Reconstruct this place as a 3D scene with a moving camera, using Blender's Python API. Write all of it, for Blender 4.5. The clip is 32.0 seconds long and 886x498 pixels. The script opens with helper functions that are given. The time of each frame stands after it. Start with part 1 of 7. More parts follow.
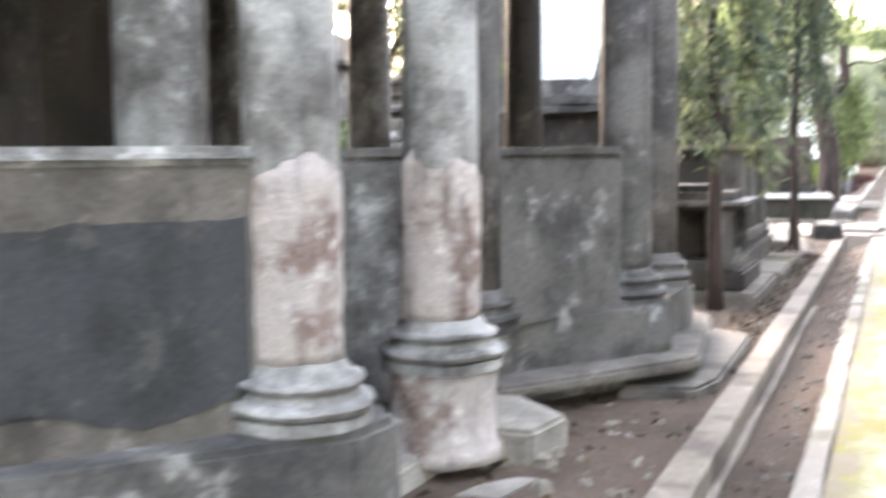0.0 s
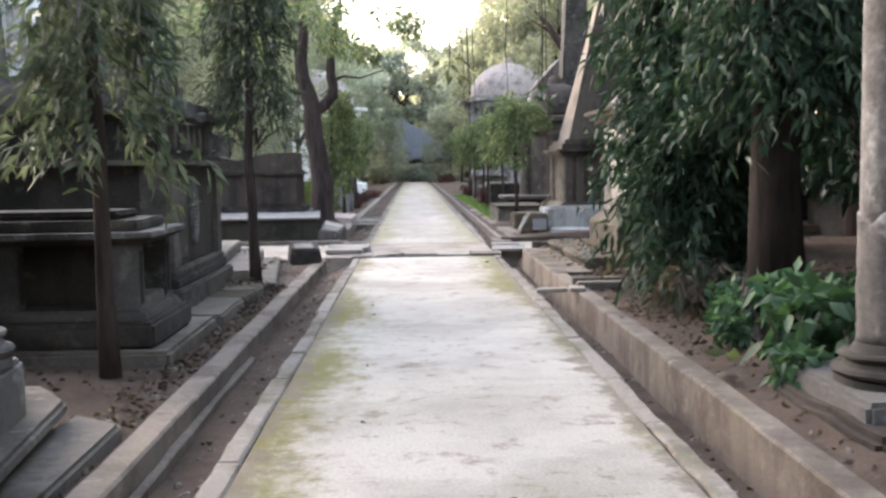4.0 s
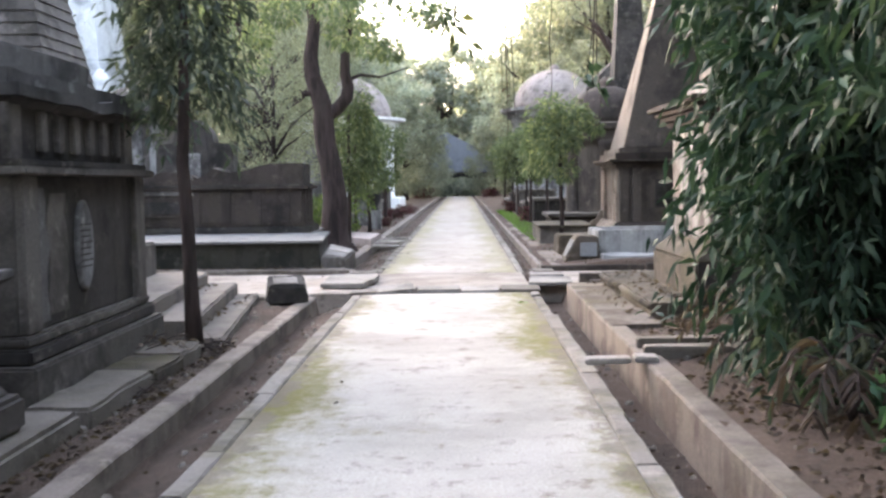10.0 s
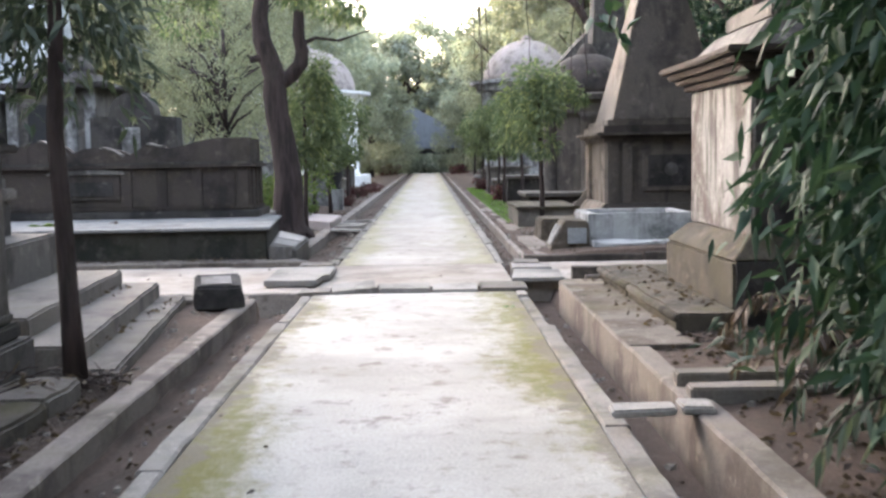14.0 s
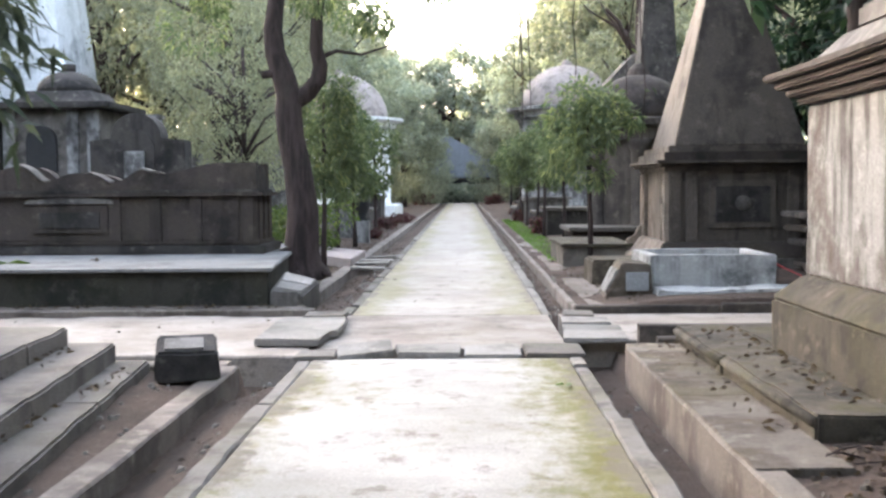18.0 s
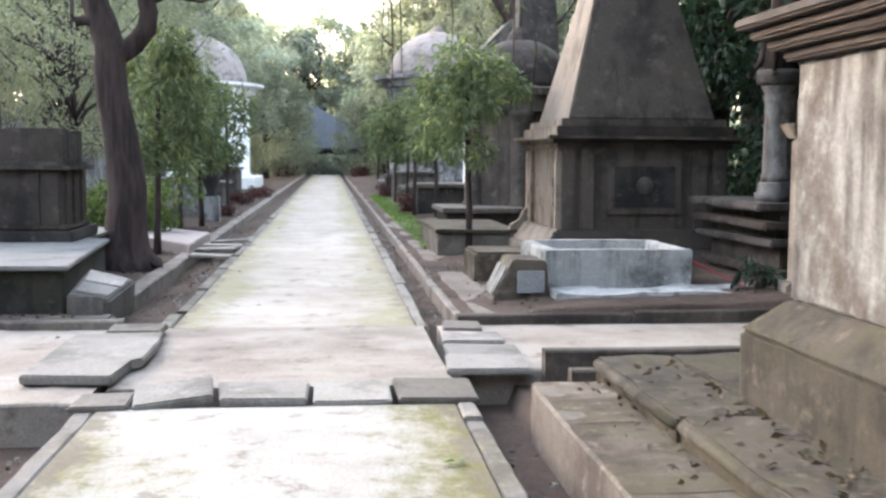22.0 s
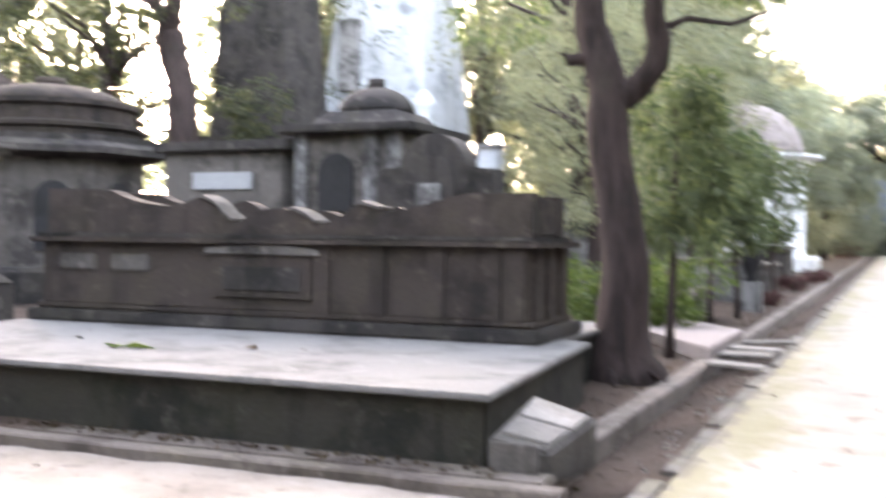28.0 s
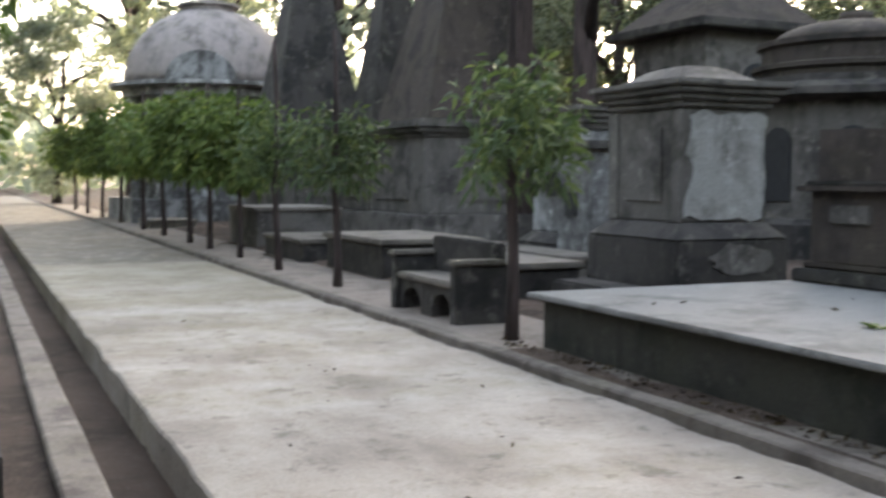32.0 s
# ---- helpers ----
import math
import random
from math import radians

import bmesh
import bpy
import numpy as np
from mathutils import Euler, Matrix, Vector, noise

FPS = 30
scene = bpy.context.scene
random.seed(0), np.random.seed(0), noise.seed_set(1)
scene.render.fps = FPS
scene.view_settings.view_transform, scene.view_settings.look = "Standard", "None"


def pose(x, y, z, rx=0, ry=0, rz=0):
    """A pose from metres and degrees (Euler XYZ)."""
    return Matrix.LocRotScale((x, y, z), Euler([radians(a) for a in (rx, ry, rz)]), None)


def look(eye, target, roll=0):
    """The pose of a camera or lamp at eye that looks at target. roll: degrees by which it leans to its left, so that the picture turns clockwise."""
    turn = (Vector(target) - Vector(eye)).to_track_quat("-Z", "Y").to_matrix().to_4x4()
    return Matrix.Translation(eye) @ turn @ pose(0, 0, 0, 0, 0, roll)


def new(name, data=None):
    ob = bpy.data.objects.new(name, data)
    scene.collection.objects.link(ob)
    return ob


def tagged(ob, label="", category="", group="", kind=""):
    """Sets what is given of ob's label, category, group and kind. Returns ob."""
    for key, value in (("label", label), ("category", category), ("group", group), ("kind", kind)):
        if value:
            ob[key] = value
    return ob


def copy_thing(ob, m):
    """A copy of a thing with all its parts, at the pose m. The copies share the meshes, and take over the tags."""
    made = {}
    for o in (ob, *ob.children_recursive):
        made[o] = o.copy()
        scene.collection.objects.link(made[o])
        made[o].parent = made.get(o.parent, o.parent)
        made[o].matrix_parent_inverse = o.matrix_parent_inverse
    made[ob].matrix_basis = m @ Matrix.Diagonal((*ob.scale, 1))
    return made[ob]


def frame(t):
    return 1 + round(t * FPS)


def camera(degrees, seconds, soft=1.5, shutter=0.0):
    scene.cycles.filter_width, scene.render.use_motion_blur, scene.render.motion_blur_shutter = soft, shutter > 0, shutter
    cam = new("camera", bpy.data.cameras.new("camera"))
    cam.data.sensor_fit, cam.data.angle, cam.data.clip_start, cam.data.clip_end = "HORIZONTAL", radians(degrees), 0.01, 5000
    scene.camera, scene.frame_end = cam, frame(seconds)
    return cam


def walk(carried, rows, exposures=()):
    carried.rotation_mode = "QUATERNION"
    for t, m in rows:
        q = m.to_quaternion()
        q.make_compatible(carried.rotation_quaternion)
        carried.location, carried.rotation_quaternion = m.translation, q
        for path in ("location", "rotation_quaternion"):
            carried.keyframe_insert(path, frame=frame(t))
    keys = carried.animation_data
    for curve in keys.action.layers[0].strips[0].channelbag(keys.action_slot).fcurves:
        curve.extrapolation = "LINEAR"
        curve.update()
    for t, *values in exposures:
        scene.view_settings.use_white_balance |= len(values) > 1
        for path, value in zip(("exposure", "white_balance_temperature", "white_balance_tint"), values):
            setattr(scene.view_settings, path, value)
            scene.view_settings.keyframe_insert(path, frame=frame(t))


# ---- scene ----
cam = camera(45.2, 32.0, 2.6, 0.9)
PATH = [
    (0, look((-0.846, 1.255, 1.561), (-1.629, 3.086, 1.384), -0.6)),
    (0.5, look((-0.753, 1.563, 1.542), (-1.388, 3.456, 1.421), 0.4)),
    (1, look((-0.616, 1.844, 1.554), (-1.028, 3.797, 1.418), 0.5)),
    (1.5, look((-0.53, 2.154, 1.556), (-0.725, 4.142, 1.474), -0.7)),
    (2, look((-0.458, 2.578, 1.526), (-0.577, 4.571, 1.412), -0.7)),
    (2.5, look((-0.32, 2.886, 1.494), (-0.334, 4.882, 1.38), 0.3)),
    (3, look((-0.292, 3.265, 1.51), (-0.286, 5.263, 1.418), -0.1)),
    (3.5, look((-0.266, 3.62, 1.529), (-0.201, 5.615, 1.407), -0.6)),
    (5.5, look((0.106, 4.988, 1.521), (0.082, 6.979, 1.337), -2.6)),
    (6, look((0.187, 5.286, 1.544), (0.15, 7.279, 1.378), -2.1)),
    (6.5, look((0.197, 5.631, 1.549), (0.149, 7.624, 1.391), -2.2)),
    (7, look((0.213, 5.903, 1.54), (0.205, 7.895, 1.353), -2.0)),
    (7.5, look((0.235, 6.248, 1.534), (0.214, 8.244, 1.406), -1.5)),
    (8, look((0.242, 6.525, 1.521), (0.176, 8.52, 1.394), -1.9)),
    (8.5, look((0.217, 6.846, 1.521), (0.183, 8.842, 1.394), -2.3)),
    (9, look((0.193, 7.155, 1.506), (0.124, 9.149, 1.363), -1.7)),
    (9.5, look((0.242, 7.443, 1.519), (0.191, 9.437, 1.366), -1.3)),
    (10, look((0.234, 7.775, 1.502), (0.197, 9.771, 1.375), -0.9)),
    (10.5, look((0.223, 8.083, 1.508), (0.218, 10.077, 1.362), -1.7)),
    (11, look((0.224, 8.427, 1.503), (0.173, 10.422, 1.369), -1.3)),
    (11.5, look((0.241, 8.744, 1.477), (0.195, 10.739, 1.334), -1.6)),
    (12, look((0.221, 9.058, 1.478), (0.234, 11.052, 1.325), -1.7)),
    (12.5, look((0.212, 9.35, 1.473), (0.221, 11.344, 1.325), -1.3)),
    (13, look((0.241, 9.618, 1.494), (0.229, 11.609, 1.302), -0.5)),
    (13.5, look((0.202, 9.938, 1.469), (0.221, 11.93, 1.293), -1.0)),
    (14, look((0.19, 10.204, 1.505), (0.214, 12.197, 1.333), -1.0)),
    (14.5, look((0.175, 10.512, 1.508), (0.173, 12.509, 1.395), -0.9)),
    (15, look((0.193, 10.789, 1.507), (0.16, 12.784, 1.369), -0.9)),
    (15.5, look((0.081, 10.931, 1.591), (0.104, 12.923, 1.416), -1.6)),
    (17.5, look((0.178, 12.355, 1.522), (0.201, 14.347, 1.35), -1.4)),
    (18, look((0.212, 12.708, 1.506), (0.173, 14.704, 1.39), -0.5)),
    (18.5, look((0.244, 13.03, 1.536), (0.263, 15.023, 1.371), -1.0)),
    (19, look((0.168, 13.311, 1.531), (0.315, 15.297, 1.354), -0.4)),
    (19.5, look((0.265, 13.71, 1.523), (0.363, 15.702, 1.367), -0.6)),
    (20, look((0.25, 13.982, 1.533), (0.361, 15.969, 1.33), 0.3)),
    (20.5, look((0.205, 14.317, 1.525), (0.39, 16.299, 1.328), 0.6)),
    (21, look((0.255, 14.628, 1.552), (0.396, 16.614, 1.361), 0.0)),
    (21.5, look((0.339, 14.949, 1.542), (0.435, 16.939, 1.359), 0.5)),
    (22, look((0.321, 15.3, 1.574), (0.532, 17.282, 1.404), 0.4)),
    (22.5, look((0.293, 15.596, 1.556), (0.507, 17.577, 1.382), 0.4)),
    (23, look((0.384, 15.955, 1.533), (0.509, 17.943, 1.351), 0.4)),
    (23.5, look((0.391, 16.262, 1.522), (0.522, 18.25, 1.343), 0.3)),
    (24, look((0.333, 16.552, 1.585), (0.523, 18.536, 1.416), 0.9)),
    (24.5, look((0.297, 16.881, 1.594), (0.336, 18.878, 1.478), 0.0)),
    (26.5, look((0.264, 18.408, 1.499), (0.115, 20.393, 1.304), 0.87)),
    (27, look((0.241, 18.757, 1.518), (0.007, 20.738, 1.369), -0.18)),
    (27.5, look((0.189, 19.082, 1.547), (-0.325, 21.013, 1.464), -0.47)),
    (28, look((0.163, 19.402, 1.532), (-0.623, 21.240, 1.502), 0.57)),
    (28.5, look((0.116, 19.714, 1.521), (-0.780, 21.501, 1.568), 0.53)),
    (29, look((0.045, 19.991, 1.528), (-0.900, 21.753, 1.594), 0.14)),
    (29.5, look((-0.028, 20.247, 1.526), (-1.137, 21.905, 1.659), 0.68)),
    (30, look((-0.116, 20.495, 1.524), (-1.376, 22.045, 1.632), -0.58)),
    (30.5, look((-0.254, 20.759, 1.529), (-1.739, 22.095, 1.623), -1.85)),
    (31, look((-0.364, 20.936, 1.520), (-2.079, 21.964, 1.567), -0.63)),
    (31.6, look((-0.517, 21.041, 1.518), (-2.305, 21.933, 1.425), 0.15)),
    (32, look((-0.720, 21.124, 1.505), (-2.540, 21.943, 1.373), 0.25)),
]

EXPO = [(0, 5.55, 6900, 19), (0.5, 5.35, 6900, 18), (1.0, 5.0, 6800, 16), (1.5, 4.5, 6750, 17), (2.0, 4.0, 6650, 18), (3.0, 3.9, 6450, 17), (6, 4.0, 6400, 20), (9, 4.1, 6400, 20), (15, 4.0, 6300, 17), (18, 4.05, 6300, 16),
        (19, 3.85, 6300, 15), (22, 4.1, 6250, 15), (24, 4.2, 6350, 16), (26.5, 4.2, 6400, 14), (27.3, 4.3, 6450, 16), (28, 4.5, 6800, 22), (29, 4.25, 6800, 22), (30, 3.75, 6900, 21), (31, 3.6, 6700, 17), (32, 3.45, 6500, 12)]
walk(cam, PATH, EXPO)

# ---- world, sun, exposure ----
SUN_YAW, SUN_UP = 44.0, 11.0
world = bpy.data.worlds.new("sky")
scene.world = world
world.use_nodes = True
wn = world.node_tree
sky = wn.nodes.new("ShaderNodeTexSky")
sky.sky_type = 'NISHITA'
sky.sun_disc = False
sky.sun_elevation = radians(SUN_UP)
sky.sun_rotation = radians(-SUN_YAW)
sky.dust_density = 4.0
sky.air_density = 1.2
haze = wn.nodes.new("ShaderNodeHueSaturation")
haze.inputs["Saturation"].default_value = 0.62
wn.links.new(sky.outputs[0], haze.inputs["Color"])
wn.links.new(haze.outputs[0], wn.nodes["Background"].inputs[0])
wn.nodes["Background"].inputs[1].default_value = 0.15
sun = new("sun", bpy.data.lights.new("sun", 'SUN'))
sun.data.energy, sun.data.angle, sun.data.color = 0.75, radians(11.0), (1.0, 0.84, 0.66)
sd = Vector((-math.sin(radians(SUN_YAW)) * math.cos(radians(SUN_UP)), math.cos(radians(SUN_YAW)) * math.cos(radians(SUN_UP)), math.sin(radians(SUN_UP))))
sun.rotation_euler = sd.to_track_quat("Z", "Y").to_euler()

# ---- materials ----
def mixc(nt, fac, a, b, mode='MIX'):
    n = nt.nodes.new("ShaderNodeMix")
    n.data_type, n.blend_type = 'RGBA', mode
    for sock, v in ((n.inputs[0], fac), (n.inputs[6], a), (n.inputs[7], b)):
        if isinstance(v, bpy.types.NodeSocket):
            nt.links.new(v, sock)
        elif isinstance(v, (int, float)):
            sock.default_value = v
        else:
            sock.default_value = (*v, 1.0)
    return n.outputs[2]


def ramp(nt, src, lo, hi, a=0.0, b=1.0):
    n = nt.nodes.new("ShaderNodeMapRange")
    n.interpolation_type = 'SMOOTHSTEP'
    nt.links.new(src, n.inputs[0])
    n.inputs[1].default_value, n.inputs[2].default_value = lo, hi
    n.inputs[3].default_value, n.inputs[4].default_value = a, b
    return n.outputs[0]


def mathn(nt, op, a, b=0.0):
    n = nt.nodes.new("ShaderNodeMath")
    n.operation = op
    for sock, v in zip(n.inputs, (a, b)):
        if isinstance(v, (int, float)):
            sock.default_value = v
        else:
            nt.links.new(v, sock)
    return n.outputs[0]


def noise_n(nt, vec, scale, detail=6, rough=0.6, stretch=None):
    if stretch:
        m = nt.nodes.new("ShaderNodeMapping")
        m.inputs[3].default_value = stretch
        nt.links.new(vec, m.inputs[0])
        vec = m.outputs[0]
    n = nt.nodes.new("ShaderNodeTexNoise")
    n.inputs["Scale"].default_value, n.inputs["Detail"].default_value, n.inputs["Roughness"].default_value = scale, detail, rough
    nt.links.new(vec, n.inputs["Vector"])
    return n.outputs[0]


def start_mat(name, rough=0.9):
    m = bpy.data.materials.new(name)
    m.use_nodes = True
    nt = m.node_tree
    bs = nt.nodes["Principled BSDF"]
    bs.inputs["Roughness"].default_value = rough
    bs.inputs["Specular IOR Level"].default_value = 0.3
    geo = nt.nodes.new("ShaderNodeNewGeometry")
    return m, nt, bs, geo


def bump_n(nt, bs, height, strength, dist=0.02):
    b = nt.nodes.new("ShaderNodeBump")
    b.inputs["Strength"].default_value, b.inputs["Distance"].default_value = strength, dist
    nt.links.new(height, b.inputs["Height"])
    nt.links.new(b.outputs[0], bs.inputs["Normal"])


def weathered(name, base, dark, amount=0.5, streak=0.4, moss=0.0, pale=None, rough=0.9, scale=1.0, bump=0.28, moss_col=(0.10, 0.10, 0.03), run_scale=3.2, run_lo=0.5, run_z=0.12):
    """Old masonry: blotches, rain streaks, fine grain, moss."""
    m, nt, bs, geo = start_mat(name, rough)
    pos = geo.outputs["Position"]
    big = noise_n(nt, pos, 1.3 * scale, 8, 0.62)
    mid = noise_n(nt, pos, 5.0 * scale, 8, 0.65)
    fine = noise_n(nt, pos, 42.0 * scale, 6, 0.7)
    run = noise_n(nt, pos, run_scale * scale, 6, 0.6, (1.0, 1.0, run_z))
    c = mixc(nt, ramp(nt, big, 0.62 - 0.3 * amount, 0.78 - 0.3 * amount), base, dark)
    if pale:
        c = mixc(nt, ramp(nt, mid, 0.55, 0.68), c, pale)
    c = mixc(nt, ramp(nt, run, run_lo, run_lo + 0.2, 0.0, streak), c, tuple(0.45 * v for v in dark))
    c = mixc(nt, ramp(nt, mid, 0.3, 0.7, 0.0, 0.35), c, tuple(1.35 * v for v in base))
    if moss:
        up = nt.nodes.new("ShaderNodeSeparateXYZ")
        nt.links.new(geo.outputs["Normal"], up.inputs[0])
        mo = mathn(nt, 'MULTIPLY', ramp(nt, noise_n(nt, pos, 2.1, 7), 0.46, 0.62), ramp(nt, up.outputs[2], -0.4, 0.9, 0.45 * moss, moss))
        c = mixc(nt, mo, c, moss_col)
    c = mixc(nt, 0.42, c, mixc(nt, ramp(nt, fine, 0.3, 0.7), (0.45, 0.45, 0.45), (1.3, 1.3, 1.3)), 'MULTIPLY')
    info = nt.nodes.new("ShaderNodeObjectInfo")
    hue = nt.nodes.new("ShaderNodeHueSaturation")
    nt.links.new(ramp(nt, info.outputs["Random"], 0, 1, 0.84, 1.14), hue.inputs["Value"])
    nt.links.new(c, hue.inputs["Color"])
    nt.links.new(hue.outputs[0], bs.inputs["Base Color"])
    nt.links.new(ramp(nt, mid, 0.3, 0.7, rough - 0.12, min(rough + 0.08, 1)), bs.inputs["Roughness"])
    bump_n(nt, bs, mathn(nt, 'ADD', mathn(nt, 'MULTIPLY', mid, 1.4), mathn(nt, 'MULTIPLY', fine, 0.5)), bump, 0.03)
    return m


def leaf_mat(name, a, b, c, gloss=0.3, through_light=0.35):
    m, nt, bs, geo = start_mat(name, 0.55)
    rnd = geo.outputs["Random Per Island"]
    col = mixc(nt, ramp(nt, rnd, 0.0, 0.65), a, b)
    col = mixc(nt, ramp(nt, rnd, 0.72, 1.0), col, c)
    info = nt.nodes.new("ShaderNodeObjectInfo")
    hue = nt.nodes.new("ShaderNodeHueSaturation")
    nt.links.new(ramp(nt, info.outputs["Random"], 0, 1, 0.75, 1.2), hue.inputs["Value"])
    nt.links.new(col, hue.inputs["Color"])
    nt.links.new(hue.outputs[0], bs.inputs["Base Color"])
    bs.inputs["Specular IOR Level"].default_value = gloss
    tr = nt.nodes.new("ShaderNodeBsdfTranslucent")
    nt.links.new(mixc(nt, 0.5, hue.outputs[0], (1.2, 1.3, 0.5), 'MULTIPLY'), tr.inputs[0])
    mx = nt.nodes.new("ShaderNodeMixShader")
    mx.inputs[0].default_value = through_light
    nt.links.new(bs.outputs[0], mx.inputs[1])
    nt.links.new(tr.outputs[0], mx.inputs[2])
    nt.links.new(mx.outputs[0], nt.nodes["Material Output"].inputs[0])
    return m


def bark_mat(name, a, b):
    m, nt, bs, geo = start_mat(name, 0.95)
    pos = geo.outputs["Position"]
    n1 = noise_n(nt, pos, 9, 8, 0.65, (1, 1, 0.16))
    n2 = noise_n(nt, pos, 2.2, 6)
    c = mixc(nt, ramp(nt, n1, 0.35, 0.65), a, b)
    c = mixc(nt, ramp(nt, n2, 0.5, 0.75, 0, 0.35), c, (0.042, 0.042, 0.031))
    nt.links.new(c, bs.inputs["Base Color"])
    bump_n(nt, bs, n1, 0.8, 0.03)
    return m


def cement_mat(name, base, alt, stain, grit, moss, moss_amount=0.62, edge_lo=0.45, edge_hi=1.2, west=0.0):
    """Worn cement laid in one sheet: broad stains, grit, moss towards its edges."""
    m, nt, bs, geo = start_mat(name, 0.85)
    pos = geo.outputs["Position"]
    sep = nt.nodes.new("ShaderNodeSeparateXYZ")
    nt.links.new(pos, sep.inputs[0])
    big = noise_n(nt, pos, 0.9, 8, 0.6)
    wide = noise_n(nt, pos, 0.7, 8, 0.66, (0.75, 1.25, 1))
    fine = noise_n(nt, pos, 55, 6, 0.7)
    mid = noise_n(nt, pos, 6, 8, 0.7)
    c = mixc(nt, ramp(nt, big, 0.35, 0.7), base, alt)
    c = mixc(nt, ramp(nt, wide, 0.46, 0.66, 0, 0.45), c, stain)
    c = mixc(nt, ramp(nt, mid, 0.56, 0.70, 0, 0.55), c, grit)
    spots = noise_n(nt, pos, 2.6, 9, 0.75)
    c = mixc(nt, ramp(nt, spots, 0.545, 0.64, 0, 0.7), c, grit)
    lean = ramp(nt, sep.outputs[1], 15.5, 18.5, -west, west)
    side = mathn(nt, 'ABSOLUTE', mathn(nt, 'ADD', sep.outputs[0], lean))
    edge = ramp(nt, side, edge_lo + west, edge_hi + west, -0.16, 0.16)
    rag = mathn(nt, 'MULTIPLY', mathn(nt, 'SUBTRACT', mid, 0.5), 0.55)
    mo = ramp(nt, mathn(nt, 'ADD', mathn(nt, 'ADD', noise_n(nt, pos, 0.55, 9, 0.72, (1.5, 0.6, 1)), edge), rag), 0.38, 0.70, 0, moss_amount)
    c = mixc(nt, mo, c, moss)
    rim = ramp(nt, mathn(nt, 'ABSOLUTE', sep.outputs[0]), edge_hi - 0.35, edge_hi, -0.22, 0.10)
    c = mixc(nt, ramp(nt, mathn(nt, 'ADD', spots, rim), 0.50, 0.60, 0, 0.75), c, grit)
    pits = noise_n(nt, pos, 21, 7, 0.75)
    c = mixc(nt, ramp(nt, pits, 0.60, 0.70, 0, 0.45), c, grit)
    c = mixc(nt, 0.55, c, mixc(nt, ramp(nt, fine, 0.3, 0.7), (0.55, 0.55, 0.55), (1.2, 1.2, 1.2)), 'MULTIPLY')
    nt.links.new(c, bs.inputs["Base Color"])
    nt.links.new(ramp(nt, big, 0.3, 0.7, 0.72, 0.95), bs.inputs["Roughness"])
    bump_n(nt, bs, mathn(nt, 'ADD', mid, mathn(nt, 'MULTIPLY', fine, 0.6)), 0.35, 0.02)
    return m


def soil_mat():
    m, nt, bs, geo = start_mat("soil", 1.0)
    pos = geo.outputs["Position"]
    big, mid, fine = noise_n(nt, pos, 0.8, 8), noise_n(nt, pos, 7, 8, 0.7), noise_n(nt, pos, 60, 6, 0.75)
    c = mixc(nt, ramp(nt, big, 0.4, 0.65), (0.104, 0.076, 0.061), (0.056, 0.041, 0.033))
    c = mixc(nt, ramp(nt, mid, 0.5, 0.7, 0, 0.6), c, (0.145, 0.114, 0.094))
    c = mixc(nt, 0.7, c, mixc(nt, ramp(nt, fine, 0.3, 0.7), (0.4, 0.4, 0.4), (1.35, 1.3, 1.25)), 'MULTIPLY')
    nt.links.new(c, bs.inputs["Base Color"])
    bump_n(nt, bs, mathn(nt, 'ADD', mathn(nt, 'MULTIPLY', mid, 2.0), fine), 0.7, 0.04)
    return m


CONCRETE = cement_mat("path_concrete", (0.395, 0.372, 0.340), (0.33, 0.31, 0.28), (0.21, 0.196, 0.170), (0.142, 0.118, 0.094), (0.142, 0.130, 0.040), 1.0, 0.30, 1.12, 0.16)
FARCONC = cement_mat("pale_worn_cement", (0.405, 0.362, 0.318), (0.34, 0.30, 0.258), (0.235, 0.205, 0.178), (0.165, 0.138, 0.112), (0.225, 0.205, 0.105), 0.75, 0.15, 1.15)
SOIL = soil_mat()
EDGING = weathered("edging_cement", (0.20, 0.182, 0.162), (0.095, 0.083, 0.072), 0.5, 0.1, 0.3, (0.265, 0.242, 0.218), 0.9, 1.6, 0.35, (0.13, 0.12, 0.05))
KERB = weathered("kerb_cement", (0.158, 0.134, 0.116), (0.066, 0.053, 0.046), 0.55, 0.5, 0.12, (0.225, 0.195, 0.17))
FARKERB = weathered("sandy_kerb_cement", (0.225, 0.193, 0.172), (0.105, 0.087, 0.075), 0.5, 0.35, 0.1, (0.30, 0.265, 0.24))
SLABM = weathered("paving_slab", (0.235, 0.218, 0.20), (0.125, 0.113, 0.10), 0.45, 0.1, 0.1, (0.285, 0.268, 0.25))
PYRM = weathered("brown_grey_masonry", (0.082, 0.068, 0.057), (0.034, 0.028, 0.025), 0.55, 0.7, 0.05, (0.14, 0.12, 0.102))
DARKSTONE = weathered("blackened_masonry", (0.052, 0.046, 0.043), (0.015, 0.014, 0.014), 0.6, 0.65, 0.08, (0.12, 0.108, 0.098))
GREYSTONE = weathered("grey_masonry", (0.110, 0.100, 0.092), (0.036, 0.032, 0.030), 0.55, 0.7, 0.08, (0.205, 0.187, 0.17))
BROWNSTONE = weathered("brown_masonry", (0.046, 0.036, 0.031), (0.017, 0.014, 0.013), 0.5, 0.6, 0.08, (0.088, 0.072, 0.062))
PLASTER = weathered("stained_plaster", (0.198, 0.195, 0.187), (0.056, 0.042, 0.033), 0.62, 1.0, 0.05, (0.27, 0.265, 0.25), run_scale=4.6, run_lo=0.45, run_z=0.16)
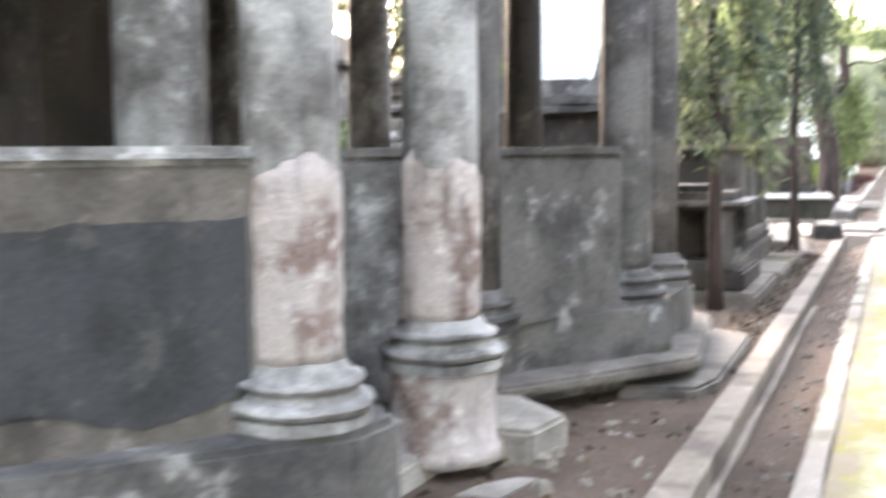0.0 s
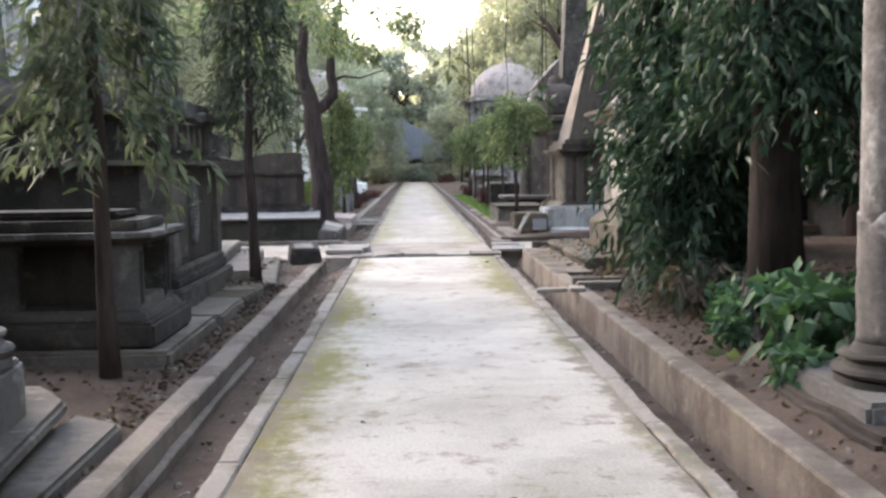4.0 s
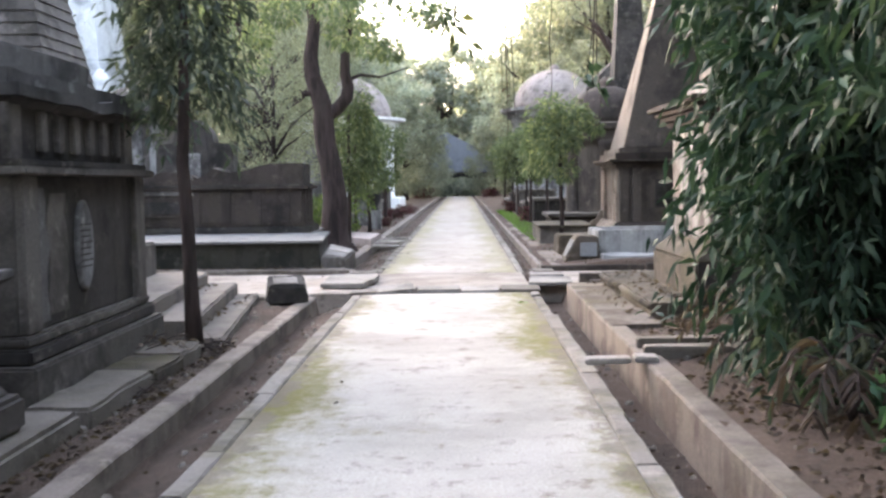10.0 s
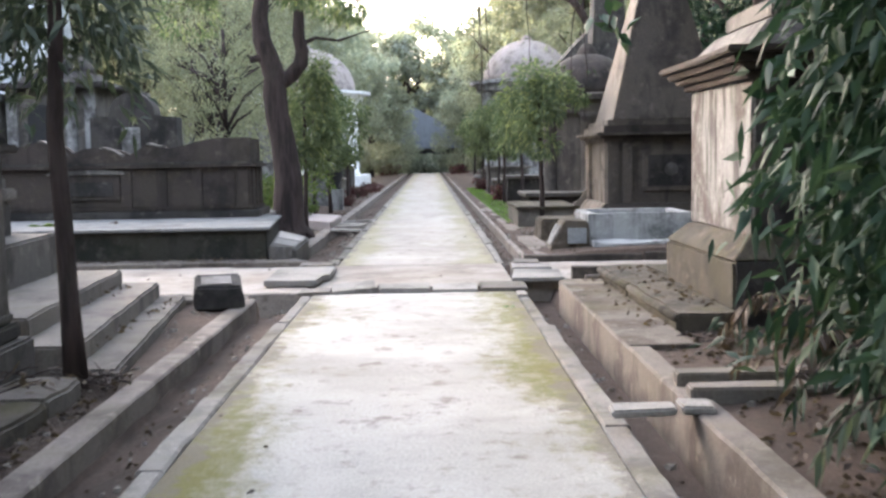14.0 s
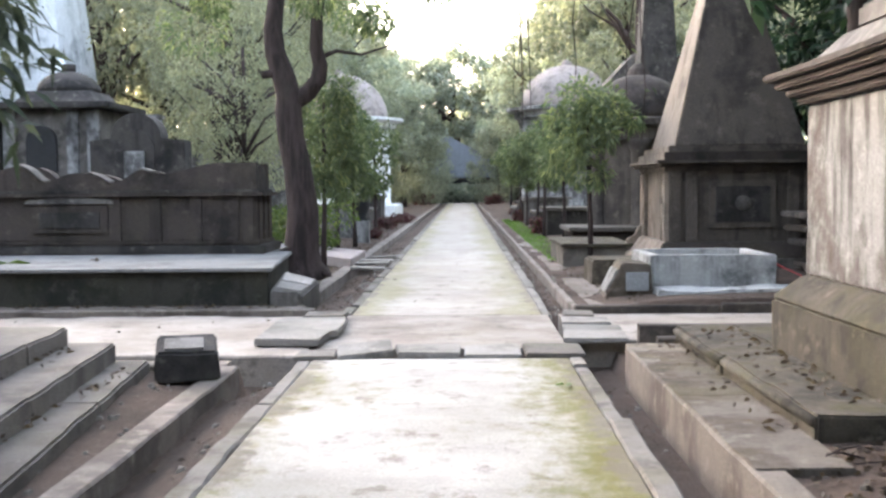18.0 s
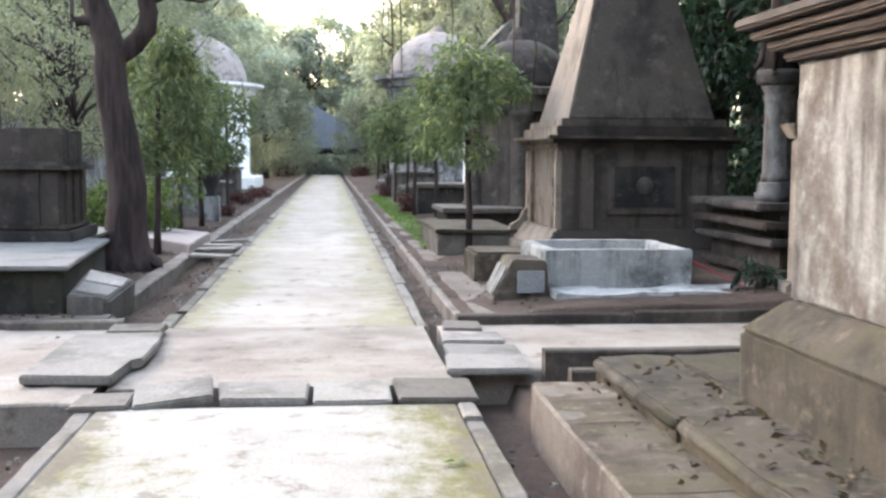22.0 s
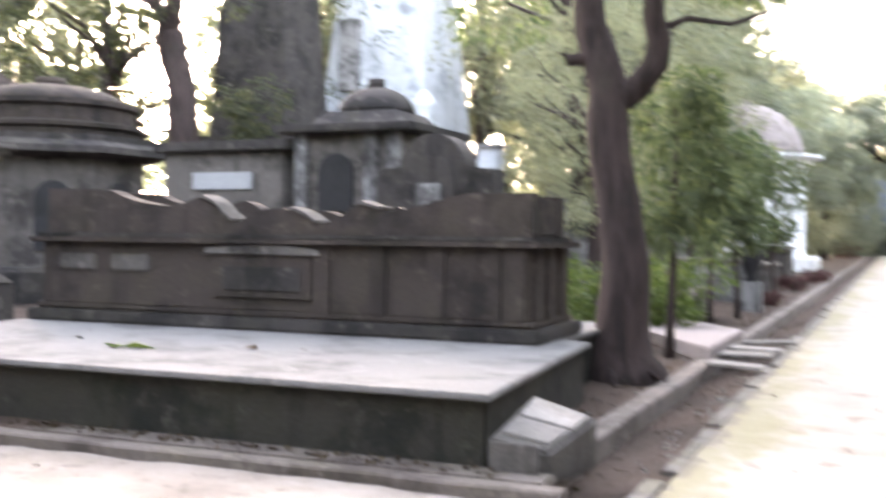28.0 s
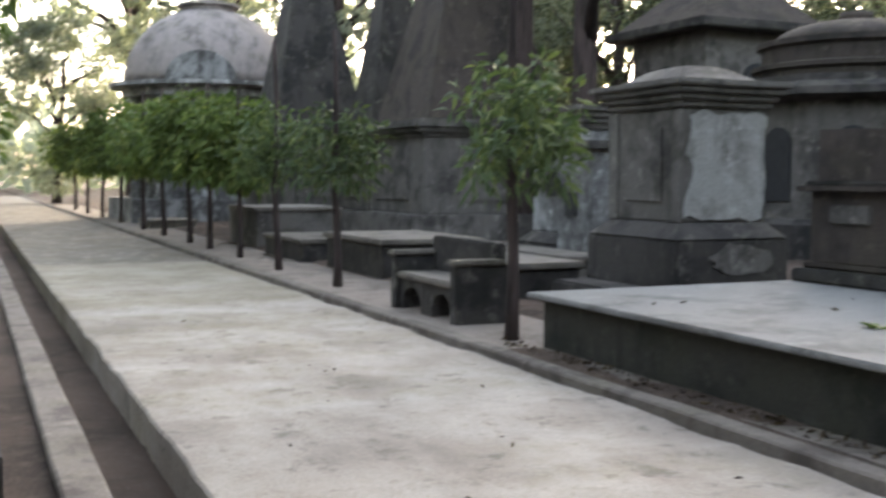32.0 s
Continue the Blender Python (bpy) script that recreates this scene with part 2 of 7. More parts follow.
GREYPLASTER = weathered("grey_plaster", (0.285, 0.284, 0.284), (0.066, 0.062, 0.060), 0.72, 0.9, 0.03, (0.40, 0.395, 0.39), run_scale=2.6, run_lo=0.46, run_z=0.2)
PEELED = weathered("peeling_white_plaster", (0.30, 0.292, 0.28), (0.12, 0.106, 0.094), 0.45, 0.6, 0.0, (0.42, 0.415, 0.40), run_scale=4.0)
SOOT = weathered("sooty_plaster", (0.115, 0.111, 0.110), (0.034, 0.033, 0.034), 0.55, 0.8, 0.03, (0.21, 0.207, 0.205), run_scale=3.6)
BARE = weathered("bare_plaster_and_brick", (0.42, 0.38, 0.365), (0.16, 0.10, 0.085), 0.5, 0.85, 0.0, (0.62, 0.60, 0.585), 0.95, 2.8, 1.0)
WHITE = weathered("whitewash", (0.80, 0.82, 0.83), (0.50, 0.52, 0.52), 0.25, 0.35, 0.0)
TANKM = weathered("limewashed_cement", (0.37, 0.37, 0.36), (0.12, 0.122, 0.12), 0.5, 0.7, 0.0, (0.50, 0.50, 0.49), scale=1.4)
MOSSY = weathered("mossy_base", (0.068, 0.058, 0.044), (0.026, 0.022, 0.017), 0.58, 0.6, 0.75, (0.138, 0.120, 0.096), 0.95, 1.5, 0.6, (0.064, 0.058, 0.028))
SAND = weathered("sandy_earth", (0.235, 0.198, 0.170), (0.145, 0.118, 0.098), 0.5, 0.0, 0.0, (0.28, 0.24, 0.208), 1.0, 1.6, 0.7)
# buff plaster colour, also the painted lit side of the pyramid
BUFF = weathered("buff_plaster_and_lit_side", (0.215, 0.178, 0.145), (0.085, 0.066, 0.052), 0.5, 0.8, 0.03, (0.29, 0.25, 0.21), run_scale=4.0)
PALELEDGE = weathered("pale_ledge_cement", (0.152, 0.131, 0.112), (0.062, 0.048, 0.036), 0.58, 0.2, 0.5, (0.235, 0.21, 0.188), 0.95, 1.5, 0.4, (0.10, 0.082, 0.048))
LEDGE = weathered("mossy_cement", (0.130, 0.107, 0.084), (0.048, 0.036, 0.024), 0.66, 0.1, 0.6, (0.235, 0.20, 0.168), 0.95, 1.5, 0.45, (0.095, 0.085, 0.045))
STEPM = weathered("step_stone", (0.145, 0.128, 0.112), (0.062, 0.054, 0.048), 0.5, 0.25, 0.15, (0.185, 0.165, 0.145))
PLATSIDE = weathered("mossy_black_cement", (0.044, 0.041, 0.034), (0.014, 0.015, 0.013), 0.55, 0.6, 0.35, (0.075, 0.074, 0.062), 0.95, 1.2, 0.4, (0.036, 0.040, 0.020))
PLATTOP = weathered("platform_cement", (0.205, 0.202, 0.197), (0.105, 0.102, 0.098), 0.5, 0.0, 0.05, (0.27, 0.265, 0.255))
PINK = weathered("pink_cement", (0.275, 0.235, 0.222), (0.18, 0.15, 0.14), 0.35, 0.0, 0.0)
DOMEM = weathered("dome_plaster", (0.27, 0.235, 0.225), (0.12, 0.105, 0.10), 0.45, 0.5, 0.15)
ROOFM = weathered("sheet_roof", (0.17, 0.19, 0.225), (0.12, 0.138, 0.165), 0.4, 0.3, 0.0)
BLOTCH = weathered("blotched_parapet", (0.085, 0.082, 0.08), (0.022, 0.022, 0.023), 0.55, 0.8, 0.05, (0.26, 0.262, 0.26), 0.92, 0.75, 0.4, run_scale=2.0)
RUBBLE = weathered("rubble_stone", (0.21, 0.19, 0.17), (0.09, 0.08, 0.07), 0.5, 0.0, 0.2)
MARBLE = weathered("marble_tablet", (0.32, 0.33, 0.34), (0.20, 0.20, 0.20), 0.35, 0.4, 0.0, None, 0.5)
LIMEWASH = weathered("old_limewash", (0.52, 0.55, 0.58), (0.24, 0.26, 0.28), 0.4, 0.9, 0.0, (0.62, 0.65, 0.68), run_scale=0.9, scale=0.5)
REDM = weathered("red_rubber", (0.35, 0.05, 0.05), (0.22, 0.035, 0.035), 0.3, 0.0, 0.0, None, 0.5)
TAR = weathered("black_stain", (0.040, 0.042, 0.046), (0.020, 0.020, 0.021), 0.5, 0.4, 0.0, (0.085, 0.08, 0.075))
# black for iron, and for the painted dark of openings
IRON = weathered("black_iron_and_shade", (0.02, 0.02, 0.022), (0.01, 0.01, 0.01), 0.5, 0.0, 0.0, None, 0.6)
BARK = bark_mat("dark_bark", (0.022, 0.016, 0.015), (0.058, 0.041, 0.038))
ROOTM = bark_mat("pale_root_bark", (0.060, 0.050, 0.043), (0.145, 0.125, 0.110))
REDBARK = bark_mat("red_brown_bark", (0.011, 0.008, 0.007), (0.029, 0.020, 0.017))
LEAFA = leaf_mat("mast_tree_leaf", (0.012, 0.028, 0.018), (0.026, 0.052, 0.031), (0.060, 0.092, 0.056), 0.25, 0.22)
LEAFY = leaf_mat("hedge_leaf", (0.055, 0.085, 0.022), (0.10, 0.145, 0.035), (0.19, 0.22, 0.07))
# the dark of backlit leaves is put into this colour
LEAFS = leaf_mat("shaded_leaf", (0.040, 0.050, 0.028), (0.075, 0.088, 0.046), (0.15, 0.155, 0.07))
# pale grey-green: distance haze is painted into the leaf colour
LEAFH = leaf_mat("haze_tinted_leaf", (0.215, 0.242, 0.215), (0.29, 0.312, 0.275), (0.37, 0.382, 0.33), 0.2, 0.5)
LEAFB = leaf_mat("young_leaf", (0.070, 0.098, 0.056), (0.132, 0.165, 0.088), (0.262, 0.29, 0.145), 0.3, 0.45)
CROSSM = cement_mat("gritty_cement", (0.345, 0.305, 0.268), (0.245, 0.208, 0.178), (0.135, 0.108, 0.088), (0.115, 0.095, 0.078), (0.20, 0.175, 0.105), 0.5, 2.0, 20.0)
LEAFG = leaf_mat("grey_green_leaf", (0.040, 0.058, 0.042), (0.078, 0.100, 0.072), (0.16, 0.185, 0.13))
# olive lightened and greyed to imitate haze in front of the trees
LEAFK = leaf_mat("olive_haze_leaf", (0.17, 0.182, 0.135), (0.25, 0.26, 0.19), (0.36, 0.358, 0.25), 0.2, 0.45)
LEAFW = leaf_mat("weed_leaf", (0.035, 0.085, 0.045), (0.06, 0.135, 0.065), (0.11, 0.20, 0.09), 0.4)
FROND = leaf_mat("dry_frond", (0.055, 0.038, 0.030), (0.095, 0.07, 0.052), (0.05, 0.075, 0.04))
# leaf colour paled for distance, haze included
LEAFC = leaf_mat("far_haze_leaf", (0.18, 0.198, 0.158), (0.245, 0.262, 0.21), (0.33, 0.338, 0.26), 0.2, 0.45)
LEAFD = leaf_mat("dry_leaf", (0.042, 0.030, 0.024), (0.078, 0.055, 0.040), (0.125, 0.095, 0.06))
LEAFT = leaf_mat("shade_tree_leaf", (0.040, 0.062, 0.028), (0.072, 0.10, 0.042), (0.14, 0.165, 0.06))
LEAFR = leaf_mat("red_leaf", (0.075, 0.022, 0.03), (0.115, 0.04, 0.045), (0.07, 0.075, 0.035))
GRASSM = leaf_mat("grass_blade", (0.07, 0.15, 0.025), (0.11, 0.21, 0.035), (0.17, 0.26, 0.06))

# ---- building helpers ----


def mesh_of(name, bm, mat, smooth=False):
    me = bpy.data.meshes.new(name)
    bm.normal_update()
    bm.to_mesh(me)
    bm.free()
    me.materials.append(mat)
    if smooth:
        for p in me.polygons:
            p.use_smooth = True
    return me


def part(name, bm, mat, parent=None, label="", smooth=False, at=None):
    ob = new(name, bm if isinstance(bm, bpy.types.Mesh) else mesh_of(name, bm, mat, smooth))
    if parent:
        ob.parent = parent
    if at is not None:
        ob.matrix_basis = at
    if label:
        tagged(ob, label)
    return ob


def thing(name, label, category, group="", at=None):
    ob = new(name)
    ob.empty_display_size = 0.2
    if at is not None:
        ob.matrix_basis = at
    return tagged(ob, label, category, group)


def wobble(bm, amp, size=1.5, seed=0.0):
    """Uneven, hand-built surfaces."""
    for v in bm.verts:
        v.co += noise.noise_vector(v.co * size + Vector((seed, seed * 1.7, 3.1))) * amp


def bx(x0, x1, y0, y1, z0, z1, bev=0.012, cut=0, amp=0.0, seed=0.0):
    """A block with worn edges."""
    bm = bmesh.new()
    bmesh.ops.create_cube(bm, size=1, matrix=Matrix.LocRotScale(((x0 + x1) / 2, (y0 + y1) / 2, (z0 + z1) / 2), None, (abs(x1 - x0), abs(y1 - y0), abs(z1 - z0))))
    if cut:
        bmesh.ops.subdivide_edges(bm, edges=bm.edges[:], cuts=cut, use_grid_fill=True)
    if bev:
        sharp = [e for e in bm.edges if len(e.link_faces) == 2 and e.calc_face_angle() > 0.5]
        bmesh.ops.bevel(bm, geom=sharp, offset=bev, segments=2, affect='EDGES', clamp_overlap=True)
    if amp:
        wobble(bm, amp, 2.5, seed)
    return bm


def taper(cx, cy, z0, z1, a0, b0, a1, b1, bev=0.012):
    """A block whose half sizes go from (a0, b0) to (a1, b1)."""
    bm = bmesh.new()
    low = [bm.verts.new((cx + s * a0, cy + t * b0, z0)) for s, t in ((-1, -1), (1, -1), (1, 1), (-1, 1))]
    top = [bm.verts.new((cx + s * a1, cy + t * b1, z1)) for s, t in ((-1, -1), (1, -1), (1, 1), (-1, 1))]
    bm.faces.new(low[::-1])
    bm.faces.new(top)
    for i in range(4):
        bm.faces.new((low[i], low[(i + 1) % 4], top[(i + 1) % 4], top[i]))
    if bev:
        bmesh.ops.bevel(bm, geom=bm.edges[:], offset=bev, segments=2, affect='EDGES', clamp_overlap=True)
    return bm


def lathe(profile, seg=28, cx=0.0, cy=0.0, turn=0.0):
    """A turned shape from (radius, z) pairs."""
    bm = bmesh.new()
    rings = []
    for r, z in profile:
        rings.append([bm.verts.new((cx + max(r, 1e-4) * math.cos(turn + 2 * math.pi * i / seg), cy + max(r, 1e-4) * math.sin(turn + 2 * math.pi * i / seg), z)) for i in range(seg)])
    for a, b in zip(rings, rings[1:]):
        for i in range(seg):
            bm.faces.new((a[i], a[(i + 1) % seg], b[(i + 1) % seg], b[i]))
    bm.faces.new(rings[0][::-1])
    bm.faces.new(rings[-1])
    return bm


def prism(points, z0, z1, bev=0.012):
    """An upright block on a plan of points, counter-clockwise."""
    bm = bmesh.new()
    low = [bm.verts.new((x, y, z0)) for x, y in points]
    top = [bm.verts.new((x, y, z1)) for x, y in points]
    bm.faces.new(low[::-1])
    bm.faces.new(top)
    n = len(points)
    for i in range(n):
        bm.faces.new((low[i], low[(i + 1) % n], top[(i + 1) % n], top[i]))
    if bev:
        bmesh.ops.bevel(bm, geom=bm.edges[:], offset=bev, segments=2, affect='EDGES', clamp_overlap=True)
    return bm


def upright(points, y0, y1, bev=0.01):
    """A block whose outline (x, z) lies in the wall's plane, from y0 to y1."""
    bm = prism([(x, -z) for x, z in points][::-1], y0, y1, bev)
    for v in bm.verts:
        v.co = Vector((v.co.x, v.co.z, -v.co.y))
    bmesh.ops.recalc_face_normals(bm, faces=bm.faces[:])
    return bm


def tube(points, radii, seg=9, lump=0.0):
    """A bent, tapered limb."""
    bm = bmesh.new()
    rings = []
    for k, (p, r) in enumerate(zip(points, radii)):
        p = Vector(p)
        a = Vector(points[max(k - 1, 0)])
        b = Vector(points[min(k + 1, len(points) - 1)])
        d = (b - a).normalized()
        u = d.orthogonal().normalized() if abs(d.z) < 0.9 else d.cross(Vector((0, 1, 0))).normalized()
        w = d.cross(u)
        ring = []
        for i in range(seg):
            t = 2 * math.pi * i / seg
            rr = r * (1 + lump * noise.noise(Vector((math.cos(t), math.sin(t), p.z * 1.5 + r * 31))))
            ring.append(bm.verts.new(p + (u * math.cos(t) + w * math.sin(t)) * rr))
        rings.append(ring)
    for a, b in zip(rings, rings[1:]):
        for i in range(seg):
            bm.faces.new((a[i], a[(i + 1) % seg], b[(i + 1) % seg], b[i]))
    bm.faces.new(rings[0][::-1])
    bm.faces.new(rings[-1])
    bmesh.ops.recalc_face_normals(bm, faces=bm.faces[:])
    return bm


def leaves_mesh(name, pos, way, length, width, mat, fold=0.25, seed=1):
    """Leaves at pos, pointing along way, each of four triangles, folded at the midrib."""
    rs = np.random.RandomState(seed)
    n = len(pos)
    way = way / np.linalg.norm(way, axis=1, keepdims=True)
    side = np.cross(way, rs.normal(size=(n, 3)))
    side /= np.linalg.norm(side, axis=1, keepdims=True)
    nor = np.cross(side, way)
    L = (length * rs.uniform(0.65, 1.25, n))[:, None]
    Wd = (width * rs.uniform(0.7, 1.2, n))[:, None]
    droop = np.array([[0, 0, -1.0]]) * L * 0.18
    base = pos
    m1 = pos + way * L * 0.4 + nor * Wd * fold
    tip = pos + way * L + droop
    a = pos + way * L * 0.42 + side * Wd * 0.5
    b = pos + way * L * 0.42 - side * Wd * 0.5
    verts = np.stack([base, a, tip, b, m1], axis=1).reshape(-1, 3)
    k = np.arange(n)[:, None] * 5
    faces = np.concatenate([k + [[0, 4, 1]], k + [[1, 4, 2]], k + [[2, 4, 3]], k + [[3, 4, 0]]], axis=0)
    me = bpy.data.meshes.new(name)
    me.vertices.add(len(verts))
    me.vertices.foreach_set("co", verts.ravel())
    me.loops.add(faces.size)
    me.loops.foreach_set("vertex_index", faces.ravel().astype(np.int32))
    me.polygons.add(len(faces))
    me.polygons.foreach_set("loop_start", np.arange(0, faces.size, 3, dtype=np.int32))
    me.polygons.foreach_set("loop_total", np.full(len(faces), 3, dtype=np.int32))
    me.update(calc_edges=True)
    me.validate()
    me.materials.append(mat)
    return me


# ---- ground, path, drains, kerbs ----
PW = 1.27                      # half width of the walk
LD0, LK0 = -1.67, -1.86        # west drain and kerb before the crossing
LD1, LK1 = -1.82, -2.04        # and past it
RD1, RK1 = 1.62, 1.80          # east drain and kerb before the crossing
RD2, RK2 = 1.52, 1.70          # and past it
CY0, CY1 = 22.15, 25.10        # cross walk


def ground_z(x, y):
    n = noise.noise(Vector((x * 0.55, y * 0.55, 0))) * 0.035 + noise.noise(Vector((x * 2.3, y * 2.3, 5))) * 0.014
    if (LD0 if y < CY0 else LD1) - 0.02 < x < (RD1 if y < CY1 else RD2) + 0.04 and not (CY0 - 0.35 < y < CY1 + 0.1 and abs(x) < 1.2):
        if y > CY1 + 0.6:
            return (-0.11 if x > 0 else -0.13 + 0.10 * min(max((x + 1.72) / 0.4, 0), 1)) + n * 0.5
        if x > 0 or y > 21.1:
            return -0.27 + n * 0.4
        bank = min(max((y - 11.0) / 4.0, 0.25), 1.0)
        return -0.155 + bank * 0.115 * min(max((x - LD0 - 0.06) / 0.3, 0), 1) + n * 0.5
    if abs(x) < 1.25 and CY0 - 0.4 < y < CY1 + 0.15:
        return -0.14
    if x < 0 and CY0 - 0.44 < y < CY0 + 0.02:
        return -0.27 + n * 0.4
    if CY0 - 0.1 < y < CY1 + 0.15:
        return -0.12
    if x < -8.7 and CY1 < y < 26.7:
        return 0.0 + n * 0.3
    if x < 0 and 20.8 < y < 21.8:
        return -0.02 + n * 0.5
    if x < 0:
        return 0.0 + n + 0.03 * min(max((-1.9 - x), 0), 3)
    return 0.07 + n * 1.3 + 0.05 * min(max(x - 1.9, 0), 3)


def spread(a, b, step):
    return list(np.arange(a, b, step))


gx = [-2500, -600, -150, -90, -60, -45, -35, -28, -22, -18, -15] + spread(-13, -3, 0.5) + spread(-3, -2.06, 0.16) + [-2.02, -1.94] + [-1.86, -1.83, -1.76, -1.70, -1.66, -1.60, -1.55, -1.50, -1.42, -1.34, -1.28, -1.22, -0.6, 0, 0.6, 1.22, 1.30, 1.42, 1.55, 1.60, 1.64, 1.70, 1.78] + spread(1.86, 4.6, 0.16) + spread(4.6, 9, 0.5) + [9.5, 11, 13, 16, 20, 26, 34, 45, 60, 90, 150, 600, 2500]
gy = [-2500, -600, -120, -60, -30, -18, -12, -8, -4, -2] + spread(0, 21.6, 0.22) + [21.64, 21.72, 21.80, 21.95, 22.08, 22.14, 22.2, 22.6, 23.2, 24, 24.8, 25.08, 25.2, 25.28] + spread(25.5, 40, 0.3) + spread(40, 60, 1.0) + [62, 66, 70, 76, 84, 94, 106, 120, 150, 220, 600, 2500]
bm = bmesh.new()
grid = [[bm.verts.new((x, y, ground_z(x, y))) for x in gx] for y in gy]
for r0, r1 in zip(grid, grid[1:]):
    for i in range(len(gx) - 1):
        bm.faces.new((r0[i], r0[i + 1], r1[i + 1], r1[i]))
ground = part("ground", bm, SOIL, smooth=True)
tagged(ground, "bare brown earth scattered with dry leaves", "ground", kind="structure")


def strip(name, label, x0, x1, y0, y1, z0, z1, mat, step=0.5, amp=0.012, bev=0.015, cat="kerb"):
    """A long cast strip with uneven, worn edges."""
    bm = bmesh.new()
    along = (y1 - y0) >= (x1 - x0)
    a, b = (y0, y1) if along else (x0, x1)
    n = max(2, int((b - a) / step))
    rings = []
    for k in range(n + 1):
        s = a + (b - a) * k / n
        w0, w1, h = ((noise.noise(Vector((s * 1.1, z1 * 9 + j * 7.3, x0 * 3 + y0))) * 0.6 + noise.noise(Vector((s * 3.7, z1 * 5 + j * 4.1, x0 * 2 + y0 + 9))) * 0.6) * amp for j in (0, 1, 2))
        if along:
            pts = ((x0, z0), (x1, z0), (x1 + w1, z1 - bev + h), (x1 + w1 - bev, z1 + h), (x0 + w0 + bev, z1 + h), (x0 + w0, z1 - bev + h))
            rings.append([bm.verts.new((p, s, q)) for p, q in pts])
        else:
            pts = ((y0, z0), (y1, z0), (y1 + w1, z1 - bev + h), (y1 + w1 - bev, z1 + h), (y0 + w0 + bev, z1 + h), (y0 + w0, z1 - bev + h))
            rings.append([bm.verts.new((s, p, q)) for p, q in pts])
    for r0, r1 in zip(rings, rings[1:]):
        for i in range(6):
            bm.faces.new((r0[i], r0[(i + 1) % 6], r1[(i + 1) % 6], r1[i]))
    bm.faces.new(rings[0][::-1])
    bm.faces.new(rings[-1])
    bmesh.ops.recalc_face_normals(bm, faces=bm.faces[:])
    return tagged(part(name, bm, mat), label, cat, kind="structure")


strip("path", "pale cement walk with yellow-green moss along its edges", -1.13, 1.13, -12, CY0 - 0.17, -0.35, 0.0, CONCRETE, 0.6, 0.006, cat="path")
strip("path", "pale cement walk past the crossing, moss in patches", -1.13, 1.13, CY1 + 0.1, 112, -0.35, 0.0, FARCONC, 0.6, 0.006, cat="path")
strip("path", "worn bare cement where two walks cross", -1.2, 1.2, CY0 + 0.46, CY1 + 0.1, -0.35, -0.004, CROSSM, 0.4, 0.006, cat="path")
edge_rng = random.Random(12)
for s in (-1, 1):
    for y0, y1, gap in ((-12, CY0 - 0.15, 0.03), (CY1 + 0.1, 64, 0.35), (64, 112, 0.0)):
        y = y0
        while y < y1 - 0.3:
            n = y1 if gap == 0 or y < 0 and y1 < 0 else min(y + edge_rng.uniform(0.7, 2.6), y1)
            a, b = sorted((s * 1.133, s * (PW + edge_rng.uniform(-0.03, 0.015))))
            strip("path_edging", "worn cement edging beside the walk", a, b, y, n, -0.36, 0.004 + edge_rng.uniform(-0.012, 0.006), EDGING, 0.12, 0.022, cat="edging")
            y = n + edge_rng.uniform(0.0, gap)
strip("kerb_west", "rough cement kerb of the open drain", LK0, LD0, -12, 21.5, -0.4, 0.03, KERB, 0.16, 0.011)
strip("drain_ledge", "thin cement ledge at the foot of the kerb", LD0, LD0 + 0.055, -12, 13.2, -0.4, -0.095, KERB, 0.16, 0.02, cat="ledge")
strip("kerb_west", "rough cement kerb of the open drain", LK1, LD1, CY1 + 0.2, 110, -0.4, 0.05, FARKERB, 0.2, 0.016)
strip("kerb_east", "rough cement kerb of the open drain", RD1, RK1, -12, 22.0, -0.4, 0.10, KERB, 0.16, 0.014)
strip("kerb_east", "rough cement kerb of the open drain", RD2, RK2, CY1 + 0.25, 110, -0.4, 0.055, FARKERB, 0.2, 0.016)
# cross walk
strip("cross_path", "pale cement cross walk with loose grit", -16, -1.25, CY0, CY1, -0.35, 0.012, CROSSM, 0.14, 0.03, cat="path")
strip("cross_path", "pale cement cross walk with loose grit", -90, -16, CY0, CY1, -0.35, 0.012, CROSSM, 0.8, 0.01, cat="path")
strip("cross_path", "pale cement cross walk between low kerbs", 1.32, 40, 23.08, 25.2, -0.35, 0.0, CROSSM, 0.8, 0.01, cat="path")
strip("verge", "pale earth trodden between the monuments", RK2, 3.35, CY1 + 0.38, 44.0, -0.2, 0.075, SAND, 0.4, 0.03, 0.03, cat="verge")
strip("verge", "pale sandy earth beside the cross walk", -60, -8.6, CY1 + 0.17, 26.55, -0.2, 0.055, SAND, 0.5, 0.03, 0.03, cat="verge")
strip("kerb_cross", "low cement kerb along the cross walk", -90, -1.55, CY1, CY1 + 0.16, -0.2, 0.085, KERB, 0.4, 0.012)
strip("kerb_cross", "cement kerb of the cross drain", -90, -1.78, 21.5, 21.72, -0.4, 0.04, KERB, 0.4, 0.014)
strip("kerb_cross", "dark cement kerb of the cross walk", 1.9, 12, 22.94, 23.08, -0.2, 0.16, PYRM, 0.4, 0.012)
strip("kerb_cross", "low dark cement kerb before the cross walk", 2.0, 3.4, 22.5, 22.62, -0.2, 0.10, PYRM, 0.4, 0.012)
strip("kerb_cross", "low cement kerb along the cross walk", 1.52, 3.2, 25.2, 25.36, -0.2, 0.10, PYRM, 0.4, 0.012)
strip("kerb_cross", "low cement kerb along the cross walk", 3.24, 12, 25.2, 25.36, -0.2, 0.12, PYRM, 0.4, 0.012)


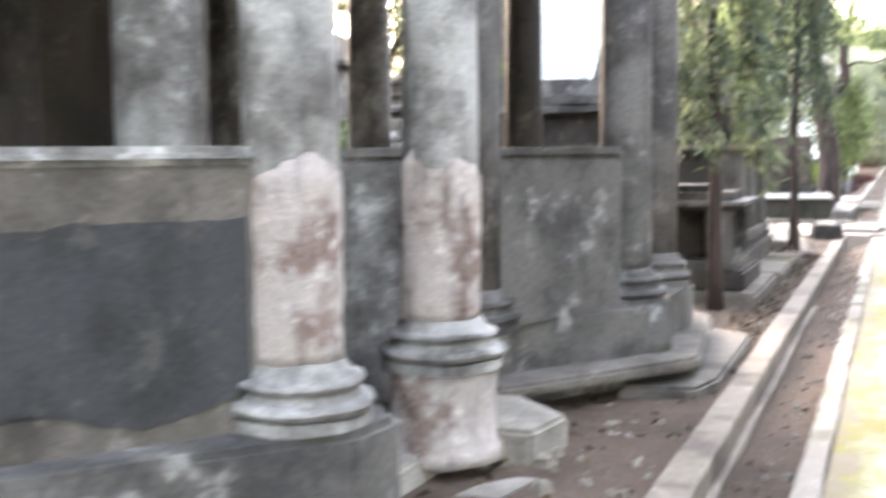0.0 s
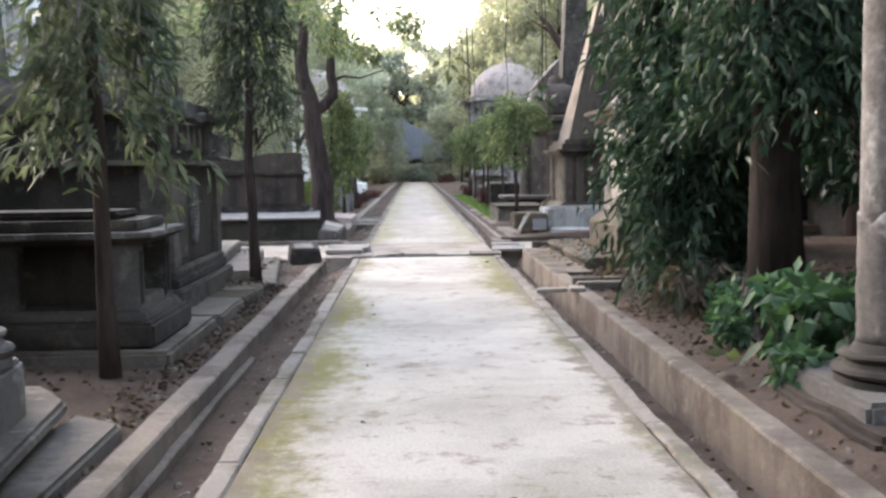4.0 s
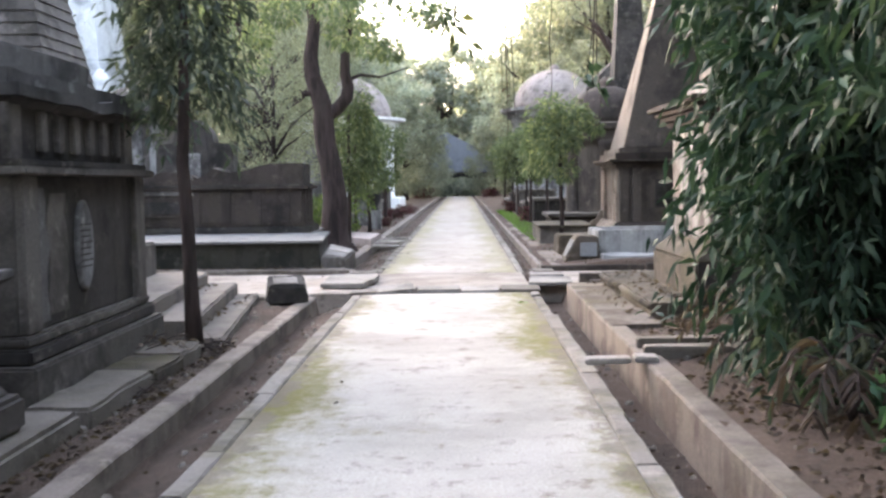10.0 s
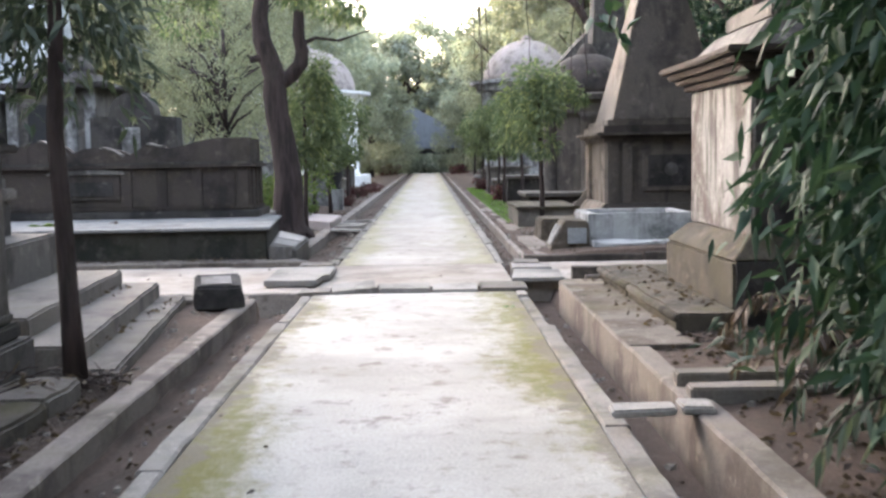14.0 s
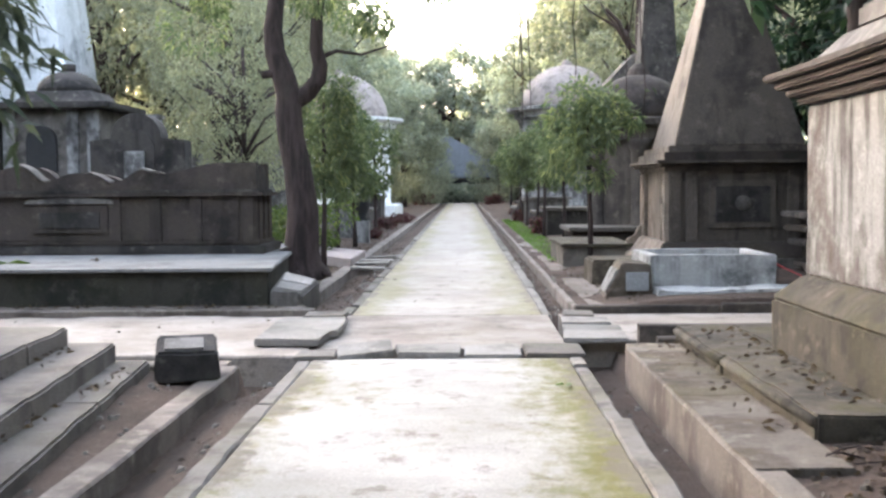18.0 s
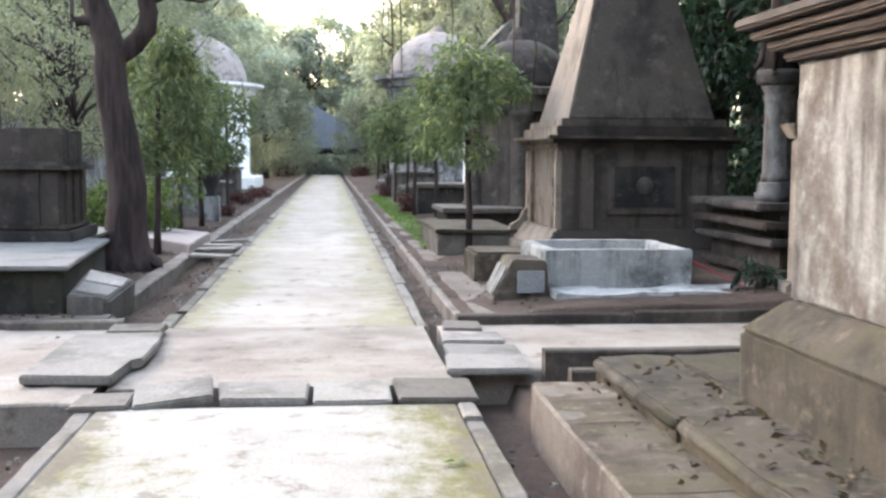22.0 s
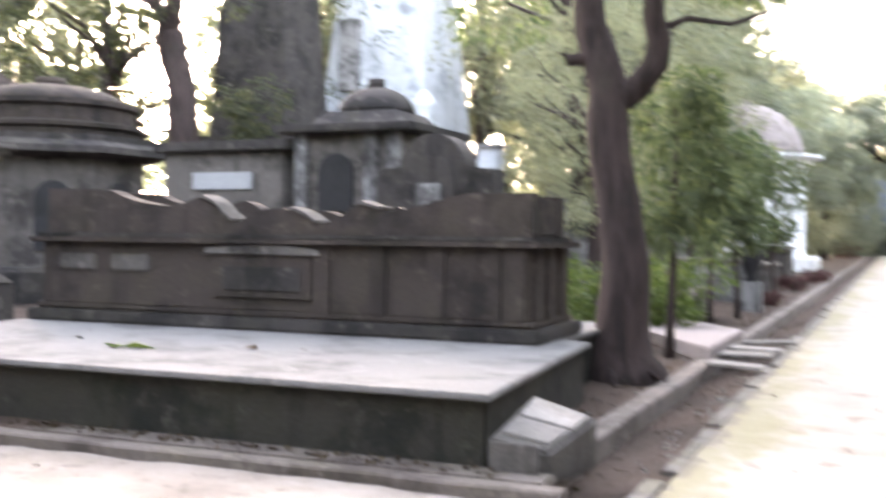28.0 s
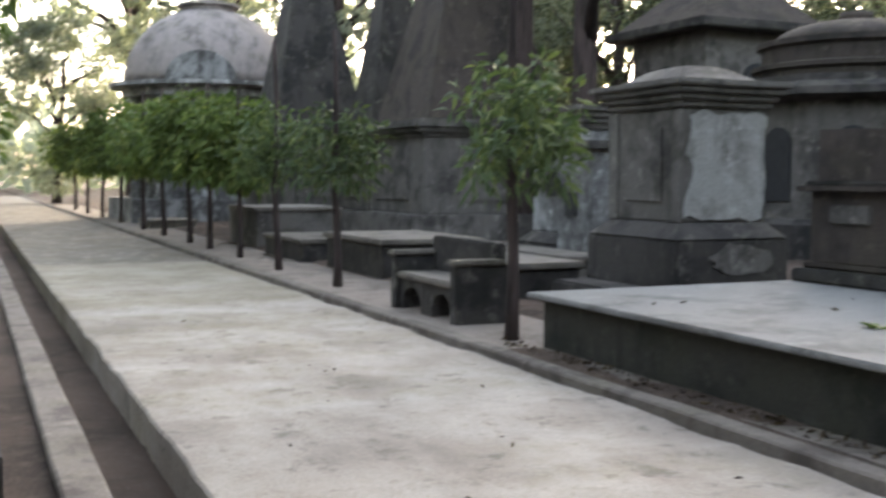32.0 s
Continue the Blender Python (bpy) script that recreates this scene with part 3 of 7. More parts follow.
def slab(name, pts, z0, z1, mat, label, tilt=(0, 0), cat="paving slab", group="loose slabs at the crossing"):
    bm = prism(pts, 0, z1 - z0, 0.012)
    cx, cy = sum(p[0] for p in pts) / len(pts), sum(p[1] for p in pts) / len(pts)
    for v in bm.verts:
        v.co.x -= cx
        v.co.y -= cy
    wobble(bm, 0.012, 3.0, cx)
    return tagged(part(name, bm, mat, at=pose(cx, cy, z0, tilt[0], tilt[1], 0)), label, cat, group)


LB = "grey cement slab laid loose over the drain"
slab("paving_slab", [(-1.30, 21.93), (-0.93, 21.95), (-0.95, 22.33), (-1.27, 22.28)], -0.01, 0.035, STEPM, "broken grey slab at the edge of the crossing")
slab("paving_slab", [(-0.90, 21.95), (-0.42, 22.10), (-0.47, 22.56), (-0.95, 22.35)], 0.0, 0.065, SLABM, "tilted grey slab with a dark front edge", (5, -2))
slab("paving_slab", [(-0.38, 22.02), (0.17, 21.99), (0.18, 22.57), (-0.44, 22.56)], -0.01, 0.05, SLABM, "pale grey slab set in the walk")
slab("paving_slab", [(0.21, 21.99), (0.72, 22.0), (0.72, 22.65), (0.21, 22.6)], -0.01, 0.035, SLABM, "worn grey slab set in the walk")
slab("paving_slab", [(0.75, 22.0), (1.28, 21.98), (1.29, 22.62), (0.75, 22.66)], -0.01, 0.04, STEPM, "mossy grey slab set in the walk")
slab("paving_slab", [(-1.78, 22.66), (-1.16, 22.6), (-1.14, 23.2), (-1.05, 23.25), (-1.05, 24.15), (-1.8, 24.2)], 0.02, 0.09, SLABM, LB)
slab("paving_slab", [(-1.86, 24.22), (-1.1, 24.2), (-1.1, 24.62), (-1.84, 24.6)], 0.015, 0.06, SLABM, LB)
slab("paving_slab", [(-1.62, 24.66), (-1.15, 24.64), (-1.13, 24.98), (-1.6, 24.98)], 0.015, 0.075, STEPM, LB, (3, 0))
slab("paving_slab", [(1.17, 22.9), (1.80, 22.9), (1.82, 23.45), (1.22, 23.5)], -0.01, 0.045, SLABM, LB)
slab("paving_slab", [(1.24, 23.53), (1.84, 23.5), (1.86, 24.0), (1.26, 24.05)], -0.005, 0.03, SLABM, LB)
slab("paving_slab", [(1.26, 24.08), (1.78, 24.04), (1.80, 24.52), (1.3, 24.6)], -0.005, 0.05, SLABM, LB)
slab("paving_slab", [(1.32, 24.68), (1.68, 24.64), (1.70, 25.05), (1.36, 25.1)], 0.0, 0.06, STEPM, LB, (2, 1))
for k, (x0, y0, x1, y1, w) in enumerate(((-1.84, 31.72, -1.2, 31.58, 0.34), (-1.86, 32.72, -1.22, 32.62, 0.5), (-1.84, 33.4, -1.2, 33.45, 0.36), (-1.76, 34.2, -1.16, 34.45, 0.4))):
    slab("paving_slab", [(x0, y0), (x1, y1), (x1 + 0.03, y1 + w), (x0 + 0.02, y0 + w + 0.03)], 0.045 + 0.005 * k, 0.085 + 0.005 * k, SLABM, "small cement slab bridging the drain", (0, 1.5 * (-1) ** k), group="slabs over the west drain")
slab("plank", [(1.15, 15.80), (1.51, 15.82), (1.53, 16.02), (1.16, 16.0)], 0.088, 0.132, SLABM, "short cement plank across the drain", cat="plank", group="planks over the east drain")
slab("plank", [(1.535, 15.85), (1.72, 15.83), (1.73, 16.02), (1.54, 16.04)], 0.094, 0.142, SLABM, "broken end of a cement plank on the kerb", (2, 1), cat="plank", group="planks over the east drain")
for y0, y1, z, lip in ((16.16, 16.36, 0.165, 0.0), (16.50, 16.70, 0.17, 0.01)):
    for x0, x1, w in ((1.66, 2.38, 0.0), (2.40, 3.25, 0.03)):
        slab("kerb_stone", [(x0, y0 + w), (x1, y0 + 0.02 + w), (x1, y1 + w), (x0 + 0.02, y1 + w - 0.01)], 0.0, z + lip - w / 3, STEPM, "low stone kerb half buried in earth", (0, 0.6), cat="kerb stone", group="kerb stones")

# ---- columned tomb, west side ----
COL_PROFILE = [(0.325, 0.0), (0.325, 0.07), (0.295, 0.075), (0.33, 0.095), (0.342, 0.125), (0.33, 0.155), (0.285, 0.165), (0.268, 0.20), (0.268, 0.215), (0.292, 0.23), (0.30, 0.25), (0.292, 0.27), (0.25, 0.28), (0.235, 0.31), (0.205, 0.37)]


def column(parent, x, y, z, r=0.205, h=3.6, bare=False, low=GREYPLASTER, up=GREYPLASTER):
    """A plastered round column on a ringed base."""
    col = part("column", lathe([(r * 0.98, 0.22), (r, 1.25), (r * 0.98, 2.0), (r * 0.86, h)], 36), up, parent, smooth=True, at=pose(x, y, z))
    bm = lathe([(a * r / 0.205, b * 0.68) for a, b in COL_PROFILE], 44)
    wobble(bm, 0.012, 5.0, x + y)
    part("base_moulding", bm, low, col, "ringed base moulding, plaster worn")
    if bare:
        bm = lathe([(r * 1.045, 0.24 + 0.052 * i) for i in range(15)], 72)
        for v in bm.verts:
            f = 1 + 0.05 * noise.noise(Vector((v.co.x * 9, v.co.y * 9, v.co.z * 7 + x))) + 0.02 * noise.noise(Vector((v.co.x * 30, v.co.y * 30, v.co.z * 26)))
            v.co.x, v.co.y = v.co.x * f, v.co.y * f
            if v.co.z > 0.93:
                v.co.z += 0.11 * noise.noise(Vector((v.co.x * 6, v.co.y * 6, y))) + 0.05 * noise.noise(Vector((v.co.x * 23, v.co.y * 23, y + 3)))
        part("bare_patch", bm, bare, col, "plaster fallen off down to brick and lime", True)
    return col


tomb = thing("columned_tomb", "grey plastered pavilion tomb with round columns and solid parapets", "tomb")
FLOORZ = 0.54
bm = prism([(-7.6, 2.6), (-5.1, 2.0), (-3.46, 3.75), (-2.66, 4.66), (-2.62, 4.96), (-3.0, 5.34), (-4.4, 5.5), (-4.4, 6.75), (-3.36, 6.72), (-3.18, 6.98), (-2.42, 8.06), (-2.31, 8.26), (-2.34, 9.1), (-2.27, 9.24), (-2.30, 9.68), (-2.9, 10.4), (-7.6, 10.6)], -0.1, FLOORZ, 0.03)
wobble(bm, 0.02, 2.2, 3.0)
part("plinth", bm, BLOTCH, tomb)
part("landing", prism([(-4.5, 5.3), (-3.16, 5.34), (-3.06, 6.3), (-3.2, 6.8), (-4.5, 6.9)], -0.1, 0.31, 0.03), GREYSTONE, tomb, "worn cement landing between the columns")


def flag(pts, z0, z1, mat, label, seed):
    """A worn flagstone with a rough edge."""
    bm = prism(pts, z0, z1, 0.025)
    wobble(bm, 0.022, 4.0, seed)
    part("step", bm, mat, tomb, label)


flag([(-3.2, 5.28), (-2.84, 5.36), (-2.80, 6.1), (-3.08, 6.26)], -0.05, 0.17, SLABM, "pale worn flagstone step", 1)
flag([(-2.92, 6.14), (-2.46, 6.10), (-2.40, 6.58), (-2.78, 6.84), (-3.02, 6.9)], -0.1, 0.20, SLABM, "square worn block at the foot of the column", 2)
flag([(-2.86, 5.48), (-2.42, 5.56), (-2.34, 5.95), (-2.7, 5.98)], -0.06, 0.035, SLABM, "broken pale slab at the foot of the plinth", 3)
flag([(-3.2, 6.95), (-2.88, 6.84), (-2.0, 8.2), (-2.2, 10.02), (-2.5, 10.5), (-3.2, 10.5)], 0.15, 0.235, GREYSTONE, "worn flagstone step, undercut at its front", 4)
flag([(-3.1, 7.25), (-2.24, 8.4), (-2.4, 10.0), (-3.1, 10.4)], -0.1, 0.155, BROWNSTONE, "", 5)
flag([(-2.46, 7.78), (-1.99, 7.96), (-1.89, 8.3), (-1.89, 10.02), (-2.25, 10.3)], -0.08, 0.085, GREYSTONE, "low worn step, rounded at its front", 6)
for x, y, r, bare in ((-2.97, 4.76, 0.182, BARE), (-2.86, 5.94, 0.182, BARE), (-3.10, 6.96, 0.165, None), (-2.56, 8.44, 0.172, BLOTCH), (-2.56, 9.44, 0.165, None), (-3.74, 4.98, 0.19, False), (-6.8, 4.0, 0.2, False), (-6.8, 10.0, 0.2, False), (-5.4, 10.2, 0.2, False)):
    mat = SOOT if bare in (None, BLOTCH) else GREYPLASTER
    column(tomb, x, y, FLOORZ, r, bare=bare, low=mat, up=mat)
col = part("column", lathe([(0.17, 0.0), (0.165, 1.5), (0.15, 3.6)], 28), DARKSTONE, tomb, "dark round column", True, pose(-3.92, 10.3, FLOORZ))
bm = lathe([(0.30, 0.1), (0.29, 0.16), (0.262, 0.2), (0.255, 0.42), (0.275, FLOORZ + 0.01)], 28, -2.86, 5.94)
wobble(bm, 0.02, 5.0, 2.0)
part("pedestal", bm, BARE, tomb, "round plastered drum under the column", True)
bm = lathe([(0.27, 0.22), (0.26, 0.3), (0.27, FLOORZ + 0.012)], 24, -2.5, 8.4)
wobble(bm, 0.02, 5.0, 5.0)
part("pedestal", bm, BLOTCH, tomb, smooth=True)
for k, pts in enumerate(([(-4.55, 2.82), (-4.40, 2.69), (-2.99, 4.63), (-3.14, 4.76)], [(-3.22, 7.12), (-3.02, 7.0), (-2.50, 8.12), (-2.66, 8.28)], [(-3.46, 6.0), (-3.0, 6.04), (-3.0, 6.22), (-3.46, 6.22)])):
    bm = prism(pts, (FLOORZ - 0.02, FLOORZ - 0.02, 0.3)[k], 1.535, 0.02)
    par = part("parapet", bm, (GREYSTONE, BLOTCH, GREYPLASTER)[k], tomb, ("solid parapet wall, plaster stained black", "solid parapet wall, blotched black and white", "short grey parapet behind the column")[k])
    cx, cy = sum(p[0] for p in pts) / 4, sum(p[1] for p in pts) / 4
    bm = prism([(cx + (x - cx) * 1.04, cy + (y - cy) * 1.03) for x, y in pts], 1.53, 1.60, 0.025)
    wobble(bm, 0.008, 5.0, k)
    part("coping", bm, (GREYPLASTER, BLOTCH, GREYPLASTER)[k], par, "rounded coping")
m45 = pose(-3.70, 3.65, 0, 0, 0, 54.0)
bm = bx(-1.15, 1.12, -0.006, 0.02, 0.66, 1.33, 0.004, 40)
for v in bm.verts:
    if v.co.z > 1.3:
        v.co.z += 0.05 * noise.noise(Vector((v.co.x * 2.2, 1, 2))) + 0.03 * noise.noise(Vector((v.co.x * 9, 4, 2)))
    if v.co.z < 0.68:
        v.co.z += 0.10 * noise.noise(Vector((v.co.x * 2.0, 7, 2))) + 0.04 * noise.noise(Vector((v.co.x * 8, 9, 2)))
part("tar_coat", bm, TAR, tomb, "blackened coat of the parapet", at=m45)
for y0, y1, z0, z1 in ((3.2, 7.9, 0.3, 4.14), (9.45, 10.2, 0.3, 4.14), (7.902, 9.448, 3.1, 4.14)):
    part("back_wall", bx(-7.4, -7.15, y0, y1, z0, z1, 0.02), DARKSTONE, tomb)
# unseen chamber added so that the doorway stays dark
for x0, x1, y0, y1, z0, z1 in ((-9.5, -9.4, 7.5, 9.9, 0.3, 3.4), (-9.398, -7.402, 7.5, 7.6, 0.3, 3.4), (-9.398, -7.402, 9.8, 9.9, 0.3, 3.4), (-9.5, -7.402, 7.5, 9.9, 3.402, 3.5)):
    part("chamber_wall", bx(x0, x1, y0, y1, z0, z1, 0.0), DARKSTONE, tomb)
# wall out of view, added to keep light off the interior
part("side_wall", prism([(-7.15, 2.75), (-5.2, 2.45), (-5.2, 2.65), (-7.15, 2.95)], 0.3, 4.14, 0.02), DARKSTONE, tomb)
part("pier", bx(-5.2, -4.75, 7.6, 8.0, FLOORZ, 4.14, 0.03), GREYPLASTER, tomb)
part("pier", bx(-5.3, -4.8, 5.9, 6.4, FLOORZ - 0.3, 4.14, 0.03), BROWNSTONE, tomb)
# unseen architrave and roof, assumed from the columns, shade the inside
part("architrave", prism([(-7.6, 2.6), (-5.0, 2.2), (-3.55, 3.7), (-2.66, 4.72), (-2.55, 6.1), (-2.72, 7.0), (-2.26, 8.3), (-2.26, 9.6), (-3.0, 10.5), (-7.6, 10.7)], 4.14, 4.5, 0.02), GREYPLASTER, tomb)
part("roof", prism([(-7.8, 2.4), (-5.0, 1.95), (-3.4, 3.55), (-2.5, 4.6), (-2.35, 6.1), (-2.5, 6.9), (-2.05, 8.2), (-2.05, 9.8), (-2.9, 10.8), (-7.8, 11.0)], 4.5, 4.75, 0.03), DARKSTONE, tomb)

# single column, east side
pav = thing("column_on_pedestal", "stained grey column on a low square pedestal among weeds", "column")
bm = bx(2.14, 3.3, 9.35, 10.6, -0.1, 0.26, 0.03, 3)
wobble(bm, 0.03, 3.0, 4.0)
part("pedestal", bm, BLOTCH, pav, "rough mottled stone footing")
column(pav, 2.56, 9.93, 0.25, 0.225, 3.5, BLOTCH, DARKSTONE)
bm = bx(2.05, 4.6, 9.1, 10.7, -0.1, 0.14, 0.04, 4)
wobble(bm, 0.03, 2.5, 1.0)
part("pedestal", bm, BROWNSTONE, pav)

# ---- blackened mausoleum and table tomb ----
maus = thing("mausoleum", "blackened stone mausoleum with heavy cornices", "tomb")
X0, X1, Y0, Y1 = -6.2, -2.64, 14.6, 17.2


def ring(parent, name, grow, z0, z1, mat, bev=0.012, label=""):
    return part(name, bx(X0 - grow, X1 + grow, Y0 - grow, Y1 + grow, z0, z1, bev, 3, 0.008, z0), mat, parent, label)


ring(maus, "plinth", 0.15, -0.1, 0.35, GREYSTONE, 0.02)
ring(maus, "base_course", 0.09, 0.35, 0.46, DARKSTONE, 0.02)
ring(maus, "base_moulding", 0.06, 0.46, 0.54, GREYSTONE, 0.03)
ring(maus, "wall", 0.0, 0.54, 1.58, DARKSTONE)
ring(maus, "cornice", 0.12, 1.58, 1.64, GREYSTONE, 0.015)
ring(maus, "cornice", 0.06, 1.64, 1.69, DARKSTONE)
ring(maus, "attic", -0.08, 1.69, 2.06, DARKSTONE)
part("attic_soffit", taper((X0 + X1) / 2, (Y0 + Y1) / 2, 2.03, 2.09, (X1 - X0) / 2 - 0.08, (Y1 - Y0) / 2 - 0.08, (X1 - X0) / 2 + 0.02, (Y1 - Y0) / 2 + 0.02, 0.01), DARKSTONE, maus)
for k, (g, z0, z1, m) in enumerate(((0.04, 2.09, 2.18, BLOTCH), (-0.05, 2.18, 2.29, BLOTCH), (-0.30, 2.29, 2.52, SOOT))):
    bm = bx(X0 - g, X1 + g, Y0 - g, Y1 + g, z0, z1, 0.035, 14)
    wobble(bm, 0.03, 2.6, 40 + k)
    part("attic_cornice", bm, m, maus, "eroded cornice, black and pale in patches")
for k, (y0, y1, z0, z1) in enumerate(((14.74, 15.06, 0.58, 1.50), (15.1, 15.42, 0.62, 1.46))):
    bm = bx(X1 - 0.01, X1 + 0.008, y0, y1, z0, z1, 0.002, 10)
    for v in bm.verts:
        v.co.y += 0.09 * noise.noise(Vector((k, v.co.y * 3, v.co.z * 5)))
    part("plaster_patch", bm, (SOOT, GREYSTONE)[k], maus, "pale plaster left on the dark wall")
for y in (Y0 + 0.12, Y1 - 0.12):
    part("pilaster", bx(X1 - 0.02, X1 + 0.045, y - 0.13, y + 0.13, 0.54, 1.58, 0.01), GREYSTONE, maus)
    part("pilaster", bx(X1 - 0.1, X1 - 0.04, y - 0.11, y + 0.11, 1.69, 2.06, 0.01), GREYSTONE, maus)
for k in range(6):
    part("frieze_block", bx(X1 - 0.09, X1 - 0.04, Y0 + 0.55 + 0.32 * k, Y0 + 0.68 + 0.32 * k, 1.75, 2.03, 0.01), GREYSTONE, maus)
for x in (X0 + 0.12, X1 - 0.14):
    part("pilaster", bx(x - 0.13, x + 0.13, Y0 - 0.045, Y0 + 0.02, 0.54, 1.58, 0.01), GREYSTONE, maus)
oval = lathe([(0.27, 0.0), (0.27, 0.035), (0.24, 0.05), (0.22, 0.042)], 32)
bmesh.ops.transform(oval, matrix=pose(X1 - 0.01, 15.75, 1.06, 0, 90, 0) @ Matrix.Diagonal((1.28, 0.62, 1, 1)), verts=oval.verts[:])
part("oval_tablet", oval, GREYPLASTER, maus, "oval grey stone tablet, much weathered", True)
for k in range(8):
    part("inscription_line", bx(X1 + 0.032, X1 + 0.036, 15.64 - 0.03 * math.sin(k), 15.86 + 0.03 * math.sin(k * 2), 0.90 + 0.045 * k, 0.912 + 0.045 * k, 0), DARKSTONE, maus)
table = thing("table_tomb", "low dark stone table tomb with square niches", "tomb")
part("plinth", bx(-4.8, -2.12, 12.2, 14.2, -0.1, 0.13, 0.03, 3, 0.012), STEPM, table)
part("base_course", bx(-4.7, -2.26, 12.32, 13.72, 0.13, 0.34, 0.03, 3, 0.01), DARKSTONE, table)
part("base_moulding", taper(-3.485, 13.01, 0.34, 0.43, 1.165, 0.66, 1.11, 0.60, 0.02), DARKSTONE, table)
for x0, x1, y0, y1 in ((-2.62, -2.40, 12.44, 12.62), (-2.62, -2.40, 13.37, 13.55), (-4.6, -4.3, 12.44, 12.62), (-3.62, -3.36, 12.46, 12.62), (-4.6, -4.3, 13.37, 13.55)):
    part("pier", bx(x0, x1, y0, y1, 0.42, 0.95, 0.012), SOOT, table)
    part("pier", bx(x0 + 0.04, x1 + 0.012, y0 + 0.04, y1 - 0.04, 0.47, 0.90, 0.01), DARKSTONE, table)
part("inner_wall", bx(-4.4, -2.75, 12.85, 13.5, 0.42, 0.95, 0.01), DARKSTONE, table)
part("sill", bx(-2.6, -2.42, 12.62, 13.37, 0.42, 0.50, 0.01), GREYSTONE, table)
part("cornice", taper(-3.51, 13.0, 0.95, 1.0, 1.14, 0.57, 1.24, 0.65, 0.008), DARKSTONE, table)
part("cornice", bx(-4.75, -2.27, 12.35, 13.65, 1.0, 1.05, 0.015, 5, 0.01), SOOT, table)
part("lid", bx(-4.62, -2.42, 12.5, 13.5, 1.05, 1.14, 0.02, 4, 0.01), GREYSTONE, table)
part("lid", bx(-4.4, -2.6, 12.66, 13.36, 1.14, 1.21, 0.03), DARKSTONE, table)

sp = thing("ribbed_spire_tomb", "grey spire tomb built in ribbed courses behind the mausoleum", "tomb")
part("footing", prism([(-6.1, 18.3), (-3.42, 18.3), (-3.66, 21.2), (-6.1, 21.2)], -0.1, 0.80, 0.025), GREYSTONE, sp, "grey masonry footing, mossy at its top")
part("base", bx(-5.95, -4.0, 19.05, 20.92, -0.05, 1.15, 0.03, 3, 0.01), DARKSTONE, sp)
part("cornice", bx(-6.0, -3.95, 19.0, 20.97, 1.15, 1.27, 0.02), GREYSTONE, sp)
part("body", bx(-5.9, -4.05, 19.1, 20.87, 1.27, 1.95, 0.02), DARKSTONE, sp)
for k in range(30):
    s0 = 0.93 * (1 - k / 33)
    part("course", taper(-4.98, 20.0, 1.95 + 0.135 * k, 1.95 + 0.135 * (k + 1), s0, s0, s0 - 0.045, s0 - 0.045, 0), GREYSTONE, sp)

# ---- long steps and loose block ----
lng = thing("stone_steps", "long worn grey stone steps beside the tomb", "steps", "stone steps")
# each step: near edge, far edge (x, y), its depth to the west, its top
for k, (xa, ya, xb, yb, w, h) in enumerate(((-1.97, 17.42, -2.42, 21.48, 0.46, 0.095), (-2.26, 17.50, -2.68, 21.42, 0.60, 0.25), (-2.72, 17.86, -3.03, 21.3, 0.80, 0.40))):
    for j, (u0, u1) in enumerate((((0, 0.56), (0.563, 1)), ((0, 0.40), (0.403, 1)), ((0, 0.7), (0.703, 1)))[k]):
        p, q = (xa + (xb - xa) * u0, ya + (yb - ya) * u0), (xa + (xb - xa) * u1, ya + (yb - ya) * u1)
        bm = prism([(p[0] - w, p[1]), p, q, (q[0] - w, q[1])], -0.1, h - 0.006 * j, 0.018)
        bmesh.ops.subdivide_edges(bm, edges=[e for e in bm.edges if e.calc_length() > 0.8], cuts=7, use_grid_fill=True)
        wobble(bm, 0.012, 3.0, 4 * k + j)
        part("stone", bm, STEPM, lng)
bst = thing("stone_steps", "broken mossy stone step under dry leaves", "steps", "stone steps")
for k, (y0, y1, x1) in enumerate(((14.22, 15.55, -2.06), (15.56, 16.35, -2.04), (16.36, 17.0, -2.05))):
    bm = prism([(-2.5, y0), (x1 - 0.02, y0 + 0.01), (x1, y1 - 0.04 * k), (-2.5, y1)], -0.1, 0.14 - 0.012 * (k % 2), 0.022)
    bmesh.ops.subdivide_edges(bm, edges=[e for e in bm.edges if e.calc_length() > 0.3], cuts=4, use_grid_fill=True)
    wobble(bm, 0.022, 5.0, 11 + k)
    part("stone", bm, (STEPM, MOSSY, STEPM)[k], bst)
bm = bx(-0.25, 0.25, -0.17, 0.17, 0, 0.20, 0.02, 3)
for v in bm.verts:
    if v.co.z > 0.15:
        v.co.z += 0.07 + 0.30 * (v.co.y + 0.05)
        v.co.x *= 0.93
wobble(bm, 0.014, 4)
block = thing("stone_block", "dark fallen block of carved stone with a sloped pale top", "stone block", at=pose(-1.97, 20.98, 0.015, 0, 0, 14))
part("body", bm, DARKSTONE, block)
bm = bx(-0.15, 0.15, -0.10, 0.10, -0.008, 0.008, 0.005, 2)
wobble(bm, 0.006, 6)
part("tablet", bm, SLABM, block, "pale worn tablet", at=pose(-0.02, -0.03, 0.285, 17, 0, 0))

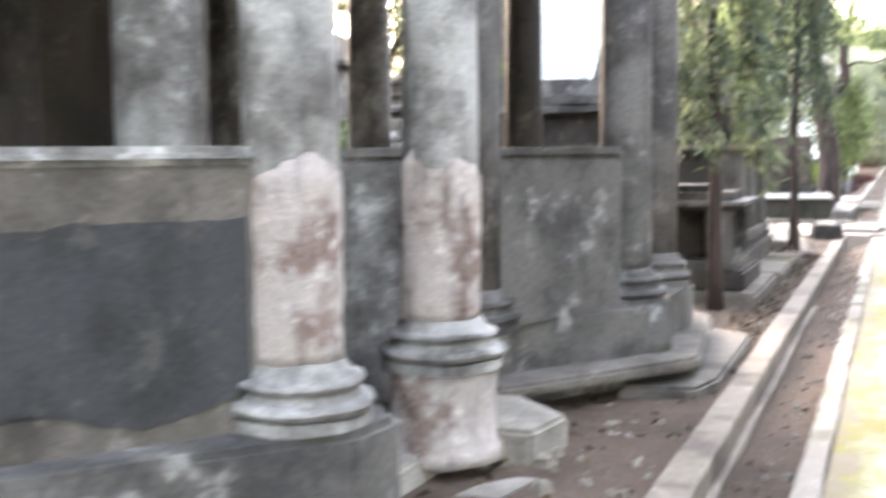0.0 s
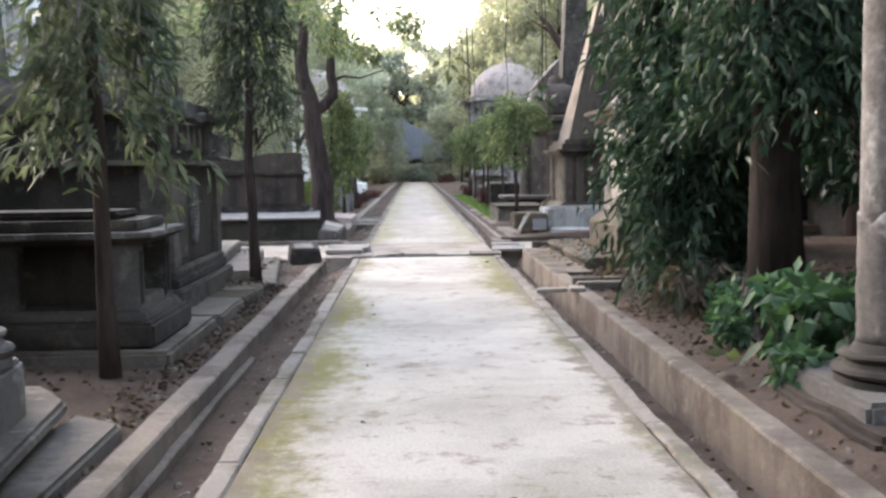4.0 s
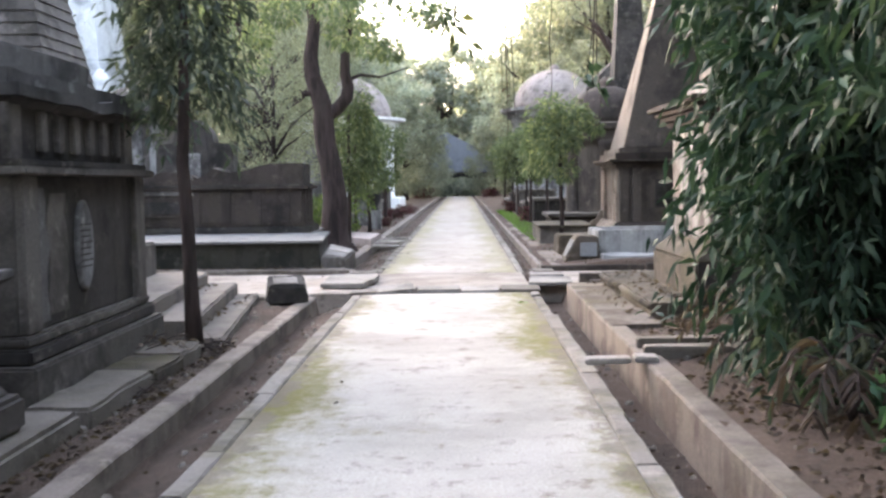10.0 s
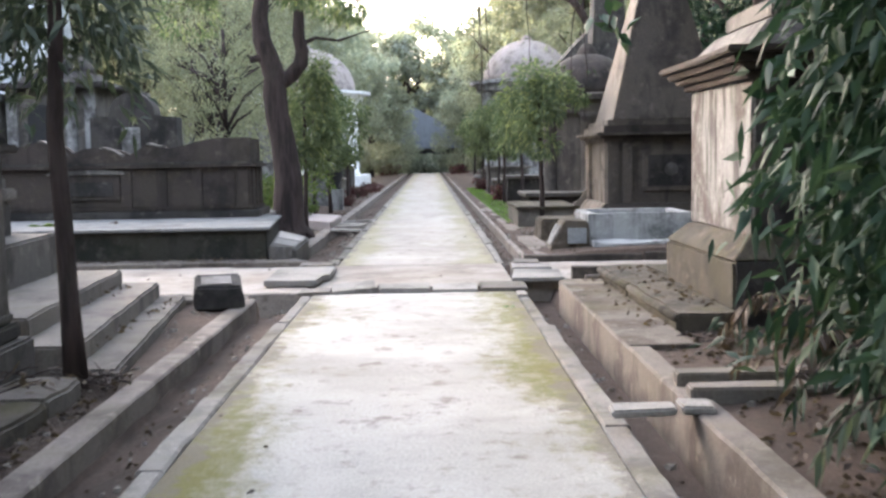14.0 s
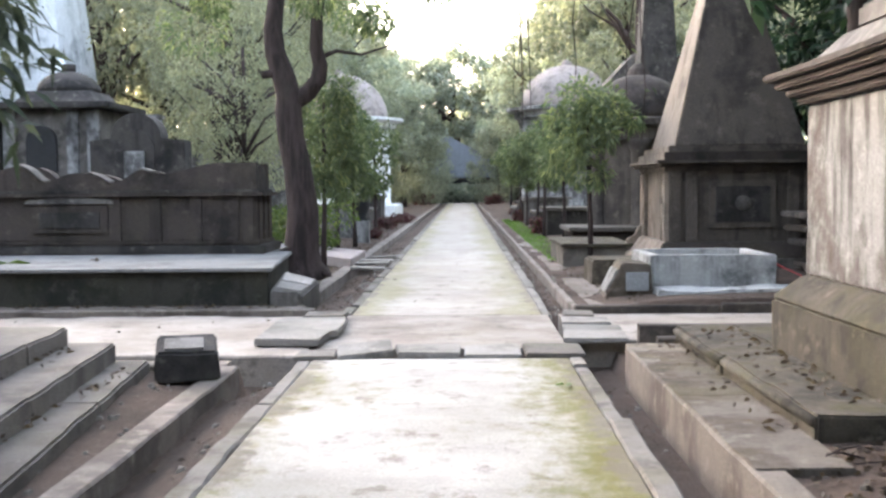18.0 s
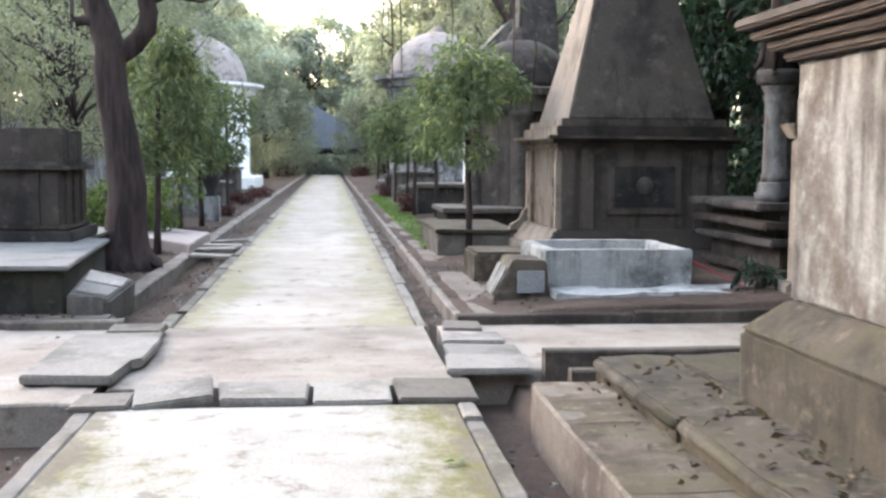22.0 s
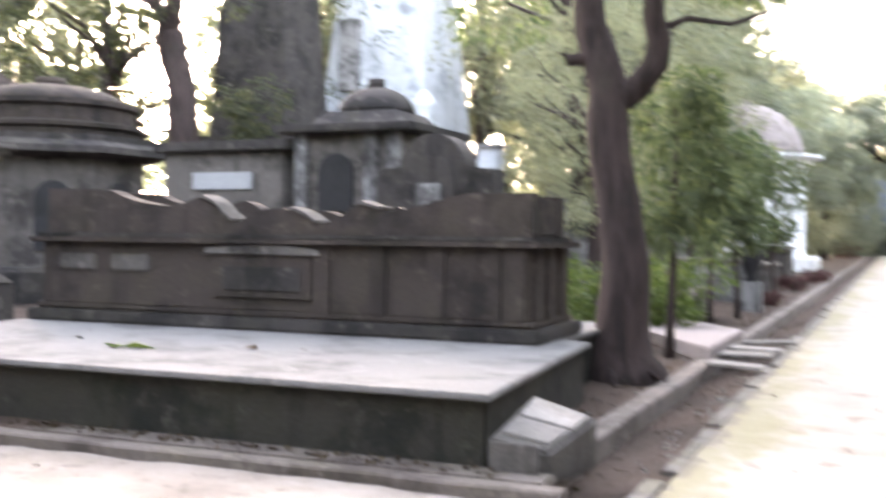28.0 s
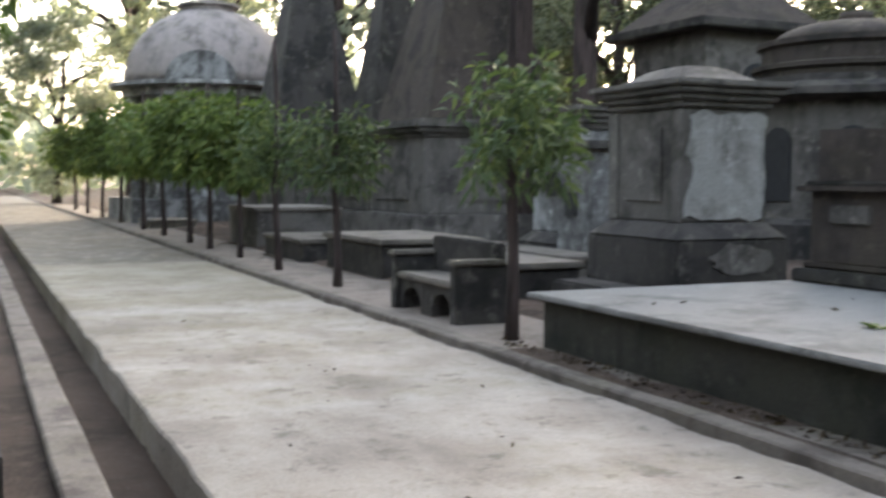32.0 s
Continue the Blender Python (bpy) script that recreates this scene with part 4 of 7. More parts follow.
# ---- cement platform and long tomb with scrolled parapet ----
plat = thing("platform", "low grey cement platform, black at its sides", "platform")
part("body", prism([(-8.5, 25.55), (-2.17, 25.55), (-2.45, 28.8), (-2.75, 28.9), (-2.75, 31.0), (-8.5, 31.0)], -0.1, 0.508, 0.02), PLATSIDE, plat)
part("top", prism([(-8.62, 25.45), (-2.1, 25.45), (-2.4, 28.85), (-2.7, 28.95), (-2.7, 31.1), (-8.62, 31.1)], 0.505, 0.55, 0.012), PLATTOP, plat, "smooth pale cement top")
part("footing", bx(-8.5, -1.7, 25.27, 25.56, -0.1, 0.09, 0.02, 4, 0.008), KERB, plat)
sp = thing("sloped_stone", "two sloped tablet stones leaning on the platform", "stone")
def sloping(pts, z0, z1, bev=0.012):
    bm = prism(pts, z0, z1, bev)
    for v in bm.verts:
        if v.co.z > 0.2:
            v.co.z += 0.26 * (v.co.y - 25.75) - 0.20 * (v.co.x + 2.0)
    wobble(bm, 0.008, 4.0, z0)
    return bm


part("block", sloping([(-2.14, 25.50), (-1.76, 25.55), (-1.62, 26.16), (-2.08, 26.22)], 0.0, 0.31, 0.02), GREYSTONE, sp)
part("tablet", sloping([(-2.08, 25.60), (-1.78, 25.63), (-1.72, 25.86), (-2.06, 25.86)], 0.305, 0.328, 0.006), SLABM, sp, "grey worn tablet")
part("tablet", sloping([(-2.05, 25.89), (-1.71, 25.89), (-1.67, 26.12), (-2.05, 26.17)], 0.305, 0.33, 0.006), SLABM, sp, "grey worn tablet")
part("tablet", bx(-2.1, -1.80, 25.47, 25.515, 0.08, 0.26, 0.006, 2, 0.005), GREYSTONE, sp, "dark worn tablet")

longt = thing("long_tomb", "long dark brown tomb with scrolled parapet and blind panels", "tomb")
LX0, LX1, LY0, LY1 = -8.45, -2.85, 28.4, 29.55
part("base", bx(LX0 - 0.12, LX1 + 0.14, LY0 - 0.12, LY1 + 0.12, 0.55, 0.68, 0.02, 3, 0.008), DARKSTONE, longt)
part("base_moulding", bx(LX0 - 0.06, LX1 + 0.07, LY0 - 0.06, LY1 + 0.06, 0.68, 0.74, 0.025), BROWNSTONE, longt)
part("body", bx(LX0, LX1, LY0, LY1, 0.74, 1.40, 0.012, 3, 0.006), BROWNSTONE, longt)
part("cornice", bx(LX0 - 0.10, LX1 + 0.12, LY0 - 0.10, LY1 + 0.10, 1.40, 1.455, 0.012), BROWNSTONE, longt)
part("cornice", bx(LX0 - 0.04, LX1 + 0.05, LY0 - 0.04, LY1 + 0.04, 1.455, 1.50, 0.012), DARKSTONE, longt)
CREST = [(LX0, 1.98), (-7.66, 1.96), (-7.44, 1.89), (-7.14, 1.82), (-6.80, 1.79), (-6.58, 1.84), (-6.42, 1.87), (-6.25, 1.80), (-6.13, 1.69), (-6.01, 1.62), (-5.88, 1.67), (-5.65, 1.75), (-5.42, 1.755),
         (-5.2, 1.69), (-5.02, 1.60), (-4.81, 1.68), (-4.61, 1.80), (-4.43, 1.755), (-4.22, 1.74), (-4.03, 1.77), (-3.76, 1.84), (-3.52, 1.89), (-3.40, 1.90), (LX1, 1.90)]


def crest(k=5):
    """The parapet's wavy top, smoothed between its turns."""
    out = []
    for i in range(len(CREST) - 1):
        p = [Vector((*CREST[max(0, min(len(CREST) - 1, i + j))], 0)) for j in (-1, 0, 1, 2)]
        for s in range(k):
            u = s / k
            q = 0.5 * (2 * p[1] + (p[2] - p[0]) * u + (2 * p[0] - 5 * p[1] + 4 * p[2] - p[3]) * u * u + (3 * p[1] - p[0] - 3 * p[2] + p[3]) * u ** 3)
            out.append((q.x, q.y))
    return out + [CREST[-1]]


pts = [(LX0, 1.5), (LX1, 1.5)] + crest()[::-1]
front = part("parapet", upright(pts, LY0 + 0.08, LY0 + 0.30, 0.012), BROWNSTONE, longt, "scroll-topped parapet wall")
part("parapet", upright([(x, 1.5 + (z - 1.5) * 0.97) for x, z in pts], LY1 - 0.28, LY1 - 0.08, 0.012), BROWNSTONE, longt, "scroll-topped parapet wall")
for a, b in ((-6.46, -6.02), (-5.42, -5.03), (-4.62, -4.34)):
    run = [(x, z) for x, z in crest() if a <= x <= b]
    part("scroll", upright([(x, z + 0.004) for x, z in run] + [(x, z + 0.035) for x, z in run][::-1], LY0 + 0.05, LY0 + 0.34, 0.006), GREYSTONE, longt, "pale worn scroll on the parapet")
part("end_parapet", bx(LX1 - 0.22, LX1, LY0 + 0.3, LY1 - 0.3, 1.5, 1.85, 0.02), BROWNSTONE, longt)
for x, w in ((-7.95, 0.25), (-7.25, 0.25)):
    part("panel", bx(x - w, x + w, LY0 - 0.03, LY0 + 0.02, 1.10, 1.28, 0.02), GREYSTONE, longt, "small raised stone tablet")
part("panel", bx(-6.2, -5.05, LY0 - 0.035, LY0 + 0.02, 0.86, 1.30, 0.015), BROWNSTONE, longt, "large blind panel with hood")
part("panel_field", bx(-6.08, -5.17, LY0 - 0.05, LY0 - 0.03, 0.94, 1.18, 0.008), DARKSTONE, longt)
part("panel_hood", upright([(-6.3, 1.30), (-4.95, 1.30), (-5.0, 1.36), (-5.62, 1.42), (-6.25, 1.36)], LY0 - 0.07, LY0 + 0.01, 0.008), GREYSTONE, longt)
for x in (-4.95, -4.35, -3.75, -3.2, -2.97):
    part("pilaster", bx(x - 0.09, x + 0.09, LY0 - 0.035, LY0 + 0.02, 0.74, 1.40, 0.01), BROWNSTONE, longt)
for y in (28.6, 29.0, 29.38):
    part("pilaster", bx(LX1 - 0.02, LX1 + 0.035, y - 0.12, y + 0.12, 0.74, 1.40, 0.01), BROWNSTONE, longt)

# ---- pedestal tomb with white streaked shaft ----
def pedestal_tomb(name, label, x0, x1, y0, y1, z0, base, mid, top, cap_grow, mats, caps=3, panel=True):
    """Base block with sloped shoulder, shaft, stepped cap."""
    t = thing(name, label, "tomb")
    cx, cy, a, b = (x0 + x1) / 2, (y0 + y1) / 2, (x1 - x0) / 2, (y1 - y0) / 2
    part("base", bx(x0, x1, y0, y1, z0, base - 0.1, 0.025, 3, 0.012), mats[0], t)
    part("shoulder", taper(cx, cy, base - 0.1, base + 0.08, a, b, a - 0.19, b - 0.19), mats[0], t)
    part("shaft", bx(x0 + 0.2, x1 - 0.2, y0 + 0.2, y1 - 0.2, base + 0.08, mid, 0.02, 4, 0.008), mats[1], t)
    if panel:
        part("panel", bx(x0 + 0.55, x1 - 0.55, y0 + 0.175, y0 + 0.22, base + 0.3, mid - 0.2, 0.012), mats[2], t)
    for k in range(caps):
        f = (k + 1) / caps
        part("cap_moulding", bx(x0 + 0.2 - cap_grow * f, x1 - 0.2 + cap_grow * f, y0 + 0.2 - cap_grow * f, y1 - 0.2 + cap_grow * f, mid + (top - mid) * k / caps, mid + (top - mid) * (k + 1) / caps, 0.02, 3, 0.008), mats[2], t)
    return t


ped = pedestal_tomb("pedestal_tomb", "square pedestal tomb, white plaster streaked black, on a mossy base", 2.6, 4.9, 18.6, 21.0, 0.0, 0.74, 2.10, 2.34, 0.26, (MOSSY, PLASTER, BROWNSTONE), 4, False)
# black plates on the south side hold both soot and its shade
part("sooty_face", bx(2.62, 4.88, 18.583, 18.602, 0.0, 0.63, 0.004, 3, 0.003), DARKSTONE, ped, "black face of the base, soot and painted shade")
part("sooty_face", bx(2.83, 4.68, 18.786, 18.802, 0.83, 2.09, 0.004, 3, 0.003), DARKSTONE, ped, "black face of the shaft, soot and painted shade")
part("top_block", taper(3.75, 19.8, 2.34, 2.60, 1.0, 1.05, 0.75, 0.8), GREYSTONE, ped)
part("top_block", bx(3.05, 4.45, 19.1, 20.5, 2.60, 2.78, 0.03, 3, 0.015), GREYSTONE, ped)
mst = thing("stone_steps", "mossy stone steps at the foot of the pedestal tomb", "steps", "stone steps")
for k, (x0, x1, y0, y1, h) in enumerate(((2.12, 2.62, 18.48, 20.55, 0.25), (2.11, 2.62, 20.56, 22.28, 0.245), (2.625, 3.6, 21.05, 22.28, 0.25))):
    bm = bx(x0, x1, y0, y1, -0.1, h, 0.016, 11)
    wobble(bm, 0.02, 3.5, 21 + k)
    part("stone", bm, MOSSY, mst)
    if k < 2:
        part("nosing", tube([(x0 + 0.005, y0 + 0.03, h - 0.05), (x0 - 0.008, (y0 + y1) / 2, h - 0.045), (x0 + 0.005, y1 - 0.03, h - 0.05)], [0.032, 0.034, 0.032], 10, 0.1), MOSSY, mst, smooth=True)
ldg = thing("stone_steps", "low cracked cement ledge under dry leaves", "steps", "stone steps")
for k, (y0, y1, h) in enumerate(((17.9, 19.75, 0.109), (19.751, 21.0, 0.109), (21.001, 22.1, 0.109))):
    bm = bx(1.637, 2.14, y0, y1, -0.3, h, 0.006, 11)
    wobble(bm, 0.011, 3.4, 31)
    part("ledge", bm, (PALELEDGE, LEDGE, LEDGE)[k], ldg)

# ---- pyramid monument ----
pyr = thing("pyramid_monument", "tall dark pyramid on a corniced square base with pilasters", "tomb")
AX0, AX1, AY0, AY1 = 3.42, 5.72, 29.45, 31.75
acx, acy, ah = (AX0 + AX1) / 2, (AY0 + AY1) / 2, (AX1 - AX0) / 2
part("plinth", bx(AX0 - 0.35, AX1 + 0.35, AY0 - 0.35, AY1 + 0.35, 0.0, 0.36, 0.03, 3, 0.01), GREYSTONE, pyr)
part("base_moulding", taper(acx, acy, 0.36, 0.62, ah + 0.28, ah + 0.28, ah + 0.08, ah + 0.08, 0.02), BROWNSTONE, pyr)
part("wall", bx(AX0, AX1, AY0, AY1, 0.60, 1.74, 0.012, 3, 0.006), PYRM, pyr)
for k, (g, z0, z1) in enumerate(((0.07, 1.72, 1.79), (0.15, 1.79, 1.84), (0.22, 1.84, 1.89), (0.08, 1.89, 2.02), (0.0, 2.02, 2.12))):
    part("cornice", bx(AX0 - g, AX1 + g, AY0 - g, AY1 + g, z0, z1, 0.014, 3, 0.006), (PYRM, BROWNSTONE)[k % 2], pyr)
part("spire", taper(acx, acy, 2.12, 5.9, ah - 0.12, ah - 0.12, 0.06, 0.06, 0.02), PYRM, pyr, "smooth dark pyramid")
for s in (0, 1):
    for d in (0.0, 0.26):
        x = AX0 + 0.1 + d if s == 0 else AX1 - 0.1 - d
        y = AY0 + 0.1 + d if s == 0 else AY1 - 0.1 - d
        part("pilaster", bx(x - 0.09, x + 0.09, AY0 - 0.06, AY0 + 0.02, 0.62, 1.72, 0.012), PYRM, pyr)
        # west pilasters share the lighter painted-in side colour
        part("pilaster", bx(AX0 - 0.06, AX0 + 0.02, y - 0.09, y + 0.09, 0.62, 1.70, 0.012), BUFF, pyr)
part("panel", bx(4.05, 5.1, AY0 - 0.04, AY0 + 0.02, 0.82, 1.58, 0.02), PYRM, pyr, "raised stone tablet")
part("panel_field", bx(4.15, 5.0, AY0 - 0.055, AY0 - 0.03, 0.92, 1.48, 0.01), DARKSTONE, pyr)
ros = lathe([(0.12, 0), (0.12, 0.03), (0.05, 0.05)], 16)
bmesh.ops.transform(ros, matrix=pose(4.57, AY0 - 0.05, 1.22, 90, 0, 0), verts=ros.verts[:])
part("rosette", ros, GREYSTONE, pyr)
part("scroll_foot", upright([(3.10, 0.36), (3.42, 0.36), (3.42, 0.84), (3.32, 0.80), (3.26, 0.62), (3.10, 0.56)], AY1 - 0.16, AY1, 0.02), BUFF, pyr)
# west faces get buff plaster, with the light from that side painted in
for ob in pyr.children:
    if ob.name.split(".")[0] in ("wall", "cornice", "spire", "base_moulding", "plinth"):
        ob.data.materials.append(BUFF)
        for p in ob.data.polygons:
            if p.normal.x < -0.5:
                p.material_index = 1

tank = thing("water_tank", "open limewashed cement tank with black stains", "tank")
for n, (x0, x1, y0, y1) in enumerate(((2.62, 4.25, 26.5, 26.63), (2.62, 4.25, 27.85, 27.98), (2.62, 2.76, 26.63, 27.85), (4.11, 4.25, 26.63, 27.85))):
    part("wall", bx(x0, x1, y0, y1, 0.05, 0.60, 0.014, 3, 0.008, n), TANKM, tank)
part("floor", bx(2.76, 4.11, 26.63, 27.85, 0.05, 0.30, 0.0), TANKM, tank)
bm = bx(2.62, 4.85, 25.95, 26.52, -0.05, 0.20, 0.03, 12)
wobble(bm, 0.05, 2.4, 9)
part("footing", bm, TANKM, tank, "lime spilt round the foot of the tank")
wst = thing("sloped_stone", "pale sloped tablet stone beside the tank", "stone")
part("block", upright([(2.0, 0.04), (2.63, 0.04), (2.60, 0.50), (2.24, 0.52)], 26.3, 27.0, 0.02), LEDGE, wst)
part("tablet", bx(2.28, 2.57, 26.27, 26.315, 0.16, 0.40, 0.01), MARBLE, wst, "grey tablet")
bm = bx(-0.02, 0.02, -0.28, 0.28, -0.17, 0.17, 0.008)
part("tablet", bm, PLASTER, wst, "buff tablet", at=pose(2.115, 26.64, 0.28, 0, 26, 0))
tagged(part("stone_block", bx(2.06, 2.95, 28.05, 29.05, 0.0, 0.44, 0.03, 3, 0.02), LEDGE), "mossy stone block beside the monument", "stone block")
box = thing("box_tomb", "low brown box tomb with flat lid", "tomb")
part("body", bx(1.97, 3.15, 31.6, 34.2, 0.0, 0.42, 0.02, 3, 0.012), STEPM, box)
part("lid", bx(1.93, 3.22, 31.54, 34.28, 0.42, 0.48, 0.02, 3, 0.01), MOSSY, box)


def kiosk(name, label, cx, cy, half, z_base, z_eave, dome_r, mat, dome_mat, cols=8, wall=True, finial=True):
    """A domed pavilion tomb: base, round columns, entablature, dome."""
    t = thing(name, label, "tomb")
    part("base", bx(cx - half * 1.15, cx + half * 1.15, cy - half * 1.15, cy + half * 1.15, -0.1, z_base, 0.04), mat, t)
    if wall:
        part("drum", lathe([(half * 0.93, z_base), (half * 0.93, z_eave)], 32, cx, cy), mat, t)
    for k in range(cols):
        a = math.pi / 8 + 2 * math.pi * k / cols
        part("column", lathe([(0.26, 0), (0.26, 0.12), (0.2, 0.16), (0.2, z_eave - z_base - 0.3), (0.27, z_eave - z_base - 0.12), (0.27, z_eave - z_base)], 14), mat, t, smooth=True, at=pose(cx + half * 0.95 * math.cos(a), cy + half * 0.95 * math.sin(a), z_base))
    part("entablature", lathe([(half * 1.1, z_eave), (half * 1.1, z_eave + 0.25), (half * 1.25, z_eave + 0.32), (half * 1.25, z_eave + 0.45), (half * 1.05, z_eave + 0.5)], 32, cx, cy), mat, t)
    prof = [(dome_r * math.cos(u), z_eave + 0.5 + dome_r * 0.92 * math.sin(u)) for u in [i * math.pi / 2 / 14 for i in range(14)]]
    part("dome", lathe(prof + [(0.08, z_eave + 0.5 + dome_r * 0.93)], 36, cx, cy), dome_mat, t, "stained plaster dome", True)
    if finial:
        part("finial", lathe([(0.3, z_eave + 0.45 + dome_r * 0.92), (0.22, z_eave + 0.62 + dome_r * 0.92), (0.1, z_eave + 0.75 + dome_r * 0.92)], 12, cx, cy), dome_mat, t)
    return t


def obelisk(name, label, cx, cy, w, z_base, z_body, z_top, wt, mat, body=None, rel=0.8, panels=True):
    """A tall tapering spire on a corniced square body."""
    t = thing(name, label, "tomb")
    a = w / 2
    body = body or mat
    part("plinth", bx(cx - a * 1.25, cx + a * 1.25, cy - a * 1.25, cy + a * 1.25, -0.1, z_base, 0.04), body, t)
    part("body", bx(cx - a, cx + a, cy - a, cy + a, z_base, z_body, 0.02), body, t)
    for k, g in enumerate((0.08, 0.2, 0.3, 0.12)):
        part("cornice", bx(cx - a - g, cx + a + g, cy - a - g, cy + a + g, z_body + 0.1 * k - 0.05, z_body + 0.1 * (k + 1) - 0.05, 0.02), body, t)
    part("spire", taper(cx, cy, z_body + 0.35, z_top, a * rel, a * rel, wt, wt, 0.03), mat, t)
    if panels:
        for sx, sy in ((0, -1), (1, 0)):
            ex, ey = (a * 0.55, 0.05) if sy else (0.05, a * 0.55)
            part("panel", bx(cx + sx * a - ex, cx + sx * a + ex, cy + sy * a - ey, cy + sy * a + ey, z_base + 0.3, z_body - 0.25, 0.02), GREYSTONE, t)
    return t

# ---- monuments behind the platform, along the cross walk ----
pil = pedestal_tomb("pillar_tomb", "square pillar tomb, white plaster peeling, black base", -11.9, -10.1, 28.1, 29.65, 0.0, 0.95, 2.3, 2.60, 0.22, (DARKSTONE, GREYSTONE, GREYSTONE), 4)
bm = bx(-10.302, -10.28, 28.36, 29.42, 1.06, 2.26, 0.004, 14)
for v in bm.verts:
    v.co.y += 0.11 * noise.noise(Vector((v.co.y * 2.1, v.co.z * 4.3, 1.0)))
    v.co.z += 0.10 * noise.noise(Vector((v.co.y * 4.7, v.co.z * 1.9, 6.0)))
part("plaster_face", bm, PEELED, pil, "white plaster left on one face")
rag = [(0.42 * math.cos(a) * (1 + 0.35 * noise.noise(Vector((3 * math.cos(a), 3 * math.sin(a), 1)))), 0.17 * math.sin(a) * (1 + 0.5 * noise.noise(Vector((5 * math.cos(a), 5 * math.sin(a), 4))))) for a in [i * math.pi / 14 for i in range(28)]]
part("broken_plaster", upright(rag, -0.012, 0.012, 0.003), GREYSTONE, pil, "broken patch of plaster", at=pose(-10.095, 29.0, 0.62, 0, 0, 90))
part("top_stone", taper(-11.0, 28.87, 2.60, 2.80, 0.70, 0.58, 0.34, 0.26, 0.05), GREYSTONE, pil)
for x, y in ((-11.62, 28.3), (-10.38, 28.3)):
    part("pilaster", bx(x - 0.09, x + 0.09, y - 0.03, y + 0.02, 1.03, 2.28, 0.01), GREYSTONE, pil)
pil2 = pedestal_tomb("pillar_tomb", "pale square pillar tomb with a small dark window", -16.9, -15.0, 29.8, 31.6, 0.0, 0.55, 2.3, 2.66, 0.22, (DARKSTONE, GREYPLASTER, GREYSTONE), 4, False)
# black plate painted in for the dark of a small window
part("plaque", bx(-16.22, -15.5, 29.97, 30.003, 1.22, 1.62, 0.008), IRON, pil2, "black plate standing for a small dark window")
part("footing", bx(-12.1, -9.5, 27.6, 30.1, -0.05, 0.30, 0.03, 3, 0.01), DARKSTONE, pil)
t = thing("headstone_wall", "grey plastered tomb wall with a small square hole", "tomb")
part("wall", bx(-15.2, -14.2, 29.6, 31.2, 0, 1.95, 0.02), GREYPLASTER, t)
part("cap", bx(-15.3, -14.1, 29.5, 31.3, 1.95, 2.08, 0.02), GREYSTONE, t)
# flat black plate imitates the shade inside a hole
part("recess", bx(-14.95, -14.6, 29.57, 29.61, 0.95, 1.3, 0.004), IRON, t, "black plate standing for a small dark hole")
part("base", bx(-15.4, -14.0, 29.4, 31.4, -0.05, 0.35, 0.02), DARKSTONE, t)

t = thing("box_tomb", "tall grey box tomb with a pale oblong tablet", "tomb")
part("body", bx(-12.75, -10.1, 36.0, 38.6, 0, 3.0, 0.03, 3, 0.01), GREYSTONE, t)
part("cap", bx(-12.9, -9.95, 35.85, 38.7, 3.0, 3.2, 0.03, 3, 0.01), DARKSTONE, t)
part("tablet", bx(-12.05, -10.75, 35.95, 36.01, 2.3, 2.62, 0.01), MARBLE, t, "pale oblong tablet")
t = thing("kiosk_tomb", "small grey kiosk tomb with arched niche and low dome", "tomb")
part("body", bx(-9.95, -7.8, 36.2, 38.4, 0, 3.3, 0.03, 2, 0.01), GREYSTONE, t)
part("eave", bx(-10.25, -7.5, 35.9, 38.7, 3.3, 3.45, 0.03), DARKSTONE, t)
part("cap", taper(-8.87, 37.3, 3.45, 3.75, 0.95, 0.95, 0.7, 0.7), DARKSTONE, t)
part("dome", lathe([(0.72 * math.cos(u), 3.75 + 0.5 * math.sin(u)) for u in [i * math.pi / 2 / 8 for i in range(8)]] + [(0.16, 4.25), (0.16, 4.4)], 24, -8.87, 37.3), DARKSTONE, t, smooth=True)
nich = [(-0.34, 1.9), (0.34, 1.9), (0.34, 2.6)] + [(0.34 * math.cos(a), 2.6 + 0.34 * math.sin(a)) for a in [i * math.pi / 8 for i in range(1, 8)]] + [(-0.34, 2.6)]
# no real depth: the niche's shade is a black plate
part("niche", upright([(-9.1 + x, z) for x, z in nich], 36.12, 36.21, 0.004), IRON, t, "black plate standing for the shade of an arched niche")
for x in (-9.82, -8.4, -7.95):
    part("pilaster", bx(x - 0.13, x + 0.13, 36.12, 36.22, 0, 3.3, 0.01), GREYPLASTER, t)
hs = thing("headstone", "dark arched headstone with stepped shoulders", "headstone")
arch = [(-7.45, 0), (-5.5, 0), (-5.5, 2.52), (-5.98, 2.55)] + [(-6.5 + 0.52 * math.cos(a), 2.58 + 0.5 * math.sin(a)) for a in [i * math.pi / 14 for i in range(0, 15)]] + [(-7.02, 2.55), (-7.45, 2.52)]
part("slab", upright(arch, 34.5, 35.1, 0.03), DARKSTONE, hs)
arch2 = [(-6.9, 1.5), (-6.1, 1.5), (-6.1, 2.35)] + [(-6.5 + 0.4 * math.cos(a), 2.35 + 0.4 * math.sin(a)) for a in [i * math.pi / 12 for i in range(1, 12)]] + [(-6.9, 2.35)]
part("arched_field", upright(arch2, 34.44, 34.505, 0.02), DARKSTONE, hs, "blue-grey arched field")
part("tablet", bx(-6.72, -6.3, 34.38, 34.45, 1.6, 2.3, 0.02), GREYPLASTER, hs, "pale worn tablet")

